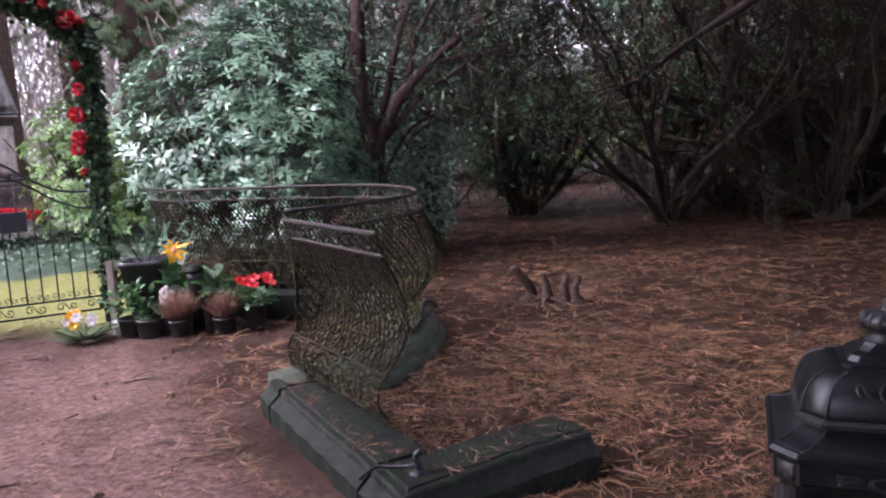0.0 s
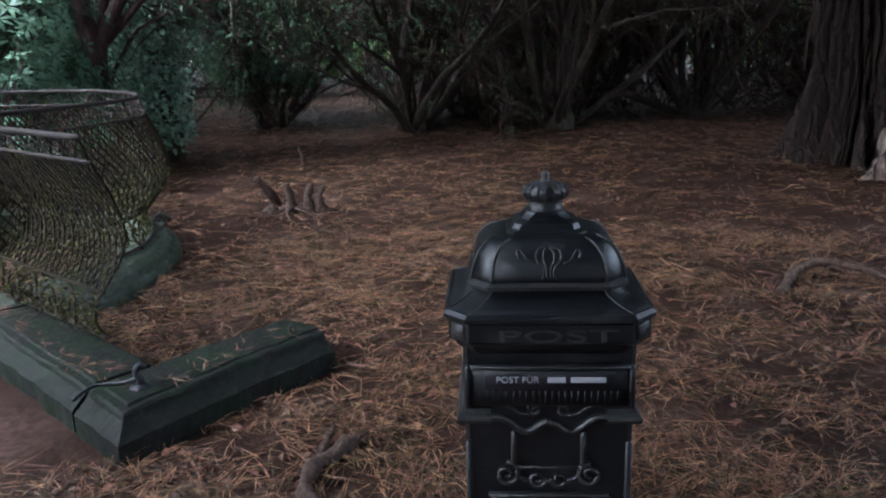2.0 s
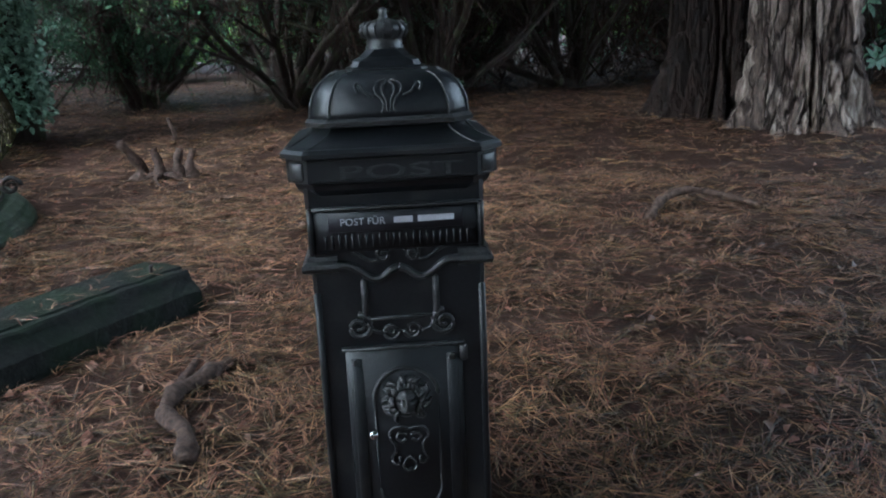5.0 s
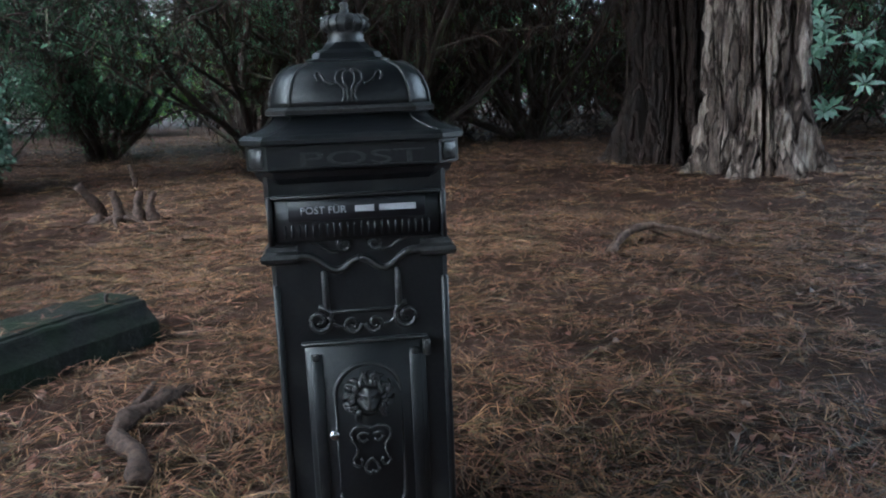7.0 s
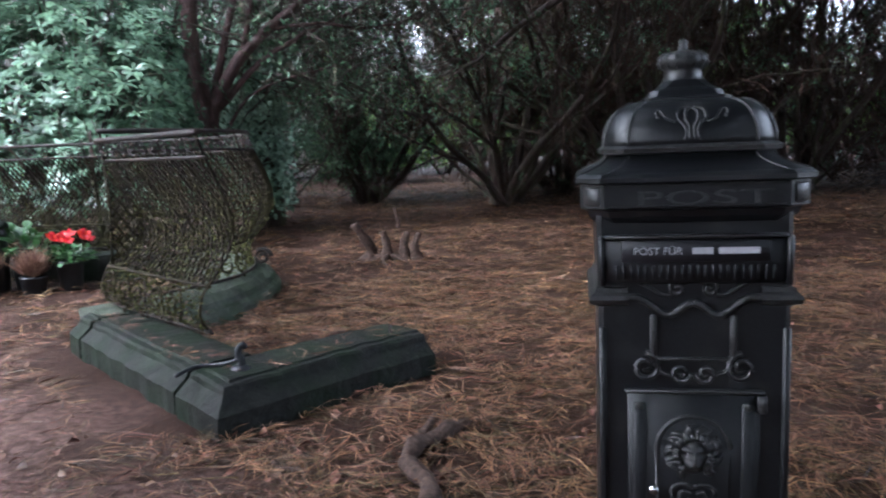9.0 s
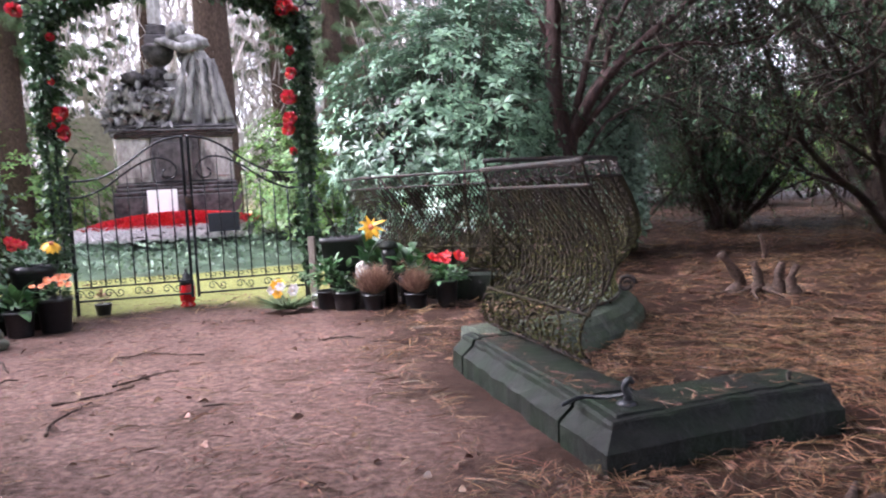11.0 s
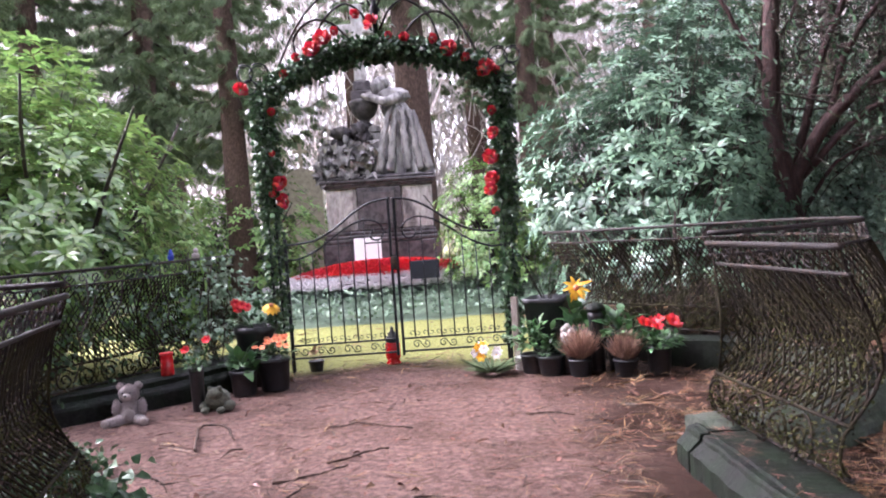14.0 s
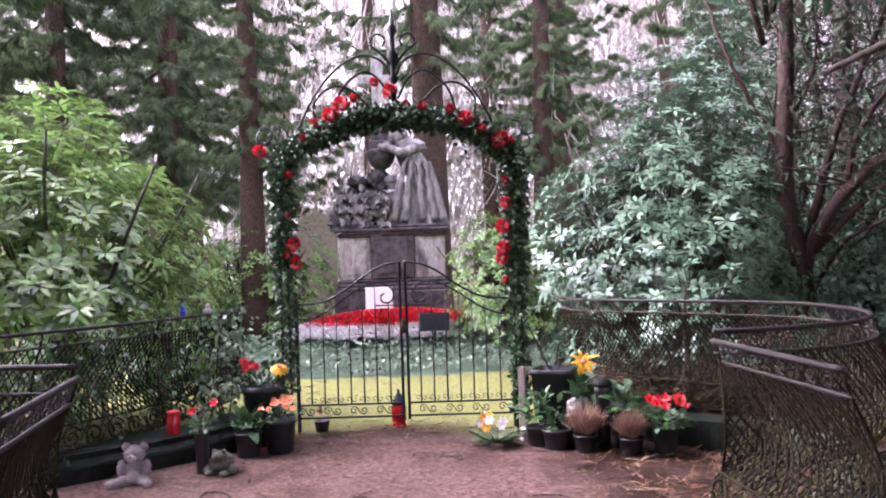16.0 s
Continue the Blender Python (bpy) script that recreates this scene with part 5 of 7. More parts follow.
def yew_bush(x, y, height, spread, stems, green, label, hub=0.18):
    """A bare-footed bush: crooked stems that fan out from one stool, with a haze of brown twigs and thin dark green."""
    root = thing("yew_bush", pose(x, y, 0), label, "bush", "bare-footed bushes")
    base, way = [], []
    geo = Geo()
    for q in range(9):
        a = q * 0.7
        lumpy(geo, (0.13 * math.cos(a), 0.13 * math.sin(a), 0.06), (0.12, 0.12, 0.20), q, 0.2, 8)
    part("stool", geo, M_WOOD, root)
    for k in range(stems):
        a = k * 2.4 + rng.uniform(-0.5, 0.5)
        flare = rng.uniform(0.25, 1.0)
        start = (hub * 0.5 * math.cos(a), hub * 0.5 * math.sin(a), -0.04)
        thick = rng.uniform(0.028, 0.075)
        pts, rad = limb(start, (flare * math.cos(a), flare * math.sin(a), rng.uniform(0.7, 1.1)), height * rng.uniform(0.8, 1.2), thick, 0.012, 14, 0.75, 0.55)
        part("stem", Geo().tube(pts, rad * (1 + 0.1 * rng.normal(size=14)), 7), M_WOOD, root)
        base += list(pts[1:])
        way += list(unit(np.diff(pts, axis=0)))
        for f in range(3):
            j = rng.integers(2, 8)
            d = unit(unit(pts[j + 1] - pts[j]) + rng.normal(size=3) * 0.55)
            fp, fr = limb(pts[j], d, height * rng.uniform(0.3, 0.6), rad[j] * 0.6, 0.006, 9, 0.8, 0.3)
            part("fork", Geo().tube(fp, fr, 5), M_WOOD, root)
            base += list(fp[1:])
            way += list(unit(np.diff(fp, axis=0)))
    base, way = np.array(base), np.array(way)
    n = len(base) * 12
    b, w = np.repeat(base, 12, 0) + rng.normal(size=(n, 3)) * 0.05, np.repeat(way, 12, 0)
    d = unit(w * 0.5 + rand_dirs(n) + [0, 0, 0.1])
    ln = rng.uniform(0.2, 0.75, n)
    twig = Geo()
    blades(twig, b, d, ln, rng.uniform(0.006, 0.014, n), rng.normal(size=(n, 3)) * 0.15)
    tagged(part("twig", twig, M_TWIG, root), kind="stuff")
    ok = (b[:, 2] > 0.35) & (rng.random(n) < 0.6 * green)
    geo = Geo()
    needle_twigs(geo, (b + d * ln[:, None] * 0.4)[ok], d[ok], 18, 0.055, 0.015, 0.22, 0.2)
    if green == 0.6:
        a, r = rng.uniform(0, 6.28, 300), rng.uniform(0.4, 1.1, 300)
        low = np.stack([r * np.cos(a), r * np.sin(a), 0.30 + 0.85 * r + rng.normal(size=300) * 0.15], 1)
        needle_twigs(geo, low, unit(np.stack([np.cos(a), np.sin(a), 0.3 + 0 * a], 1) + 0.5 * rand_dirs(300)), 18, 0.065, 0.015, 0.24, 0.2)
    part("needles", geo, M_YEW, root)
    return root


def spruce_mesh(height, trunk_r, low, reach, branches, per):
    """Trunk, bare branches and hanging needle sprays of one spruce."""
    pts, rad = limb((0, 0, -0.1), (0, 0, 1), height, trunk_r, trunk_r * 0.25, 14, 0.05)
    trunk = Geo().tube(pts, rad, 14)
    wood, green = Geo(), Geo()
    for k in range(branches):
        z = low + (height - low) * (k / branches) ** 1.1
        a = k * 2.4 + rng.uniform(-0.4, 0.4)
        ln = reach * (1 - 0.75 * (z - low) / (height - low)) * rng.uniform(0.7, 1.15)
        t = np.linspace(0, 1, 9)
        sag = -0.28 * ln * np.sin(t * 2.0) + 0.18 * ln * t**3
        c = np.stack([math.cos(a) * ln * t, math.sin(a) * ln * t, z + sag + 0.05 * rng.normal(size=9)], 1)
        wood.tube(c, np.linspace(0.035, 0.008, 9), 5, caps=False)
        w = np.repeat(unit(np.gradient(c, axis=0)), per, 0)
        b = np.repeat(c, per, 0) + rng.normal(size=(9 * per, 3)) * [0.06, 0.06, 0.04]
        side = unit(np.cross(w, [0, 0, 1])) * np.where(rng.random((len(w), 1)) < 0.5, 1, -1)
        keep = np.repeat(t, per) > 0.12
        hang = unit(w * 0.55 + side * rng.uniform(0.2, 1.0, (len(w), 1)) + [0, 0, -0.75])
        blades(green, b[keep], hang[keep], ln * rng.uniform(0.05, 0.14, keep.sum()), rng.uniform(0.009, 0.019, keep.sum()), (hang[keep] * [0.2, 0.2, -0.25]))
    return trunk.mesh("trunk"), wood.mesh("branch"), green.mesh("needles")


def spruce(x, y, meshes, turn, size, label):
    root = thing("spruce_tree", pose(x, y, 0, 0, 0, turn) @ Matrix.Diagonal((size, size, size, 1)), label, "tree", "spruce trees")
    for nm, me, mat in zip(("trunk", "branch", "needles"), meshes, (M_SPRUCEBARK, M_WOOD, M_SPRUCE)):
        ob = part(nm, me, mat, root)
        if nm == "branch":
            tagged(ob, kind="stuff")
    return root


rhododendron("rhododendron_bush", -2.2, 8.3, (1.35, 1.0), 3.1, 1900, "large dark green rhododendron with wet shining leaves behind the fence", M_RHODO, 0.115, floor=0.8)
rhododendron("rhododendron_bush", -1.75, 7.25, (1.15, 0.45), 1.30, 150, "low dark green rhododendron branches reaching to the fence", M_RHODO, 0.12, floor=0.45)
rhododendron("rhododendron_bush", -2.0, 10.2, (1.2, 0.9), 4.3, 1200, "tall dark green rhododendron behind the fence", M_RHODO, 0.105, floor=0.6)
rhododendron("rhododendron_bush", -6.8, 4.3, (1.55, 1.35), 2.9, 1700, "large fresh green rhododendron behind the fence", M_RHODOPALE, 0.145)
rhododendron("rhododendron_bush", -7.6, 2.4, (1.5, 1.3), 2.8, 520, "large fresh green rhododendron beside the plot", M_RHODOPALE, 0.20)
rhododendron("rhododendron_bush", -9.4, 9.6, (1.5, 1.2), 2.2, 800, "pale green rhododendron in the open beyond the plot", M_RHODOPALE, 0.12)
rhododendron("rhododendron_bush", -5.0, 10.4, (1.0, 0.9), 2.1, 900, "bright green shrub beside the monument", M_RHODOPALE, 0.10)
rhododendron("rhododendron_bush", -5.2, 15.5, (2.6, 1.3), 2.2, 500, "pale green shrubs behind the monument", M_RHODOPALE, 0.15)
rhododendron("rhododendron_bush", -9.6, 7.9, (1.0, 0.9), 2.5, 560, "pale yellow-green rhododendron between the spruces", M_RHODOPALE, 0.12)
rhododendron("rhododendron_bush", -10.8, 13.0, (2.2, 1.3), 1.9, 400, "pale green shrubs in the open wood", M_RHODOPALE, 0.15)

SPRUCE_A = spruce_mesh(17, 0.26, 3.2, 3.0, 80, 190)
SPRUCE_B = spruce_mesh(19, 0.40, 5.5, 2.6, 70, 160)
SPRUCE_C = spruce_mesh(15, 0.34, 0.8, 3.6, 100, 120)
# spruces at negative y stand out of view, added to block low sky light
for x, y, kind, turn, size in ((-12.4, 10.4, 0, 10, 0.95), (-8.7, 9.0, 1, 80, 0.55), (-10.05, 16.6, 1, 200, 1.2), (-6.3, 14.9, 1, 300, 0.65), (-8.6, 22.0, 1, 40, 1.0), (-12.6, 6.6, 0, 150, 1.0), (-17.0, 15.0, 1, 100, 1.1), (-3.4, 17.5, 1, 60, 0.95), (-15.5, 8.5, 0, 60, 1.0), (-14.5, 12.5, 0, 110, 1.05), (-11.9, 8.0, 0, 250, 0.8),
                               (6.0, -7.0, 2, 60, 1.1), (24.0, 24.0, 2, 140, 1.3), (9.0, 36.0, 2, 280, 1.4), (17.0, 33.0, 2, 200, 1.4), (30.0, 17.0, 2, 90, 1.4), (1.0, 38.0, 2, 30, 1.4), (-0.5, -9.0, 2, 20, 1.0), (-7.0, -3.8, 2, 130, 0.9), (-11.0, -2.5, 2, 70, 1.0), (-4.2, -7.2, 2, 220, 1.0), (-8.5, -7.5, 2, 300, 1.1), (9.5, -6.0, 2, 15, 1.0), (-20.0, 22.0, 0, 15, 1.2), (-13.5, 27.0, 1, 75, 1.1)):
    spruce(x, y, (SPRUCE_A, SPRUCE_B, SPRUCE_C)[kind], turn, size, "tall spruce with drooping dark green branches and a bare lower trunk")

for x, y, h, sp, n, g in ((0.98, 12.9, 4.4, 2.0, 12, 0.6), (2.98, 11.3, 5.2, 2.0, 14, 0.16), (4.95, 10.5, 5.4, 2.2, 16, 0.07), (7.6, 11.0, 5.4, 2.2, 15, 0.06), (6.2, 12.4, 5.4, 2.2, 14, 0.05), (4.3, 12.9, 5.2, 2.2, 12, 0.08), (-1.0, 15.6, 3.8, 2.0, 9, 0.4), (10.4, 11.6, 4.4, 2.4, 12, 0.10)):
    yew_bush(x, y, h, sp, n, g, "many-stemmed dark bush with bare twigs fanning from one stool")

# ---- old tree with flaking bark ----
def bark_trunk(x, y, r, height, seed, flare, label, lean=(0.0, 0.0)):
    rows, cols = 130, 240
    v = np.zeros((rows, cols, 3))
    for i in range(rows):
        z = -0.08 + height * (i / (rows - 1)) ** 1.6
        R = r * (1 + flare * math.exp(-max(z, 0) / 0.28) + 0.10 * math.exp(-max(z, 0) / 1.2) - 0.02 * z)
        for j in range(cols):
            a = 2 * math.pi * j / cols
            c, s = math.cos(a), math.sin(a)
            twist = 0.25 * noise.noise(Vector((c * 1.5, s * 1.5, z * 0.5 + seed)))
            lobe = 0.11 * noise.noise(Vector((math.cos(a + twist) * 1.6, math.sin(a + twist) * 1.6, z * 0.12 + seed)))
            q = noise.noise(Vector((math.cos(a + twist) * 3.4, math.sin(a + twist) * 3.4, z * 0.34 + 3 * seed)))
            q2 = noise.noise(Vector((math.cos(a + twist) * 9, math.sin(a + twist) * 9, z * 1.1 + 5 * seed)))
            q3 = noise.noise(Vector((c * 14, s * 14, z * 6 + seed)))
            d, cell = noise.voronoi(Vector((math.cos(a + twist) * 5.5 + 0.6 * q2, math.sin(a + twist) * 5.5 + 0.6 * q3, z * 2.0 + 0.9 * q + seed)))
            crack = max(0.0, 1 - (d[1] - d[0]) / 0.20)
            plate = noise.noise(cell[0] * 7.3)
            ridge = 0.055 * plate - 0.13 * crack ** 1.5 - 0.26 * (1 - min(1.0, abs(q) * 4.0)) - 0.08 * (1 - min(1.0, abs(q2) * 3.5)) + 0.14 * q + 0.06 * q3
            foot = 0.42 * math.exp(-max(z, 0) / 0.20) * max(0.0, math.sin(a * 7 + seed + 2 * q)) ** 1.5
            rr = R * (1 + lobe + ridge + foot)
            v[i, j] = (c * rr + lean[0] * z, s * rr + lean[1] * z, z)
    return Geo().grid(v, wrap=True)


def half_crown(geo):
    """Leaves of an unseen crown, cut open south-east and north-west to admit light."""
    v = np.concatenate(geo.v).reshape(-1, 7, 3)
    v = v[((v[:, 0, 0] < -2.6) | ((v[:, 0, 1] > -1.4) & (v[:, 0, 0] < 2.0))) & (rng.random(len(v)) < np.where((v[:, 0, 0] < -3.6) & (v[:, 0, 1] > 2.8), 0.2, 0.9))]
    f = np.array([(0, 1, 2), (0, 2, 3), (1, 4, 2), (2, 5, 3), (4, 6, 2), (2, 6, 5)])
    return v.reshape(-1, 3), [(np.arange(len(v))[:, None, None] * 7 + f[None]).reshape(-1, 3)]


old = thing("old_tree", pose(5.86, 4.86, 0), "huge old tree with pale grey-brown flaking furrowed bark", "tree")
part("trunk", bark_trunk(0, 0, 0.43, 9.0, 1.3, 0.22, ""), M_BARK, old)
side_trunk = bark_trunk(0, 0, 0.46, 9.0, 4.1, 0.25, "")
ob = part("trunk", side_trunk, M_SHADEDRED, old, "dark red-brown fibrous second trunk with shade put into its colour")
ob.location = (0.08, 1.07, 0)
# crown above the view, added to darken the ground beneath it
crown = Geo()
limbs_at = []
for k in range(46):
    a, z = k * 2.4, 3.6 + 4.5 * (k / 46)
    ln = rng.uniform(4.5, 7.8)
    pts, rad = limb((0.3 * math.cos(a), 0.6 + 0.3 * math.sin(a), z), (math.cos(a), math.sin(a), 0.10), ln, 0.11, 0.015, 10, 0.5)
    part("branch", Geo().tube(pts, rad, 7), M_WOOD, old)
    limbs_at += list(pts[2:]) + list(pts[5:])
limbs_at = np.array(limbs_at)
b = np.repeat(limbs_at, 75, 0) + rng.normal(size=(len(limbs_at) * 75, 3)) * [0.45, 0.45, 0.25]
b = b[b[:, 2] > 3.25]
leaves(crown, b, unit(rand_dirs(len(b)) + [0, 0, -0.3]), unit(rand_dirs(len(b)) * 0.6 + [0, 0, 1]), rng.uniform(0.20, 0.38, len(b)), rng.uniform(0.09, 0.15, len(b)))
crown_ob = part("crown", Geo().add(*half_crown(crown)), M_YEW, old)
CROWN = crown.mesh("crown")
CROWN.materials.append(M_YEW)

# conifers added mostly out of view; their crowns keep sky light off the ground
for x, y, turn, h in ((-3.0, -1.0, 110, 0.5), (0.4, -3.4, 20, 0.9), (1.9, -7.4, 160, 0.72), (6.6, 15.8, 75, 0.62), (11.5, 12.6, 200, 0.7)):
    tr = thing("shade_conifer", pose(x, y, 0, 0, 0, turn), "added conifer, mostly out of view, whose crown blocks light from the sky", "tree", "dark conifers")
    pts, rad = limb((0, 0, -0.1), (0, 0, 1), 8.5, 0.34, 0.16, 10, 0.05)
    part("trunk", Geo().tube(pts, rad, 12), M_WOOD, tr)
    part("crown", CROWN, M_YEW, tr).scale = (h, h, 1)
# leaning reddish tree beside the rhododendron
red = thing("leaning_tree", pose(-0.90, 8.30, 0), "dark reddish many-stemmed tree leaning over the fence", "tree")
for pts, r0, r1 in (([(0, 0, -0.05), (0.04, 0, 0.7), (-0.02, 0, 1.4), (-0.10, 0, 2.0), (-0.06, -0.02, 2.8), (0.0, -0.05, 3.8), (0.05, 0, 5.0)], 0.125, 0.07),
                    ([(0.05, 0, -0.05), (0.02, 0, 0.8), (0.06, 0.0, 1.3), (0.36, 0.0, 1.85), (0.80, 0.0, 2.22), (1.25, 0.05, 2.55), (1.9, 0.1, 3.0)], 0.105, 0.04),
                    ([(0.02, 0.05, 1.2), (0.10, 0.05, 1.7), (0.26, 0.05, 2.3), (0.50, 0.1, 2.95), (0.85, 0.1, 3.9)], 0.07, 0.03),
                    ([(0.10, 0.03, 1.35), (0.45, 0.03, 1.72), (0.90, 0.05, 2.05), (1.6, 0.1, 2.4)], 0.06, 0.02),
                    ([(0.38, 0, 1.86), (0.55, 0.0, 2.4), (0.92, 0.0, 2.9), (1.5, 0.1, 3.5)], 0.05, 0.02),
                    ([(-0.08, 0, 2.0), (-0.20, -0.05, 2.5), (-0.55, -0.2, 3.2), (-0.80, -0.2, 4.0)], 0.045, 0.02),
                    ([(0.70, 0, 2.15), (1.15, 0.0, 2.2), (1.7, 0.05, 2.15), (2.3, 0.1, 2.3)], 0.035, 0.012),
                    ([(0.05, 0.1, 0.9), (0.28, 0.1, 1.35), (0.70, 0.1, 1.62), (1.3, 0.15, 1.75)], 0.035, 0.012),
                    ([(-0.05, 0, 2.6), (0.15, 0.0, 3.0), (0.24, 0.0, 3.6)], 0.03, 0.015)):
    c = curve_through(pts, 26) + np.cumsum(rng.normal(size=(26, 3)) * 0.006, 0)
    part("stem", Geo().tube(c, np.linspace(r0 * (0.95 if r0 > 0.07 else 0.7), r1 * 0.65, 26), 9), M_REDBARK, red)
geo, tips = Geo(), []
for k in range(300):
    p = np.array([rng.uniform(-0.2, 3.0), rng.uniform(-0.5, 1.4), rng.uniform(1.5, 5.2)])
    tp, tr = limb(p, rand_dirs(1)[0] * [1, 1, 0.5], rng.uniform(0.4, 1.2), 0.012, 0.003, 6, 0.6)
    geo.tube(tp, tr, 4, caps=False)
    tips += list(tp[2:])
p = np.stack([rng.uniform(-0.1, 2.4, 6000), rng.uniform(-0.5, 0.9, 6000), rng.uniform(1.25, 5.2, 6000)], 1)
p = p[p[:, 2] > 1.2 + 0.9 * rng.random(6000) + 0.5 * np.maximum(0.0, 0.5 - p[:, 0])]
blades(geo, p, unit(rng.normal(size=p.shape) * [1, 1, 0.6] + [0.5, 0, 0.2]), rng.uniform(0.25, 0.8, len(p)), rng.uniform(0.005, 0.011, len(p)), rng.normal(size=p.shape) * 0.12)
tagged(part("twig", geo, M_WOOD, red), kind="stuff")
green = Geo()
tips = np.repeat(np.array(tips), 7, 0) + rng.normal(size=(len(tips) * 7, 3)) * 0.14
leaves(green, tips, rand_dirs(len(tips)), unit(rand_dirs(len(tips)) * 0.6 + [0, 0, 1]), rng.uniform(0.05, 0.11, len(tips)), rng.uniform(0.018, 0.035, len(tips)))
# leaves and limbs overhead, out of view, added to shade kerb and litter
for k in range(230):
    p = np.array([rng.uniform(-1.3, 2.9), rng.uniform(-4.3, -1.0), rng.uniform(3.7, 6.0)])
    if p[0] < 0.6 and p[1] > -2.4:
        continue
    w = rand_dirs(1)[0] * [1, 1, 0.4]
    c = p + w * np.linspace(0, 0.9, 40)[:, None] + rng.normal(size=(40, 3)) * 0.16
    leaves(green, c, unit(rand_dirs(40) + [0, 0, -0.3]), unit(rand_dirs(40) * 0.6 + [0, 0, 1]), rng.uniform(0.12, 0.24, 40), rng.uniform(0.05, 0.09, 40))
for k in range(9):
    part("shade_bough", Geo().tube(curve_through([(-0.25 + 0.05 * k, 0, 3.4 + 0.15 * k), (-0.5 + 0.25 * k, -0.9, 4.7 + 0.10 * k), (-1.1 + 0.4 * k, -2.6, 5.3 + 0.08 * k)], 12), np.linspace(0.035, 0.01, 12), 6), M_REDBARK, red)
part("crown", green, M_YEW, red)

# dense dark yew behind the leaning tree
yew = thing("yew_tree", pose(-0.85, 12.5, 0), "dense dark green yew with brown inner twigs", "tree")
for k in range(4):
    a = k * 1.57
    pts, rad = limb((0.08 * math.cos(a), 0.08 * math.sin(a), -0.05), (0.22 * math.cos(a), 0.22 * math.sin(a), 1), 6.0, 0.08, 0.03, 12, 0.3, 0.3)
    part("stem", Geo().tube(pts, rad, 8), M_WOOD, yew)
n = 1900
c = rand_dirs(n) * rng.uniform(0.3, 1.0, (n, 1)) ** 0.5 * [2.3, 1.2, 3.0] + [0.2, 0.2, 4.4]
c = c[c[:, 2] > 2.4 + 0.6 * rng.random(n)]
geo, twig = Geo(), Geo()
out = unit(c - [0.2, 0.2, 3.4])
needle_twigs(geo, c, unit(out + 0.6 * rand_dirs(len(c))), 22, 0.075, 0.018, 0.34, 0.5)
blades(twig, c - out * 0.4, unit(out + 0.3 * rand_dirs(len(c))), rng.uniform(0.4, 0.8, len(c)), 0.014)
part("needles", geo, M_YEW, yew)
tagged(part("twig", twig, M_TWIG, yew), kind="stuff")

# ivy-clad trunk between the rhododendron and the bare-footed bushes
stump = thing("ivy_clad_trunk", pose(-0.42, 9.6, 0), "short thick trunk hung with pale green ivy", "tree trunk")
part("trunk", Geo().tube([(0, 0, -0.05), (0.02, 0, 0.8), (-0.05, 0.02, 1.8), (-0.12, 0.0, 3.4), (-0.02, 0.1, 5.0), (0.1, 0.2, 7.0)], [0.20, 0.15, 0.13, 0.10, 0.08, 0.04], 12), M_WOOD, stump)
geo = Geo()
c = np.stack([rng.uniform(-0.45, 0.25, 560), rng.uniform(-0.38, 0.15, 560), rng.uniform(0.2, 2.4, 560)], 1)
ivy_leaf_set(geo, c, 0.12, 9, 0.075)
part("ivy", geo, M_IVYLIT, stump, "ivy leaves, sky light put into their pale colour")

# undergrowth that closes the wood on all sides; unseen shrubs are added to block low light
for x, y, rx, h, n, mat in ((12.5, 14.0, 2.0, 1.2, 120, M_RHODO), (13.5, 10.0, 2.8, 4.2, 560, M_RHODO), (13.0, 6.0, 2.8, 4.4, 600, M_RHODO), (12.6, 1.6, 2.8, 4.4, 560, M_RHODO), (10.4, 7.6, 1.6, 2.2, 120, M_RHODO), (8.5, -4.0, 3.0, 4.6, 420, M_RHODO), (3.2, -5.6, 3.2, 4.6, 460, M_RHODO), (-2.4, -5.4, 3.0, 4.4, 420, M_RHODO), (-7.5, -5.0, 3.0, 3.4, 360, M_RHODO)):
    rhododendron("undergrowth_shrub", x, y, (rx, 1.3), h, n, "dark evergreen undergrowth, mostly added out of view, closing the wood against light", mat, 0.20, 8)

# evergreens on the far side of the clearing behind the bushes
for k in range(17):
    a = radians(-4 + 4.4 * k)
    d = 25.0 + 3.5 * math.sin(2.3 * k)
    rhododendron("far_evergreen", 0.3 + d * math.sin(a), d * math.cos(a), (2.2, 1.4), 4.6 + 1.6 * math.sin(1.7 * k + 1), 330, "pale green evergreen across the clearing", M_RHODOPALE if k % 3 else M_RHODO, 0.36, 7)

# thicket of bare twigs behind the bushes
geo = Geo()
n = 13000
a, d = 0.17 + 1.03 * rng.uniform(0.0, 1.0, n) ** 0.8, rng.uniform(12.3, 18.0, n)
base = np.stack([0.3 + d * np.sin(a), d * np.cos(a), 4.6 * rng.random(n) ** 1.2], 1)
blades(geo, base, unit(rng.normal(size=(n, 3)) * [0.7, 0.7, 0.4] + [0, 0, 0.55]), rng.uniform(0.5, 1.6, n), rng.uniform(0.012, 0.035, n), rng.normal(size=(n, 3)) * 0.12)
tagged(part("thicket", geo, M_TWIG), "dark thicket of bare twigs under the trees", "thicket", kind="stuff")

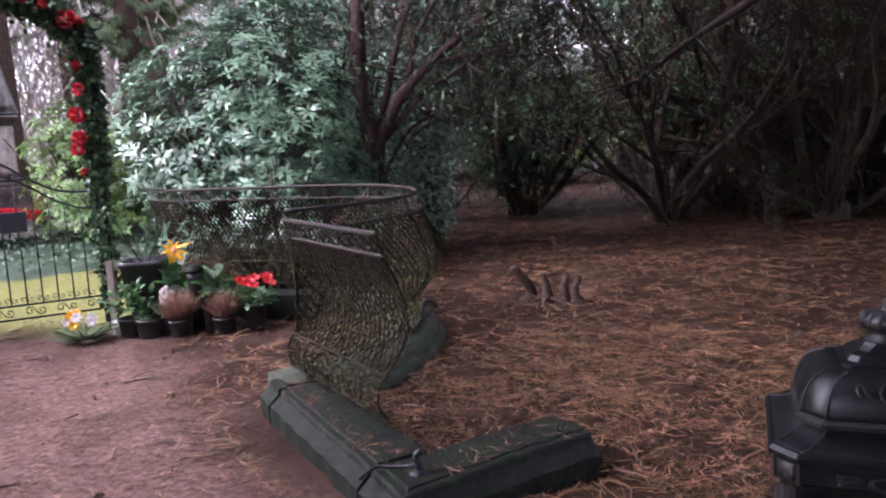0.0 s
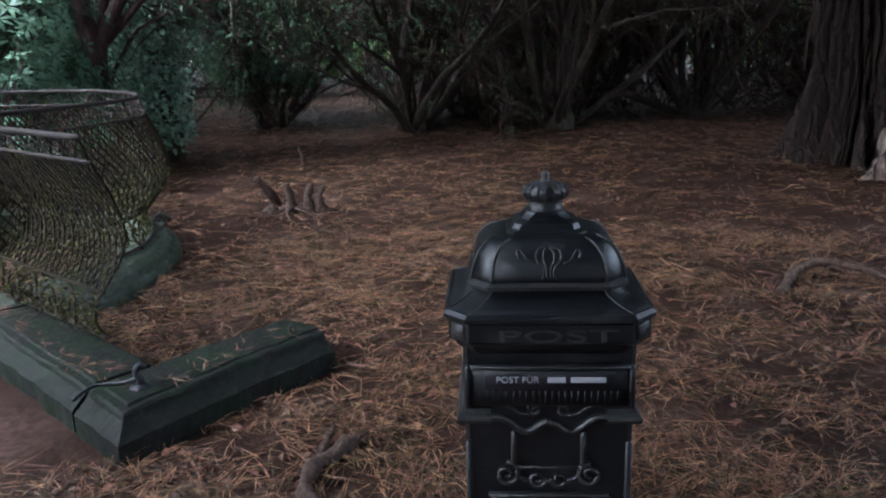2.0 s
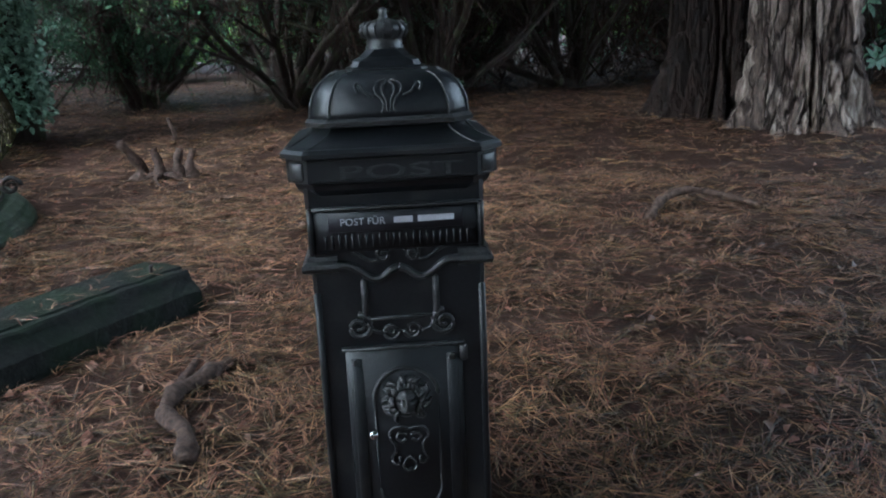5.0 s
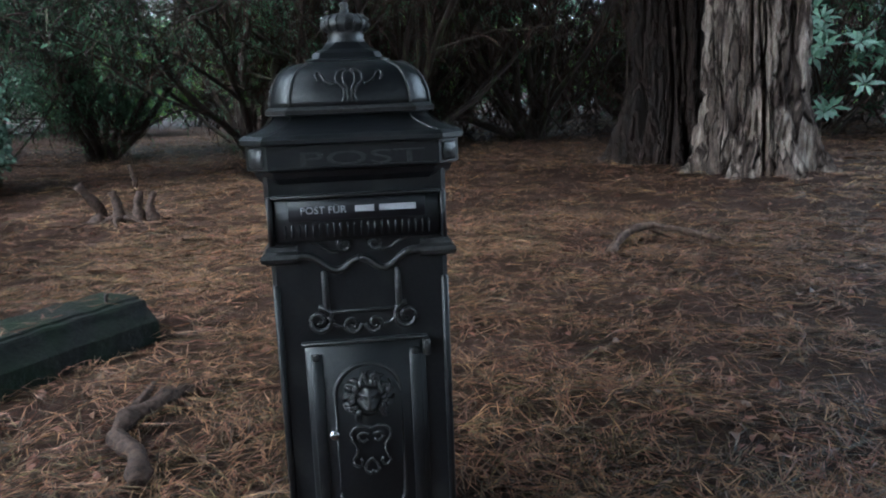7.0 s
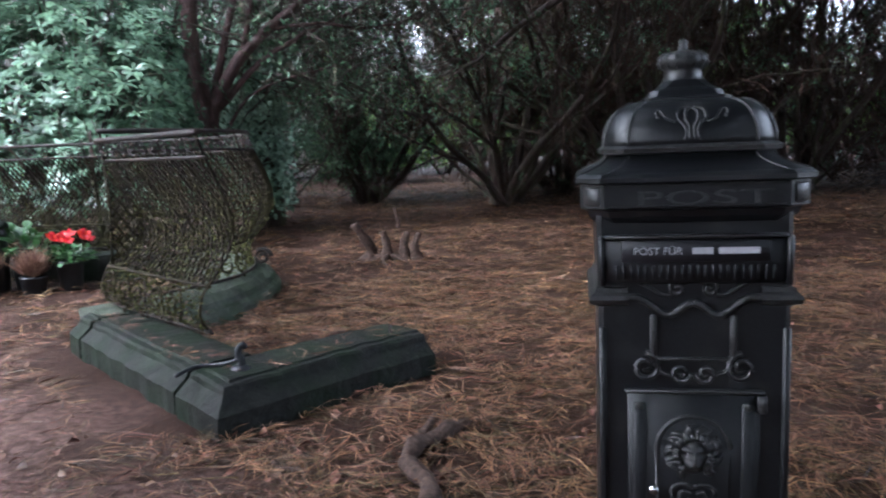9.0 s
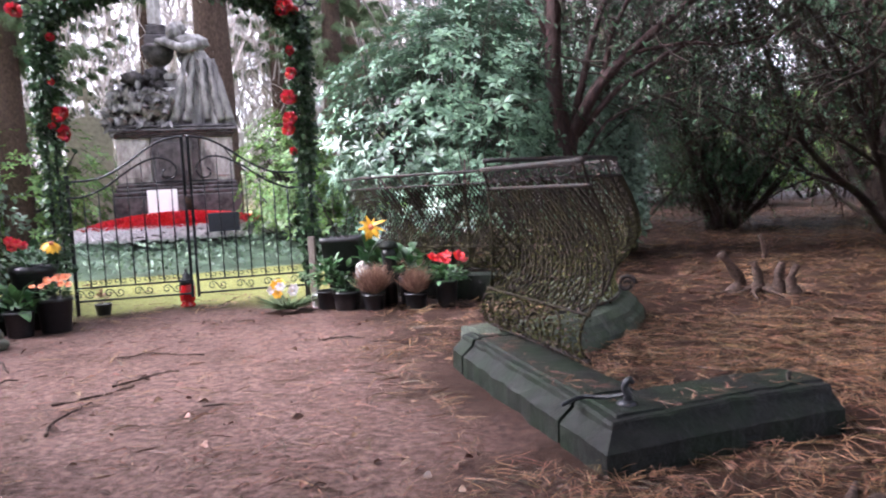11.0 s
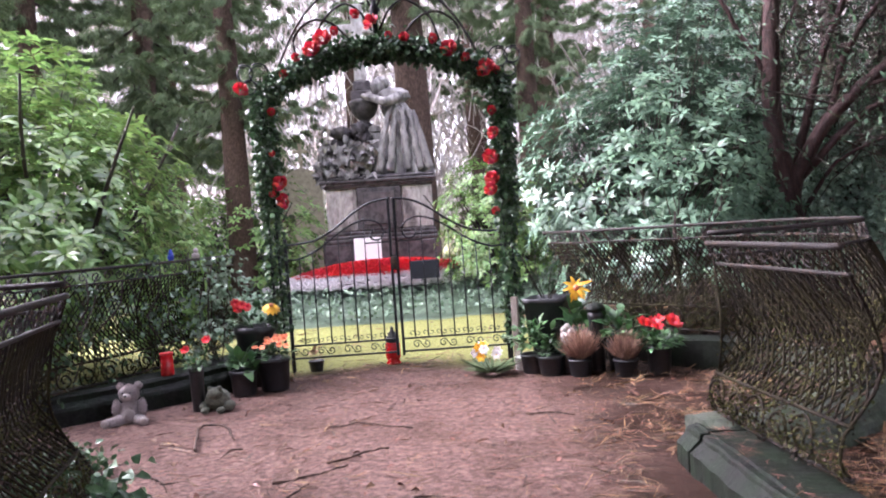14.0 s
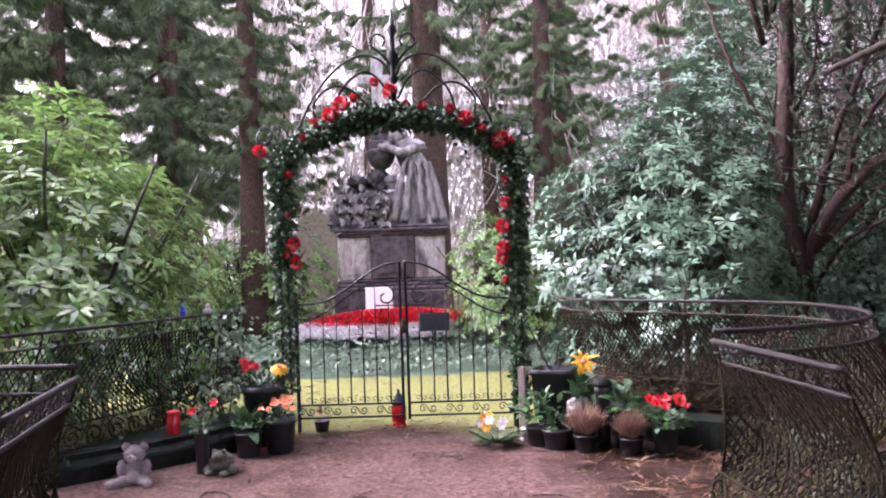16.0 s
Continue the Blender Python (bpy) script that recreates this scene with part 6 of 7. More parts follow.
# ---- litter on the ground ----
def scatter(n, cx, cy, r0, r1, a0, a1, keep_path):
    """Places thinning out with distance from a spot of the plan."""
    r, a = rng.uniform(r0, r1, n), rng.uniform(a0, a1, n)
    x, y = cx + r * np.sin(a), cy + r * np.cos(a)
    ok = rng.random(n) > path_zone(x, y) * (1 - keep_path) + lawn_zone(x, y) * 0.9
    line = (x + 0.165) * 0.86 + (y - 2.40) * 0.51
    kerb = (abs(line + 0.10) < 0.17) & (y > 2.33) & (y < 3.80)
    arm = (abs((y - 2.40) * 0.815 - (x + 0.165) * 0.58 - 0.10) < 0.16) & (x > -0.2) & (x < 0.57)
    ok &= ~kerb & ~arm & (np.hypot(x - 0.772, y - 1.253) > 0.20)
    return x[ok], y[ok]


def needle_sheet(name, n, r0, r1, keep, length, width, lift, label, bunch, a0=-1.05, a1=1.15):
    x, y = scatter(n, 0.8, 0.2, r0, r1, a0, a1, keep)
    thick = 0.62 + 0.38 * np.sin(4.1 * x + 1.5 * np.sin(3.3 * y)) * np.sin(3.7 * y + 1.8 * np.sin(2.9 * x)) + 0.25 * np.sin(9 * x + 7 * y)
    ok = rng.random(len(x)) < thick
    x, y = x[ok], y[ok]
    flow = 0.9 * np.sin(1.7 * x + 0.8 * y) + 0.7 * np.sin(2.9 * y - 1.1 * x) + rng.normal(size=len(x)) * 1.7
    k = bunch
    x, y, flow = np.repeat(x, k), np.repeat(y, k), np.repeat(flow, k) + rng.normal(size=len(x) * k) * 0.16
    x, y = x + rng.normal(size=len(x)) * 0.008, y + rng.normal(size=len(x)) * 0.008
    way = np.stack([np.cos(flow), np.sin(flow), rng.normal(size=len(x)) * 0.10], 1)
    z = ground_z(x, y) + rng.uniform(0.002, lift, len(x))
    bend = rng.normal(size=(len(x), 3)) * [0.22, 0.22, 0.10] + [0, 0, 0.06]
    geo = Geo()
    blades(geo, np.stack([x, y, z], 1), way, length * rng.uniform(0.5, 1.3, len(x)), np.clip(0.00125 * np.hypot(x - 0.8, y - 0.2), 0.0030, width) * rng.uniform(0.7, 1.2, len(x)), bend)
    tagged(part(name, geo, M_NEEDLE), label, "needle litter", kind="stuff")


needle_sheet("fallen_needles", 21000, 0.7, 4.8, 0.06, 0.150, 0.0046, 0.030, "long orange-brown pine needles strewn over the soil", 3)
needle_sheet("fallen_needles", 40000, 3.4, 19.0, 0.06, 0.17, 0.0085, 0.022, "brown pine needles strewn under the trees", 3)
needle_sheet("fallen_needles", 16000, 0.7, 9.0, 0.06, 0.17, 0.0085, 0.022, "brown pine needles strewn beside the old tree", 3, 1.1, 2.3)
x, y = scatter(5600, 0.3, 0.2, 1.6, 15.0, -1.15, 1.1, 0.5)
geo = Geo()
a = rng.uniform(0, 6.28, len(x))
leaves(geo, np.stack([x, y, ground_z(x, y) + 0.012], 1), np.stack([np.cos(a), np.sin(a), rng.normal(size=len(x)) * 0.15], 1), unit(rng.normal(size=(len(x), 3)) * 0.35 + [0, 0, 1]), rng.uniform(0.022, 0.058, len(x)), rng.uniform(0.014, 0.034, len(x)), 0.25, 0.2)
tagged(part("dead_leaves", geo, M_DEAD), "curled reddish-brown dead leaves", "leaf litter", kind="stuff")
x, y = rng.uniform(-4.2, 0.2, 11000), rng.uniform(0.8, 5.3, 11000)
ok = (path_zone(x, y) > 0.4)
x, y = x[ok], y[ok]
geo = Geo()
a = rng.uniform(0, 6.28, len(x))
blades(geo, np.stack([x, y, ground_z(x, y) + 0.004], 1), np.stack([np.cos(a), np.sin(a), 0 * a], 1), rng.uniform(0.03, 0.12, len(x)), 0.0042, rng.normal(size=(len(x), 3)) * [0.2, 0.2, 0.02])
tagged(part("path_litter", geo, M_DEAD), "scattered brown needles on the trodden path", "needle litter", kind="stuff")


# needles and crumbs that lie on the kerb
geo = Geo()
for (ax, ay), (bx, by) in (((0.45, 2.97), (-0.07, 2.58)), ((-0.19, 2.58), (-0.86, 3.70)), ((-0.15, 2.52), (-0.83, 3.66))):
    t = rng.random(42)
    a = rng.uniform(0, 6.28, 42)
    at = np.stack([ax + (bx - ax) * t + rng.normal(size=42) * 0.035, ay + (by - ay) * t + rng.normal(size=42) * 0.035, 0.166 + 0 * t], 1)
    blades(geo, at, np.stack([np.cos(a), np.sin(a), 0 * a], 1), rng.uniform(0.02, 0.10, 42), rng.uniform(0.003, 0.006, 42), rng.normal(size=(42, 3)) * [0.15, 0.15, 0])
tagged(part("kerb_litter", geo, M_DEAD), "brown needles lying on the wet kerb", "needle litter", kind="stuff")


def stick(name, pts, r0, r1, label, mat=M_ROT, sub=()):
    c = curve_through(pts, 18) + np.r_[np.zeros((1, 3)), np.cumsum(rng.normal(size=(17, 3)) * 0.003, 0)]
    geo = Geo().tube(c, np.linspace(r0, r1, 18) * (1 + 0.22 * rng.normal(size=18)), 8)
    for s in sub:
        geo.tube(curve_through(s, 8), np.linspace(r1 * 0.8, r1 * 0.3, 8), 6)
    return tagged(part(name, geo, mat), label, "stick")


stick("fallen_branch", [(2.76, 2.98, 0.015), (2.88, 3.07, 0.05), (3.00, 3.13, 0.085), (3.14, 3.11, 0.09), (3.28, 3.00, 0.065), (3.40, 2.86, 0.02)], 0.027, 0.015, "dead grey-brown branch arched over the needles", M_SPRUCEBARK, ([(3.14, 3.11, 0.08), (3.22, 3.12, 0.05), (3.28, 3.10, 0.02)],))
stick("tree_root", [(0.58, 2.30, -0.006), (0.50, 2.21, 0.012), (0.43, 2.16, 0.004), (0.385, 2.10, 0.016), (0.355, 1.98, 0.010), (0.395, 1.86, 0.006), (0.38, 1.70, -0.012)], 0.022, 0.026, "dark knobbly forked root breaking through the soil", M_ROT, ([(0.40, 2.13, 0.022), (0.45, 2.26, 0.018), (0.485, 2.37, 0.012)],))
stick("fallen_stick", [(-0.01, 2.10, 0.012), (0.05, 2.01, 0.02), (0.10, 1.94, 0.012)], 0.010, 0.007, "short dark stick on the soil")
stick("fallen_branch", [(-3.42, 3.12, 0.012), (-3.62, 3.32, 0.03), (-3.70, 3.42, 0.05), (-3.54, 3.46, 0.05), (-3.34, 3.34, 0.012)], 0.008, 0.006, "thin bent pale twig on the path")
for pts in ([(-2.62, 2.84, 0.008), (-2.54, 2.95, 0.014), (-2.44, 3.16, 0.006)], [(-2.56, 3.16, 0.008), (-2.46, 3.30, 0.014), (-2.37, 3.44, 0.006)], [(-2.30, 2.46, 0.008), (-2.40, 2.62, 0.014), (-2.44, 2.86, 0.006)], [(-3.0, 3.75, 0.008), (-2.75, 3.85, 0.012), (-2.5, 3.83, 0.006)], [(-3.4, 2.75, 0.008), (-3.2, 2.7, 0.012), (-3.05, 2.62, 0.006)], [(-2.0, 4.3, 0.006), (-1.86, 4.36, 0.012), (-1.7, 4.33, 0.006)], [(-1.9, 2.9, 0.006), (-1.75, 3.0, 0.012), (-1.68, 3.16, 0.006)]):
    stick("fallen_stick", pts, 0.006, 0.004, "thin dark twig on the path")
snag = thing("sapling_stump", pose(0.72, 5.95, 0), "cut pale stubs rising from one old root", "stump")
for pts in ([(-0.22, 0.10, -0.02), (-0.16, 0.08, 0.08), (-0.24, 0.04, 0.22), (-0.30, 0.02, 0.30)], [(-0.06, 0, -0.02), (-0.05, 0, 0.12), (-0.08, 0, 0.24)], [(0.10, 0.0, -0.02), (0.08, -0.02, 0.12), (0.11, -0.02, 0.23)], [(0.19, -0.02, -0.02), (0.16, -0.04, 0.10), (0.20, -0.05, 0.22)]):
    part("stub", Geo().tube(curve_through(pts, 10), (0.026 + 0.036 * np.linspace(1, 0, 10) ** 1.6) * (1 + 0.16 * rng.normal(size=10)), 9), M_ROT, snag)
for k in range(11):
    a = k * 0.62 + rng.uniform(-0.2, 0.2)
    r = rng.uniform(0.16, 0.42)
    part("root", Geo().tube(curve_through([(0.05 * math.cos(a) - 0.03, 0.03 * math.sin(a), 0.05), (r * 0.5 * math.cos(a), r * 0.4 * math.sin(a), 0.035), (r * math.cos(a + 0.3), r * 0.8 * math.sin(a + 0.3), -0.005)], 8), np.linspace(0.018, 0.006, 8), 6), M_ROT, snag)
stick("dead_twig", [(0.98, 8.10, -0.02), (0.99, 8.12, 0.12), (0.94, 8.12, 0.26)], 0.03, 0.018, "dark broken sapling stub in the litter")

# ---- small iron fittings on the kerb ----
hook = thing("iron_fitting", pose(-0.13, 2.565, 0.158), "small rusty iron hook standing on the kerb stone", "iron fitting")
part("stem", Geo().tube(curve_through([(0, 0, 0), (0.005, 0, 0.03), (-0.005, 0, 0.06), (0.012, 0, 0.085), (0.020, 0, 0.07)], 14), np.linspace(0.016, 0.010, 14), 8), M_GATE, hook)
part("foot", Geo().lathe([(0.035, -0.002), (0.033, 0.008), (0.018, 0.016)], 12), M_GATE, hook)
part("cramp", Geo().tube(curve_through([(0.0, 0, 0.035), (-0.06, 0.03, 0.015), (-0.15, 0.05, 0.008), (-0.20, -0.04, 0.006)], 14), 0.007, 6), M_GATE, hook)
pin = part("iron_pin", Geo().tube([(0.40, 2.90, 0.15), (0.40, 2.90, 0.185), (0.408, 2.90, 0.192)], 0.007, 6), M_IRON)
tagged(pin, "short rusty iron pin set in the kerb stone", "iron fitting")
curl = thing("iron_scroll", pose(-0.21, 4.98, 0.165), "rusty iron scroll at the foot of the fence", "iron fitting")
part("scroll", Geo().tube(spiral(1.5, 0.055, 0.014, 26) + [0, 0, 0.058], np.linspace(0.015, 0.011, 26), 7), M_IRON, curl)


# ---- pots, flowers and keepsakes by the gate ----
def pot(name, x, y, r, h, label, mat=M_POT, z=0.0, square=0.0, taper=0.8, group="flower pots"):
    root = thing(name, pose(x, y, z, 0, 0, rng.uniform(0, 30)), label, "flower pot", group)
    prof = [(r * taper, 0), (r * taper * 1.02, 0.004), (r * 0.97, h * 0.88), (r * 1.05, h * 0.89), (r * 1.05, h), (r * 0.96, h), (r * 0.93, h * 0.9), (0.01, h * 0.88)]
    part("pot", Geo().lathe(prof, 24 if not square else 32, square=square), mat, root)
    return root


def foliage(root, centre, radius, n, leaf, mat, name="foliage", flat=0.8):
    geo = Geo()
    u = rand_dirs(n)
    u[:, 2] = abs(u[:, 2])
    p = np.asarray(centre) + u * np.asarray(radius) * rng.uniform(0.3, 1, (n, 1))
    leaves(geo, p, unit(u + 0.6 * rand_dirs(n)), unit(u * 0.5 + [0, 0, flat]), leaf * rng.uniform(0.6, 1.2, n), leaf * 0.55 * rng.uniform(0.8, 1.2, n), 0.12, 0.2)
    return part(name, geo, mat, root)


def bloom(root, at, size, petals, mat, tilt=0.35, turn=0.0, heart=None, rings=1):
    geo = Geo()
    for q in range(rings):
        a = np.arange(petals) * 2 * np.pi / petals + q * 0.5
        way = np.stack([np.cos(a), np.sin(a), tilt + 0.7 * q + 0 * a], 1)
        leaves(geo, np.zeros((petals, 3)), way, np.tile([0, 0, 1.0], (petals, 1)), size * (1 - 0.25 * q), size * (0.5 if rings == 1 else 0.75), -0.1, 0.12)
    ob = part("flower", geo, mat, root)
    ob.matrix_local = Matrix.Translation(at) @ Euler((radians(60 + turn), 0, radians(25))).to_matrix().to_4x4()
    if heart is not None:
        part("flower_heart", Geo().lathe([(size * 0.22, 0), (size * 0.2, size * 0.1), (size * 0.05, size * 0.15)], 10), heart, ob)
    return ob


def stalk(root, a, b, r=0.004, mat=M_LEAF):
    mid = [(p + q) / 2 + rng.uniform(-0.02, 0.02) for p, q in zip(a, b)]
    return part("stalk", Geo().tube(curve_through([a, mid, b], 8), r, 5), mat, root)


# beside the right-hand post
tub = pot("square_planter", -2.42, 5.76, 0.15, 0.36, "large square black planter with a thin shrub", M_POT, 0.0, 1.0, 0.85)
tub.location.z = 0.17
part("stand", Geo().box((0, 0, -0.085), (0.22, 0.22, 0.17), bevel=0.01), M_POT, tub, smooth=False)
foliage(tub, (0, 0, 0.42), (0.22, 0.2, 0.28), 90, 0.05, M_IVY)
for k in range(5):
    a = rng.uniform(0, 6.28)
    stalk(tub, (0.02 * math.cos(a), 0.02 * math.sin(a), 0.32), (0.18 * math.cos(a), 0.18 * math.sin(a), 0.68), 0.004, M_WOOD)
board = part("wooden_stake", Geo().box((-2.63, 5.62, 0.27), (0.055, 0.03, 0.56), bevel=0.004), M_GREYSTAKE, smooth=False)
tagged(board, "grey weathered wooden stake beside the arch post", "stake")
cup = pot("white_cup", -2.58, 5.55, 0.045, 0.10, "small white plastic cup by the arch", M_WHITE)
p = pot("flower_pot", -2.44, 5.48, 0.10, 0.14, "black plastic pot with a leafy green plant")
foliage(p, (0, 0, 0.20), (0.17, 0.15, 0.20), 130, 0.075, M_LEAF)
p = pot("flower_pot", -2.28, 5.42, 0.10, 0.14, "low black plastic pot with dark green leaves")
foliage(p, (0, 0, 0.14), (0.12, 0.12, 0.10), 60, 0.05, M_IVY)


def heather(x, y, r, h):
    p = pot("heather_pot", x, y, 0.085, 0.12, "dry pinkish-brown heather in a small black pot", group="heathers")
    geo = Geo()
    n = 1500
    u = rand_dirs(n)
    u[:, 2] = abs(u[:, 2]) + 0.5
    base = unit(u) * [r * 0.55, r * 0.55, h * 0.4] * rng.uniform(0.2, 1, (n, 1)) + [0, 0, 0.10]
    blades(geo, base, unit(u + [0, 0, 0.7] + 0.5 * rand_dirs(n)), h * rng.uniform(0.15, 0.75, n) ** 1.2, 0.0055)
    part("heather", geo, M_HEATHER, p)


heather(-2.06, 5.42, 0.20, 0.28)
heather(-1.74, 5.45, 0.17, 0.24)
vase = pot("grave_vase", -1.98, 5.58, 0.055, 0.44, "tall black grave vase with a domed lid", M_POT, taper=0.85, group="grave vases")
part("lid", Geo().lathe([(0.07, 0.44), (0.072, 0.46), (0.05, 0.49), (0.015, 0.50)], 16), M_STONE, vase)
daff = pot("grave_vase", -2.16, 5.68, 0.045, 0.24, "slim dark vase holding a large yellow flower", M_POT, group="grave vases")
stalk(daff, (0, 0, 0.2), (0.02, 0, 0.62), 0.006)
foliage(daff, (0, 0, 0.24), (0.10, 0.08, 0.26), 40, 0.14, M_LEAF)
geo = Geo()
n = 17
a = np.linspace(-2.6, 2.6, n) + rng.normal(size=n) * 0.1
way = np.stack([0.55 * np.sin(a), -0.35 + 0.25 * rng.random(n), -np.cos(a) * 0.9 - 0.25], 1)
leaves(geo, np.tile([0.02, -0.03, 0.61], (n, 1)), unit(way), unit(np.tile([0.2, -1, 0.3], (n, 1)) + 0.3 * rand_dirs(n)), rng.uniform(0.06, 0.135, n), rng.uniform(0.02, 0.032, n), 0.2, 0.25)
part("petals", geo, M_YELLOW, daff, "drooping yellow petals")
part("heart", lumpy(Geo(), (0.02, -0.04, 0.605), (0.022, 0.018, 0.022), 4, 0.2, 8), M_ORANGE, daff)
figure = Geo().lathe([(0.05, 0.0), (0.034, 0.02), (0.02, 0.20), (0.05, 0.22), (0.05, 0.24)], 12, (-2.18, 5.52, 0))
for dx, dz, w, h in ((0.0, 0.265, 0.045, 0.035), (-0.025, 0.30, 0.028, 0.032), (0.028, 0.295, 0.030, 0.026), (0.004, 0.33, 0.022, 0.024)):
    lumpy(figure, (-2.18 + dx, 5.52, dz), (w, w * 0.8, h), int(100 * dz), 0.25, 12)
ball = part("pale_ornament", figure, M_SANDSTONE)
tagged(ball, "small pale weathered stone figure on a short post", "ornament")
p = pot("flower_pot", -1.83, 5.62, 0.09, 0.22, "black pot with broad pale green leaves")
foliage(p, (0, 0, 0.24), (0.17, 0.14, 0.20), 70, 0.11, M_LEAF)
p = pot("cyclamen_pot", -1.53, 5.54, 0.085, 0.20, "tall black pot of bright red cyclamen")
foliage(p, (0, 0, 0.20), (0.16, 0.15, 0.12), 150, 0.06, M_LEAF)
for k in range(13):
    a, r = rng.uniform(0, 6.28), 0.15 * rng.random() ** 0.5
    bloom(p, (r * math.cos(a) * 1.15, r * math.sin(a), 0.335 + 0.04 * rng.random()), 0.052, 5, M_RED, 0.9, rng.uniform(-40, 0), None, 2)
spray = thing("grave_spray", pose(-2.73, 5.34, 0.0), "fir twigs with white and red cloth flowers on the ground", "flower arrangement")
geo = Geo()
n = 260
a = rng.uniform(0, 6.28, n)
blades(geo, np.stack([0.04 * np.cos(a), 0.04 * np.sin(a), 0.03 + 0 * a], 1), np.stack([np.cos(a), np.sin(a), rng.uniform(0.05, 0.6, n)], 1), rng.uniform(0.10, 0.24, n), 0.014)
part("fir_twig", geo, M_SPRUCE, spray)
for k in range(9):
    bloom(spray, (rng.uniform(-0.10, 0.08), rng.uniform(-0.10, 0.06), rng.uniform(0.08, 0.24)), 0.042, 6, M_PINKWHITE if k % 4 else M_YELLOW, 0.4, rng.uniform(-30, 30), M_YELLOW, 2)

# lantern and little pot at the gate
lan = thing("grave_lantern", pose(-3.78, 5.62, 0.0), "red glass grave lantern with a dark pointed lid", "lantern")
part("glass", Geo().lathe([(0.060, 0.0), (0.062, 0.02), (0.048, 0.035), (0.062, 0.06), (0.064, 0.17), (0.052, 0.19), (0.05, 0.195)], 18), M_LANTERN, lan)
part("lid", Geo().lathe([(0.062, 0.19), (0.060, 0.215), (0.035, 0.245), (0.030, 0.27), (0.012, 0.29), (0.014, 0.31), (0.004, 0.32)], 16), M_POT, lan)
p = pot("flower_pot", -4.30, 5.24, 0.065, 0.09, "small dark pot with a withered plant at the gate")
foliage(p, (0, 0, 0.09), (0.06, 0.06, 0.12), 26, 0.05, M_HEATHER)

# beside the left-hand post
p = pot("flower_pot", -4.43, 4.70, 0.16, 0.46, "tall black pot with red and yellow cloth flowers", taper=0.75)
foliage(p, (0, 0, 0.44), (0.20, 0.18, 0.18), 70, 0.08, M_IVY)
for at in ((-0.10, -0.10, 0.60), (-0.06, -0.13, 0.63), (-0.12, -0.09, 0.645), (-0.03, -0.10, 0.61)):
    stalk(p, (at[0] * 0.3, 0, 0.42), at, 0.004)
    bloom(p, at, 0.046, 7, M_RED, 0.7, 0, None, 3)
stalk(p, (0.05, 0, 0.42), (0.17, -0.10, 0.62), 0.004)
bloom(p, (0.17, -0.12, 0.62), 0.085, 12, M_YELLOW, -0.45, -25, M_ORANGE)
p = pot("flower_pot", -4.14, 4.56, 0.12, 0.24, "black pot of orange begonias", taper=0.8)
foliage(p, (0, 0, 0.24), (0.17, 0.15, 0.10), 90, 0.06, M_IVY)
for k in range(17):
    a, r = rng.uniform(0, 6.28), 0.15 * rng.random() ** 0.5
    bloom(p, (r * math.cos(a) * 1.2, r * math.sin(a), 0.33 + 0.05 * rng.random()), 0.03, 6, M_ORANGE, 0.7, rng.uniform(-40, 10), None, 2)
p = pot("flower_pot", -4.26, 4.36, 0.10, 0.18, "dark pot with broad green leaves", taper=0.8)
foliage(p, (0, 0, 0.18), (0.15, 0.14, 0.12), 34, 0.14, M_LEAF)
p = pot("grave_vase", -4.19, 3.86, 0.048, 0.30, "slim black grave vase with two red roses", group="grave vases")
for dx, z in ((-0.07, 0.40), (0.13, 0.47)):
    stalk(p, (0, 0, 0.28), (dx, 0, z), 0.004)
    bloom(p, (dx, -0.01, z + 0.01), 0.04, 6, M_RED, 0.9, -10, None, 3)
foliage(p, (0.02, 0, 0.28), (0.08, 0.06, 0.10), 26, 0.05, M_LEAF)
can = thing("grave_candle", pose(-4.66, 4.02, 0.20), "red plastic grave candle on the kerb", "candle")
part("cup", Geo().lathe([(0.045, 0), (0.047, 0.01), (0.045, 0.15), (0.04, 0.155)], 18), M_LANTERN, can)
part("rim", Geo().lathe([(0.047, 0.150), (0.048, 0.162), (0.03, 0.166)], 18), M_RED, can)

# frog of cast stone
frog = Geo()
lumpy(frog, (0, 0, 0.075), (0.085, 0.075, 0.07), 1, 0.06, 14)
lumpy(frog, (0.01, -0.055, 0.125), (0.055, 0.05, 0.04), 2, 0.05, 12)
for sx in (-1, 1):
    lumpy(frog, (0.01 + sx * 0.032, -0.06, 0.158), (0.018, 0.018, 0.018), 3, 0.03, 10)
    lumpy(frog, (sx * 0.085, -0.02, 0.035), (0.035, 0.06, 0.035), 4, 0.06, 10)
    lumpy(frog, (sx * 0.055, -0.085, 0.02), (0.03, 0.035, 0.02), 5, 0.06, 10)
ob = part("frog_figure", frog, M_FROG)
ob.matrix_world = pose(-4.08, 3.93, 0, 0, 0, 20)
tagged(ob, "grey-green cast-stone frog on the ground", "figure")

# plush toy: seated, wet
bear = Geo()
lumpy(bear, (0, 0, 0.11), (0.095, 0.085, 0.115), 1, 0.05, 16)
lumpy(bear, (0, -0.02, 0.27), (0.085, 0.075, 0.08), 2, 0.05, 16)
for sx in (-1, 1):
    lumpy(bear, (sx * 0.075, 0, 0.335), (0.032, 0.02, 0.032), 3, 0.04, 10)
    lumpy(bear, (sx * 0.105, -0.03, 0.15), (0.035, 0.04, 0.075), 4, 0.05, 12)
    bear.tube(curve_through([(sx * 0.05, -0.03, 0.05), (sx * 0.11, -0.10, 0.045), (sx * 0.15, -0.16, 0.045)], 10), [0.05] * 5 + [0.042] * 5, 12)
n = 2600
v = np.concatenate(bear.v)
pick = v[rng.integers(0, len(v), n)]
out = unit(pick - [0, 0, 0.15])
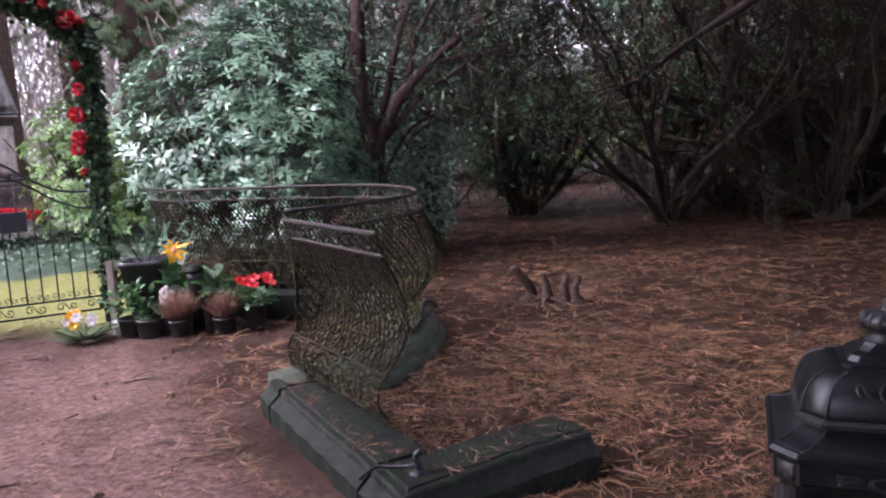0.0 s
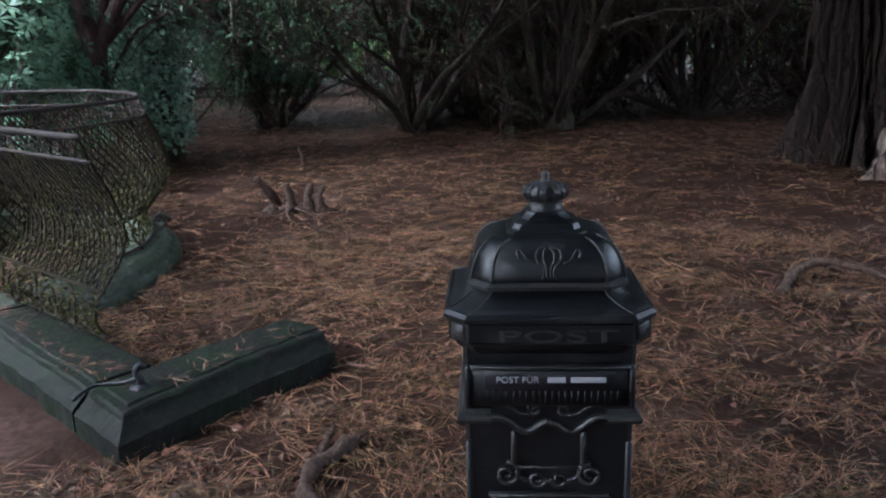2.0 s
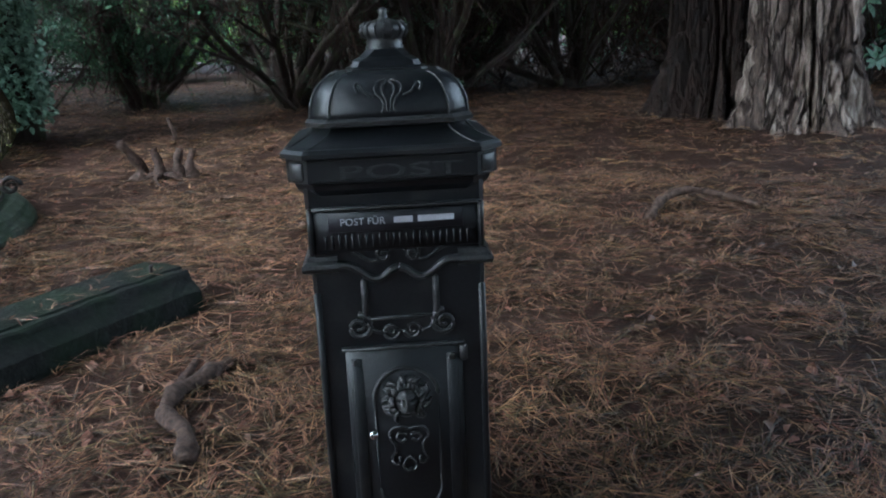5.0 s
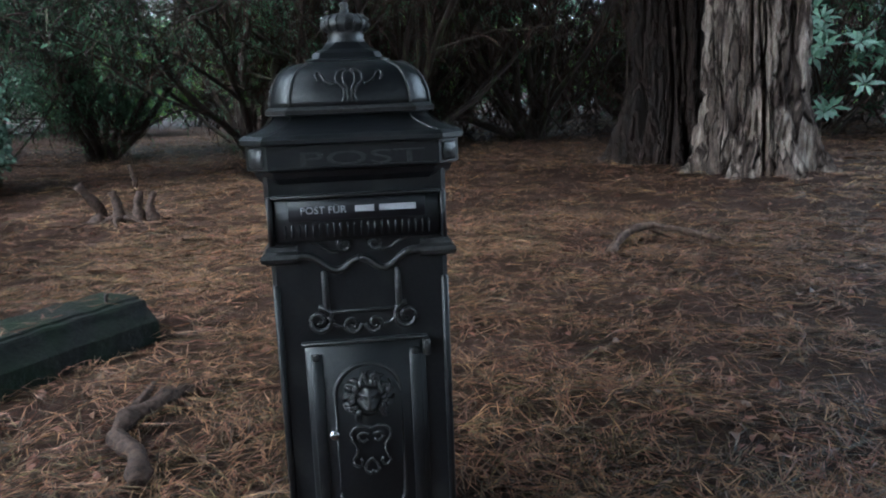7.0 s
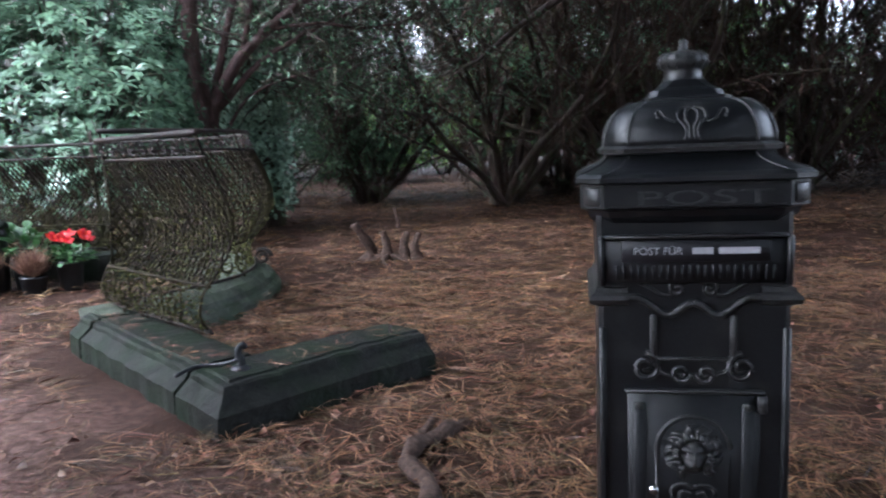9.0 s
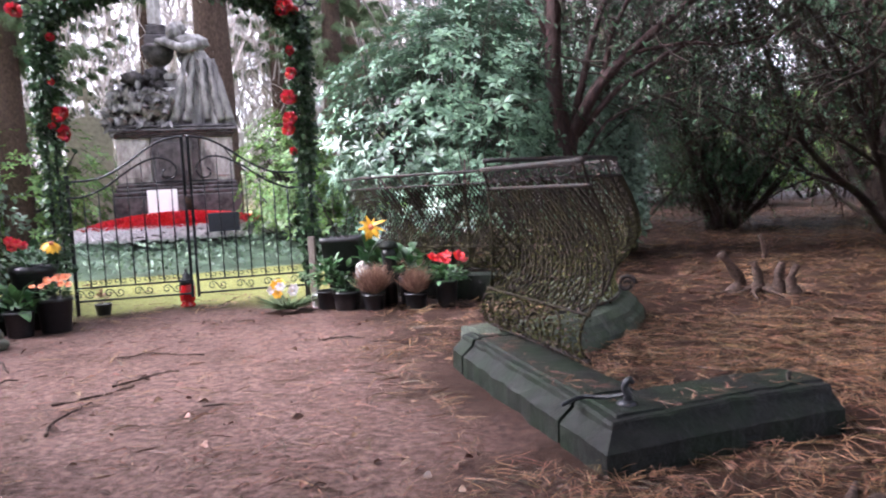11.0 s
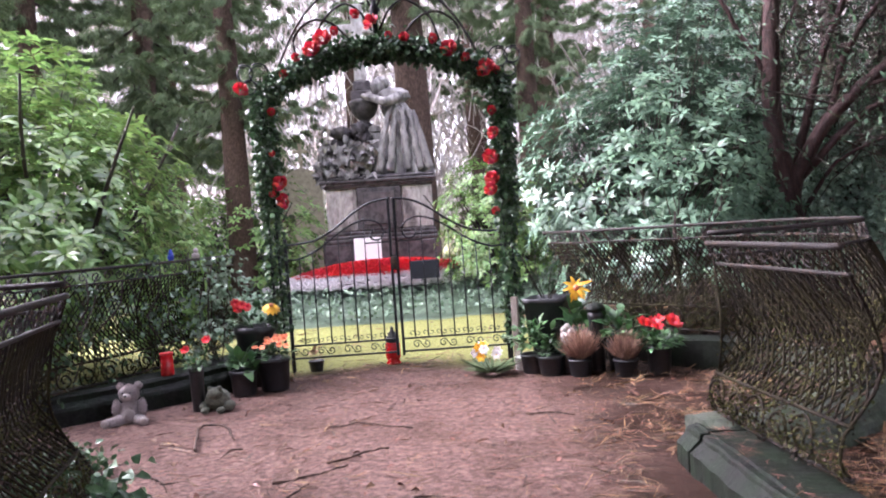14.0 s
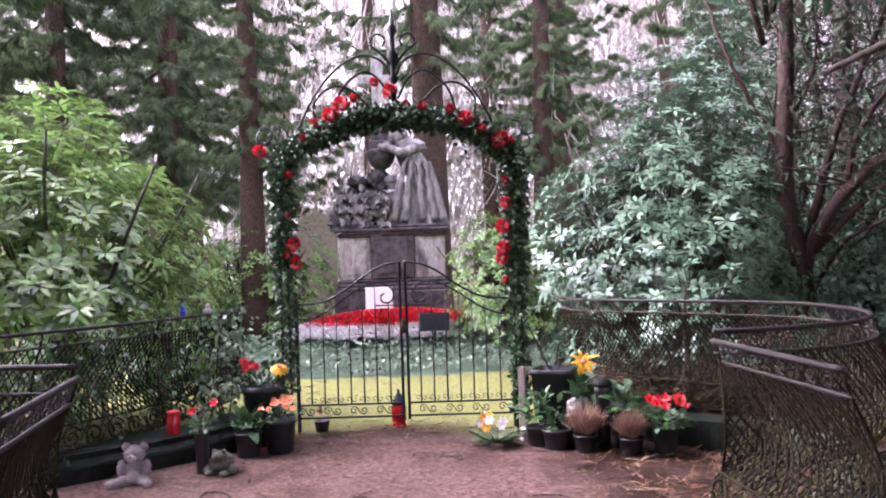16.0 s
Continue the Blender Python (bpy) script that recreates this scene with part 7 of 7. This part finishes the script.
blades(bear, pick, unit(out + 0.7 * rand_dirs(n) + [0, 0, -0.3]), 0.014, 0.006)
toy = thing("plush_bear", pose(-4.41, 3.50, 0, 0, 0, 32) @ Matrix.Diagonal((0.76, 0.72, 0.72, 1)), "wet grey plush bear sitting on the ground", "toy")
part("body", bear, M_PLUSH, toy)
part("muzzle", lumpy(Geo(), (0, -0.085, 0.255), (0.04, 0.035, 0.032), 2, 0.03, 12), M_PALEPLUSH, toy, "pale muzzle")
part("nose", lumpy(Geo(), (0, -0.118, 0.268), (0.014, 0.010, 0.010), 2, 0.02, 8), M_POT, toy, "black nose")
part("tummy", lumpy(Geo(), (0, -0.055, 0.09), (0.065, 0.045, 0.07), 3, 0.03, 12), M_PALEPLUSH, toy, "pale tummy")
for sx in (-1, 1):
    part("sole", lumpy(Geo(), (sx * 0.16, -0.185, 0.05), (0.034, 0.014, 0.036), 3, 0.03, 10), M_PALEPLUSH, toy, "pale sole")
    part("eye", lumpy(Geo(), (sx * 0.03, -0.088, 0.29), (0.008, 0.006, 0.008), 2, 0.0, 8), M_POT, toy)

# keepsakes on the left fence
fig = part("blue_figurine", lumpy(Geo(), (0, 0, 0.028), (0.030, 0.022, 0.030), 1, 0.08, 12).lathe([(0.018, 0.05), (0.020, 0.065), (0.012, 0.082), (0.004, 0.095)], 10), M_BLUE)
fig.matrix_world = pose(-5.11, 4.52, 1.005)
tagged(fig, "small blue glazed figurine on the fence rail", "figurine")
fig = part("pale_figurine", lumpy(lumpy(Geo(), (0, 0, 0.025), (0.04, 0.03, 0.028), 1, 0.08, 12), (0.005, 0, 0.068), (0.02, 0.02, 0.022), 2, 0.05, 10), M_PALEPLUSH)
fig.matrix_world = pose(-5.20, 4.86, 1.005)
tagged(fig, "small pale figurine on the fence rail", "figurine")

# ivy on the left fence and the leafy mound before it
climb = thing("climbing_ivy", pose(-4.85, 4.6, 0.0), "light green ivy climbing the iron fence", "ivy")
geo = Geo()
c = np.stack([rng.uniform(-0.18, 0.30, 62), rng.uniform(-0.22, 0.20, 62), rng.uniform(0.15, 1.0, 62)], 1)
ivy_leaf_set(geo, c, 0.09, 6, 0.055)
tagged(part("leaf_mass", geo, M_COVER, climb), kind="stuff")
for k in range(5):
    part("vine", Geo().tube(curve_through([(rng.uniform(-0.1, 0.2), rng.uniform(-0.1, 0.1), 0), (rng.uniform(-0.1, 0.2), rng.uniform(-0.1, 0.1), 0.5), (rng.uniform(-0.1, 0.2), rng.uniform(-0.1, 0.1), 0.98)], 12), 0.006, 5), M_WOOD, climb)
for x, y in ((-4.93, 3.45), (-5.02, 4.05), (-5.22, 4.95)):
    climb = thing("climbing_ivy", pose(x, y, 0.0), "sparse ivy and dry vines in the iron fence", "ivy")
    geo = Geo()
    c = np.stack([rng.uniform(-0.12, 0.12, 46), rng.uniform(-0.34, 0.34, 46), rng.uniform(0.2, 1.0, 46)], 1)
    ivy_leaf_set(geo, c, 0.08, 5, 0.05)
    tagged(part("leaf_mass", geo, M_IVY, climb), kind="stuff")
    for k in range(6):
        p = np.cumsum(np.r_[[[rng.uniform(-0.1, 0.1), rng.uniform(-0.3, 0.3), 0]], rng.normal(size=(5, 3)) * [0.05, 0.13, 0.03] + [0, 0, 0.19]], 0)
        part("vine", Geo().tube(curve_through(p, 16), 0.006, 5), M_WOOD, climb)
mass = thing("ivy_bush", pose(-2.92, 1.90, 0.0), "low dark ivy bush at the foot of the fence", "bush")
geo = Geo()
c = rng.normal(size=(620, 3)) * [0.15, 0.13, 0.07] + [0, 0, 0.10]
c[:, 2] = abs(c[:, 2])
ivy_leaf_set(geo, c, 0.09, 7, 0.06)
part("leaf_mass", geo, M_IVY, mass)
for k in range(6):
    a = rng.uniform(0, 6.28)
    part("vine", Geo().tube(curve_through([(0, 0, 0), (0.2 * math.cos(a), 0.15 * math.sin(a), 0.10), (0.30 * math.cos(a), 0.25 * math.sin(a), 0.10)], 10), 0.006, 5), M_WOOD, mass)

mass = thing("ivy_bush", pose(-3.72, 2.52, 0.0), "low grey-green ivy spilling onto the path", "bush")
geo = Geo()
c = rng.normal(size=(110, 3)) * [0.12, 0.09, 0.04] + [0, 0, 0.05]
c[:, 2] = abs(c[:, 2])
ivy_leaf_set(geo, c, 0.08, 6, 0.045)
part("leaf_mass", geo, M_IVY, mass)

# far wood: bare twigs between the trunks, their pale colour standing in for haze
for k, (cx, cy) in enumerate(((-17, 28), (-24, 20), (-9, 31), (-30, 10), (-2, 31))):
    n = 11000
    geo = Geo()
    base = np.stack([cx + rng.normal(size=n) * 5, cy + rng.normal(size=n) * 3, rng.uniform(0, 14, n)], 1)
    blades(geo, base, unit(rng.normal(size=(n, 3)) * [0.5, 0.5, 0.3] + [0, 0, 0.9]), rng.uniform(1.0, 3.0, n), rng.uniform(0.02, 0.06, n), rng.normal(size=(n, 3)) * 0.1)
    tagged(part("far_wood", geo, M_FARWOOD), "far bare wood, haze put into its pale colour", "woods", kind="stuff")
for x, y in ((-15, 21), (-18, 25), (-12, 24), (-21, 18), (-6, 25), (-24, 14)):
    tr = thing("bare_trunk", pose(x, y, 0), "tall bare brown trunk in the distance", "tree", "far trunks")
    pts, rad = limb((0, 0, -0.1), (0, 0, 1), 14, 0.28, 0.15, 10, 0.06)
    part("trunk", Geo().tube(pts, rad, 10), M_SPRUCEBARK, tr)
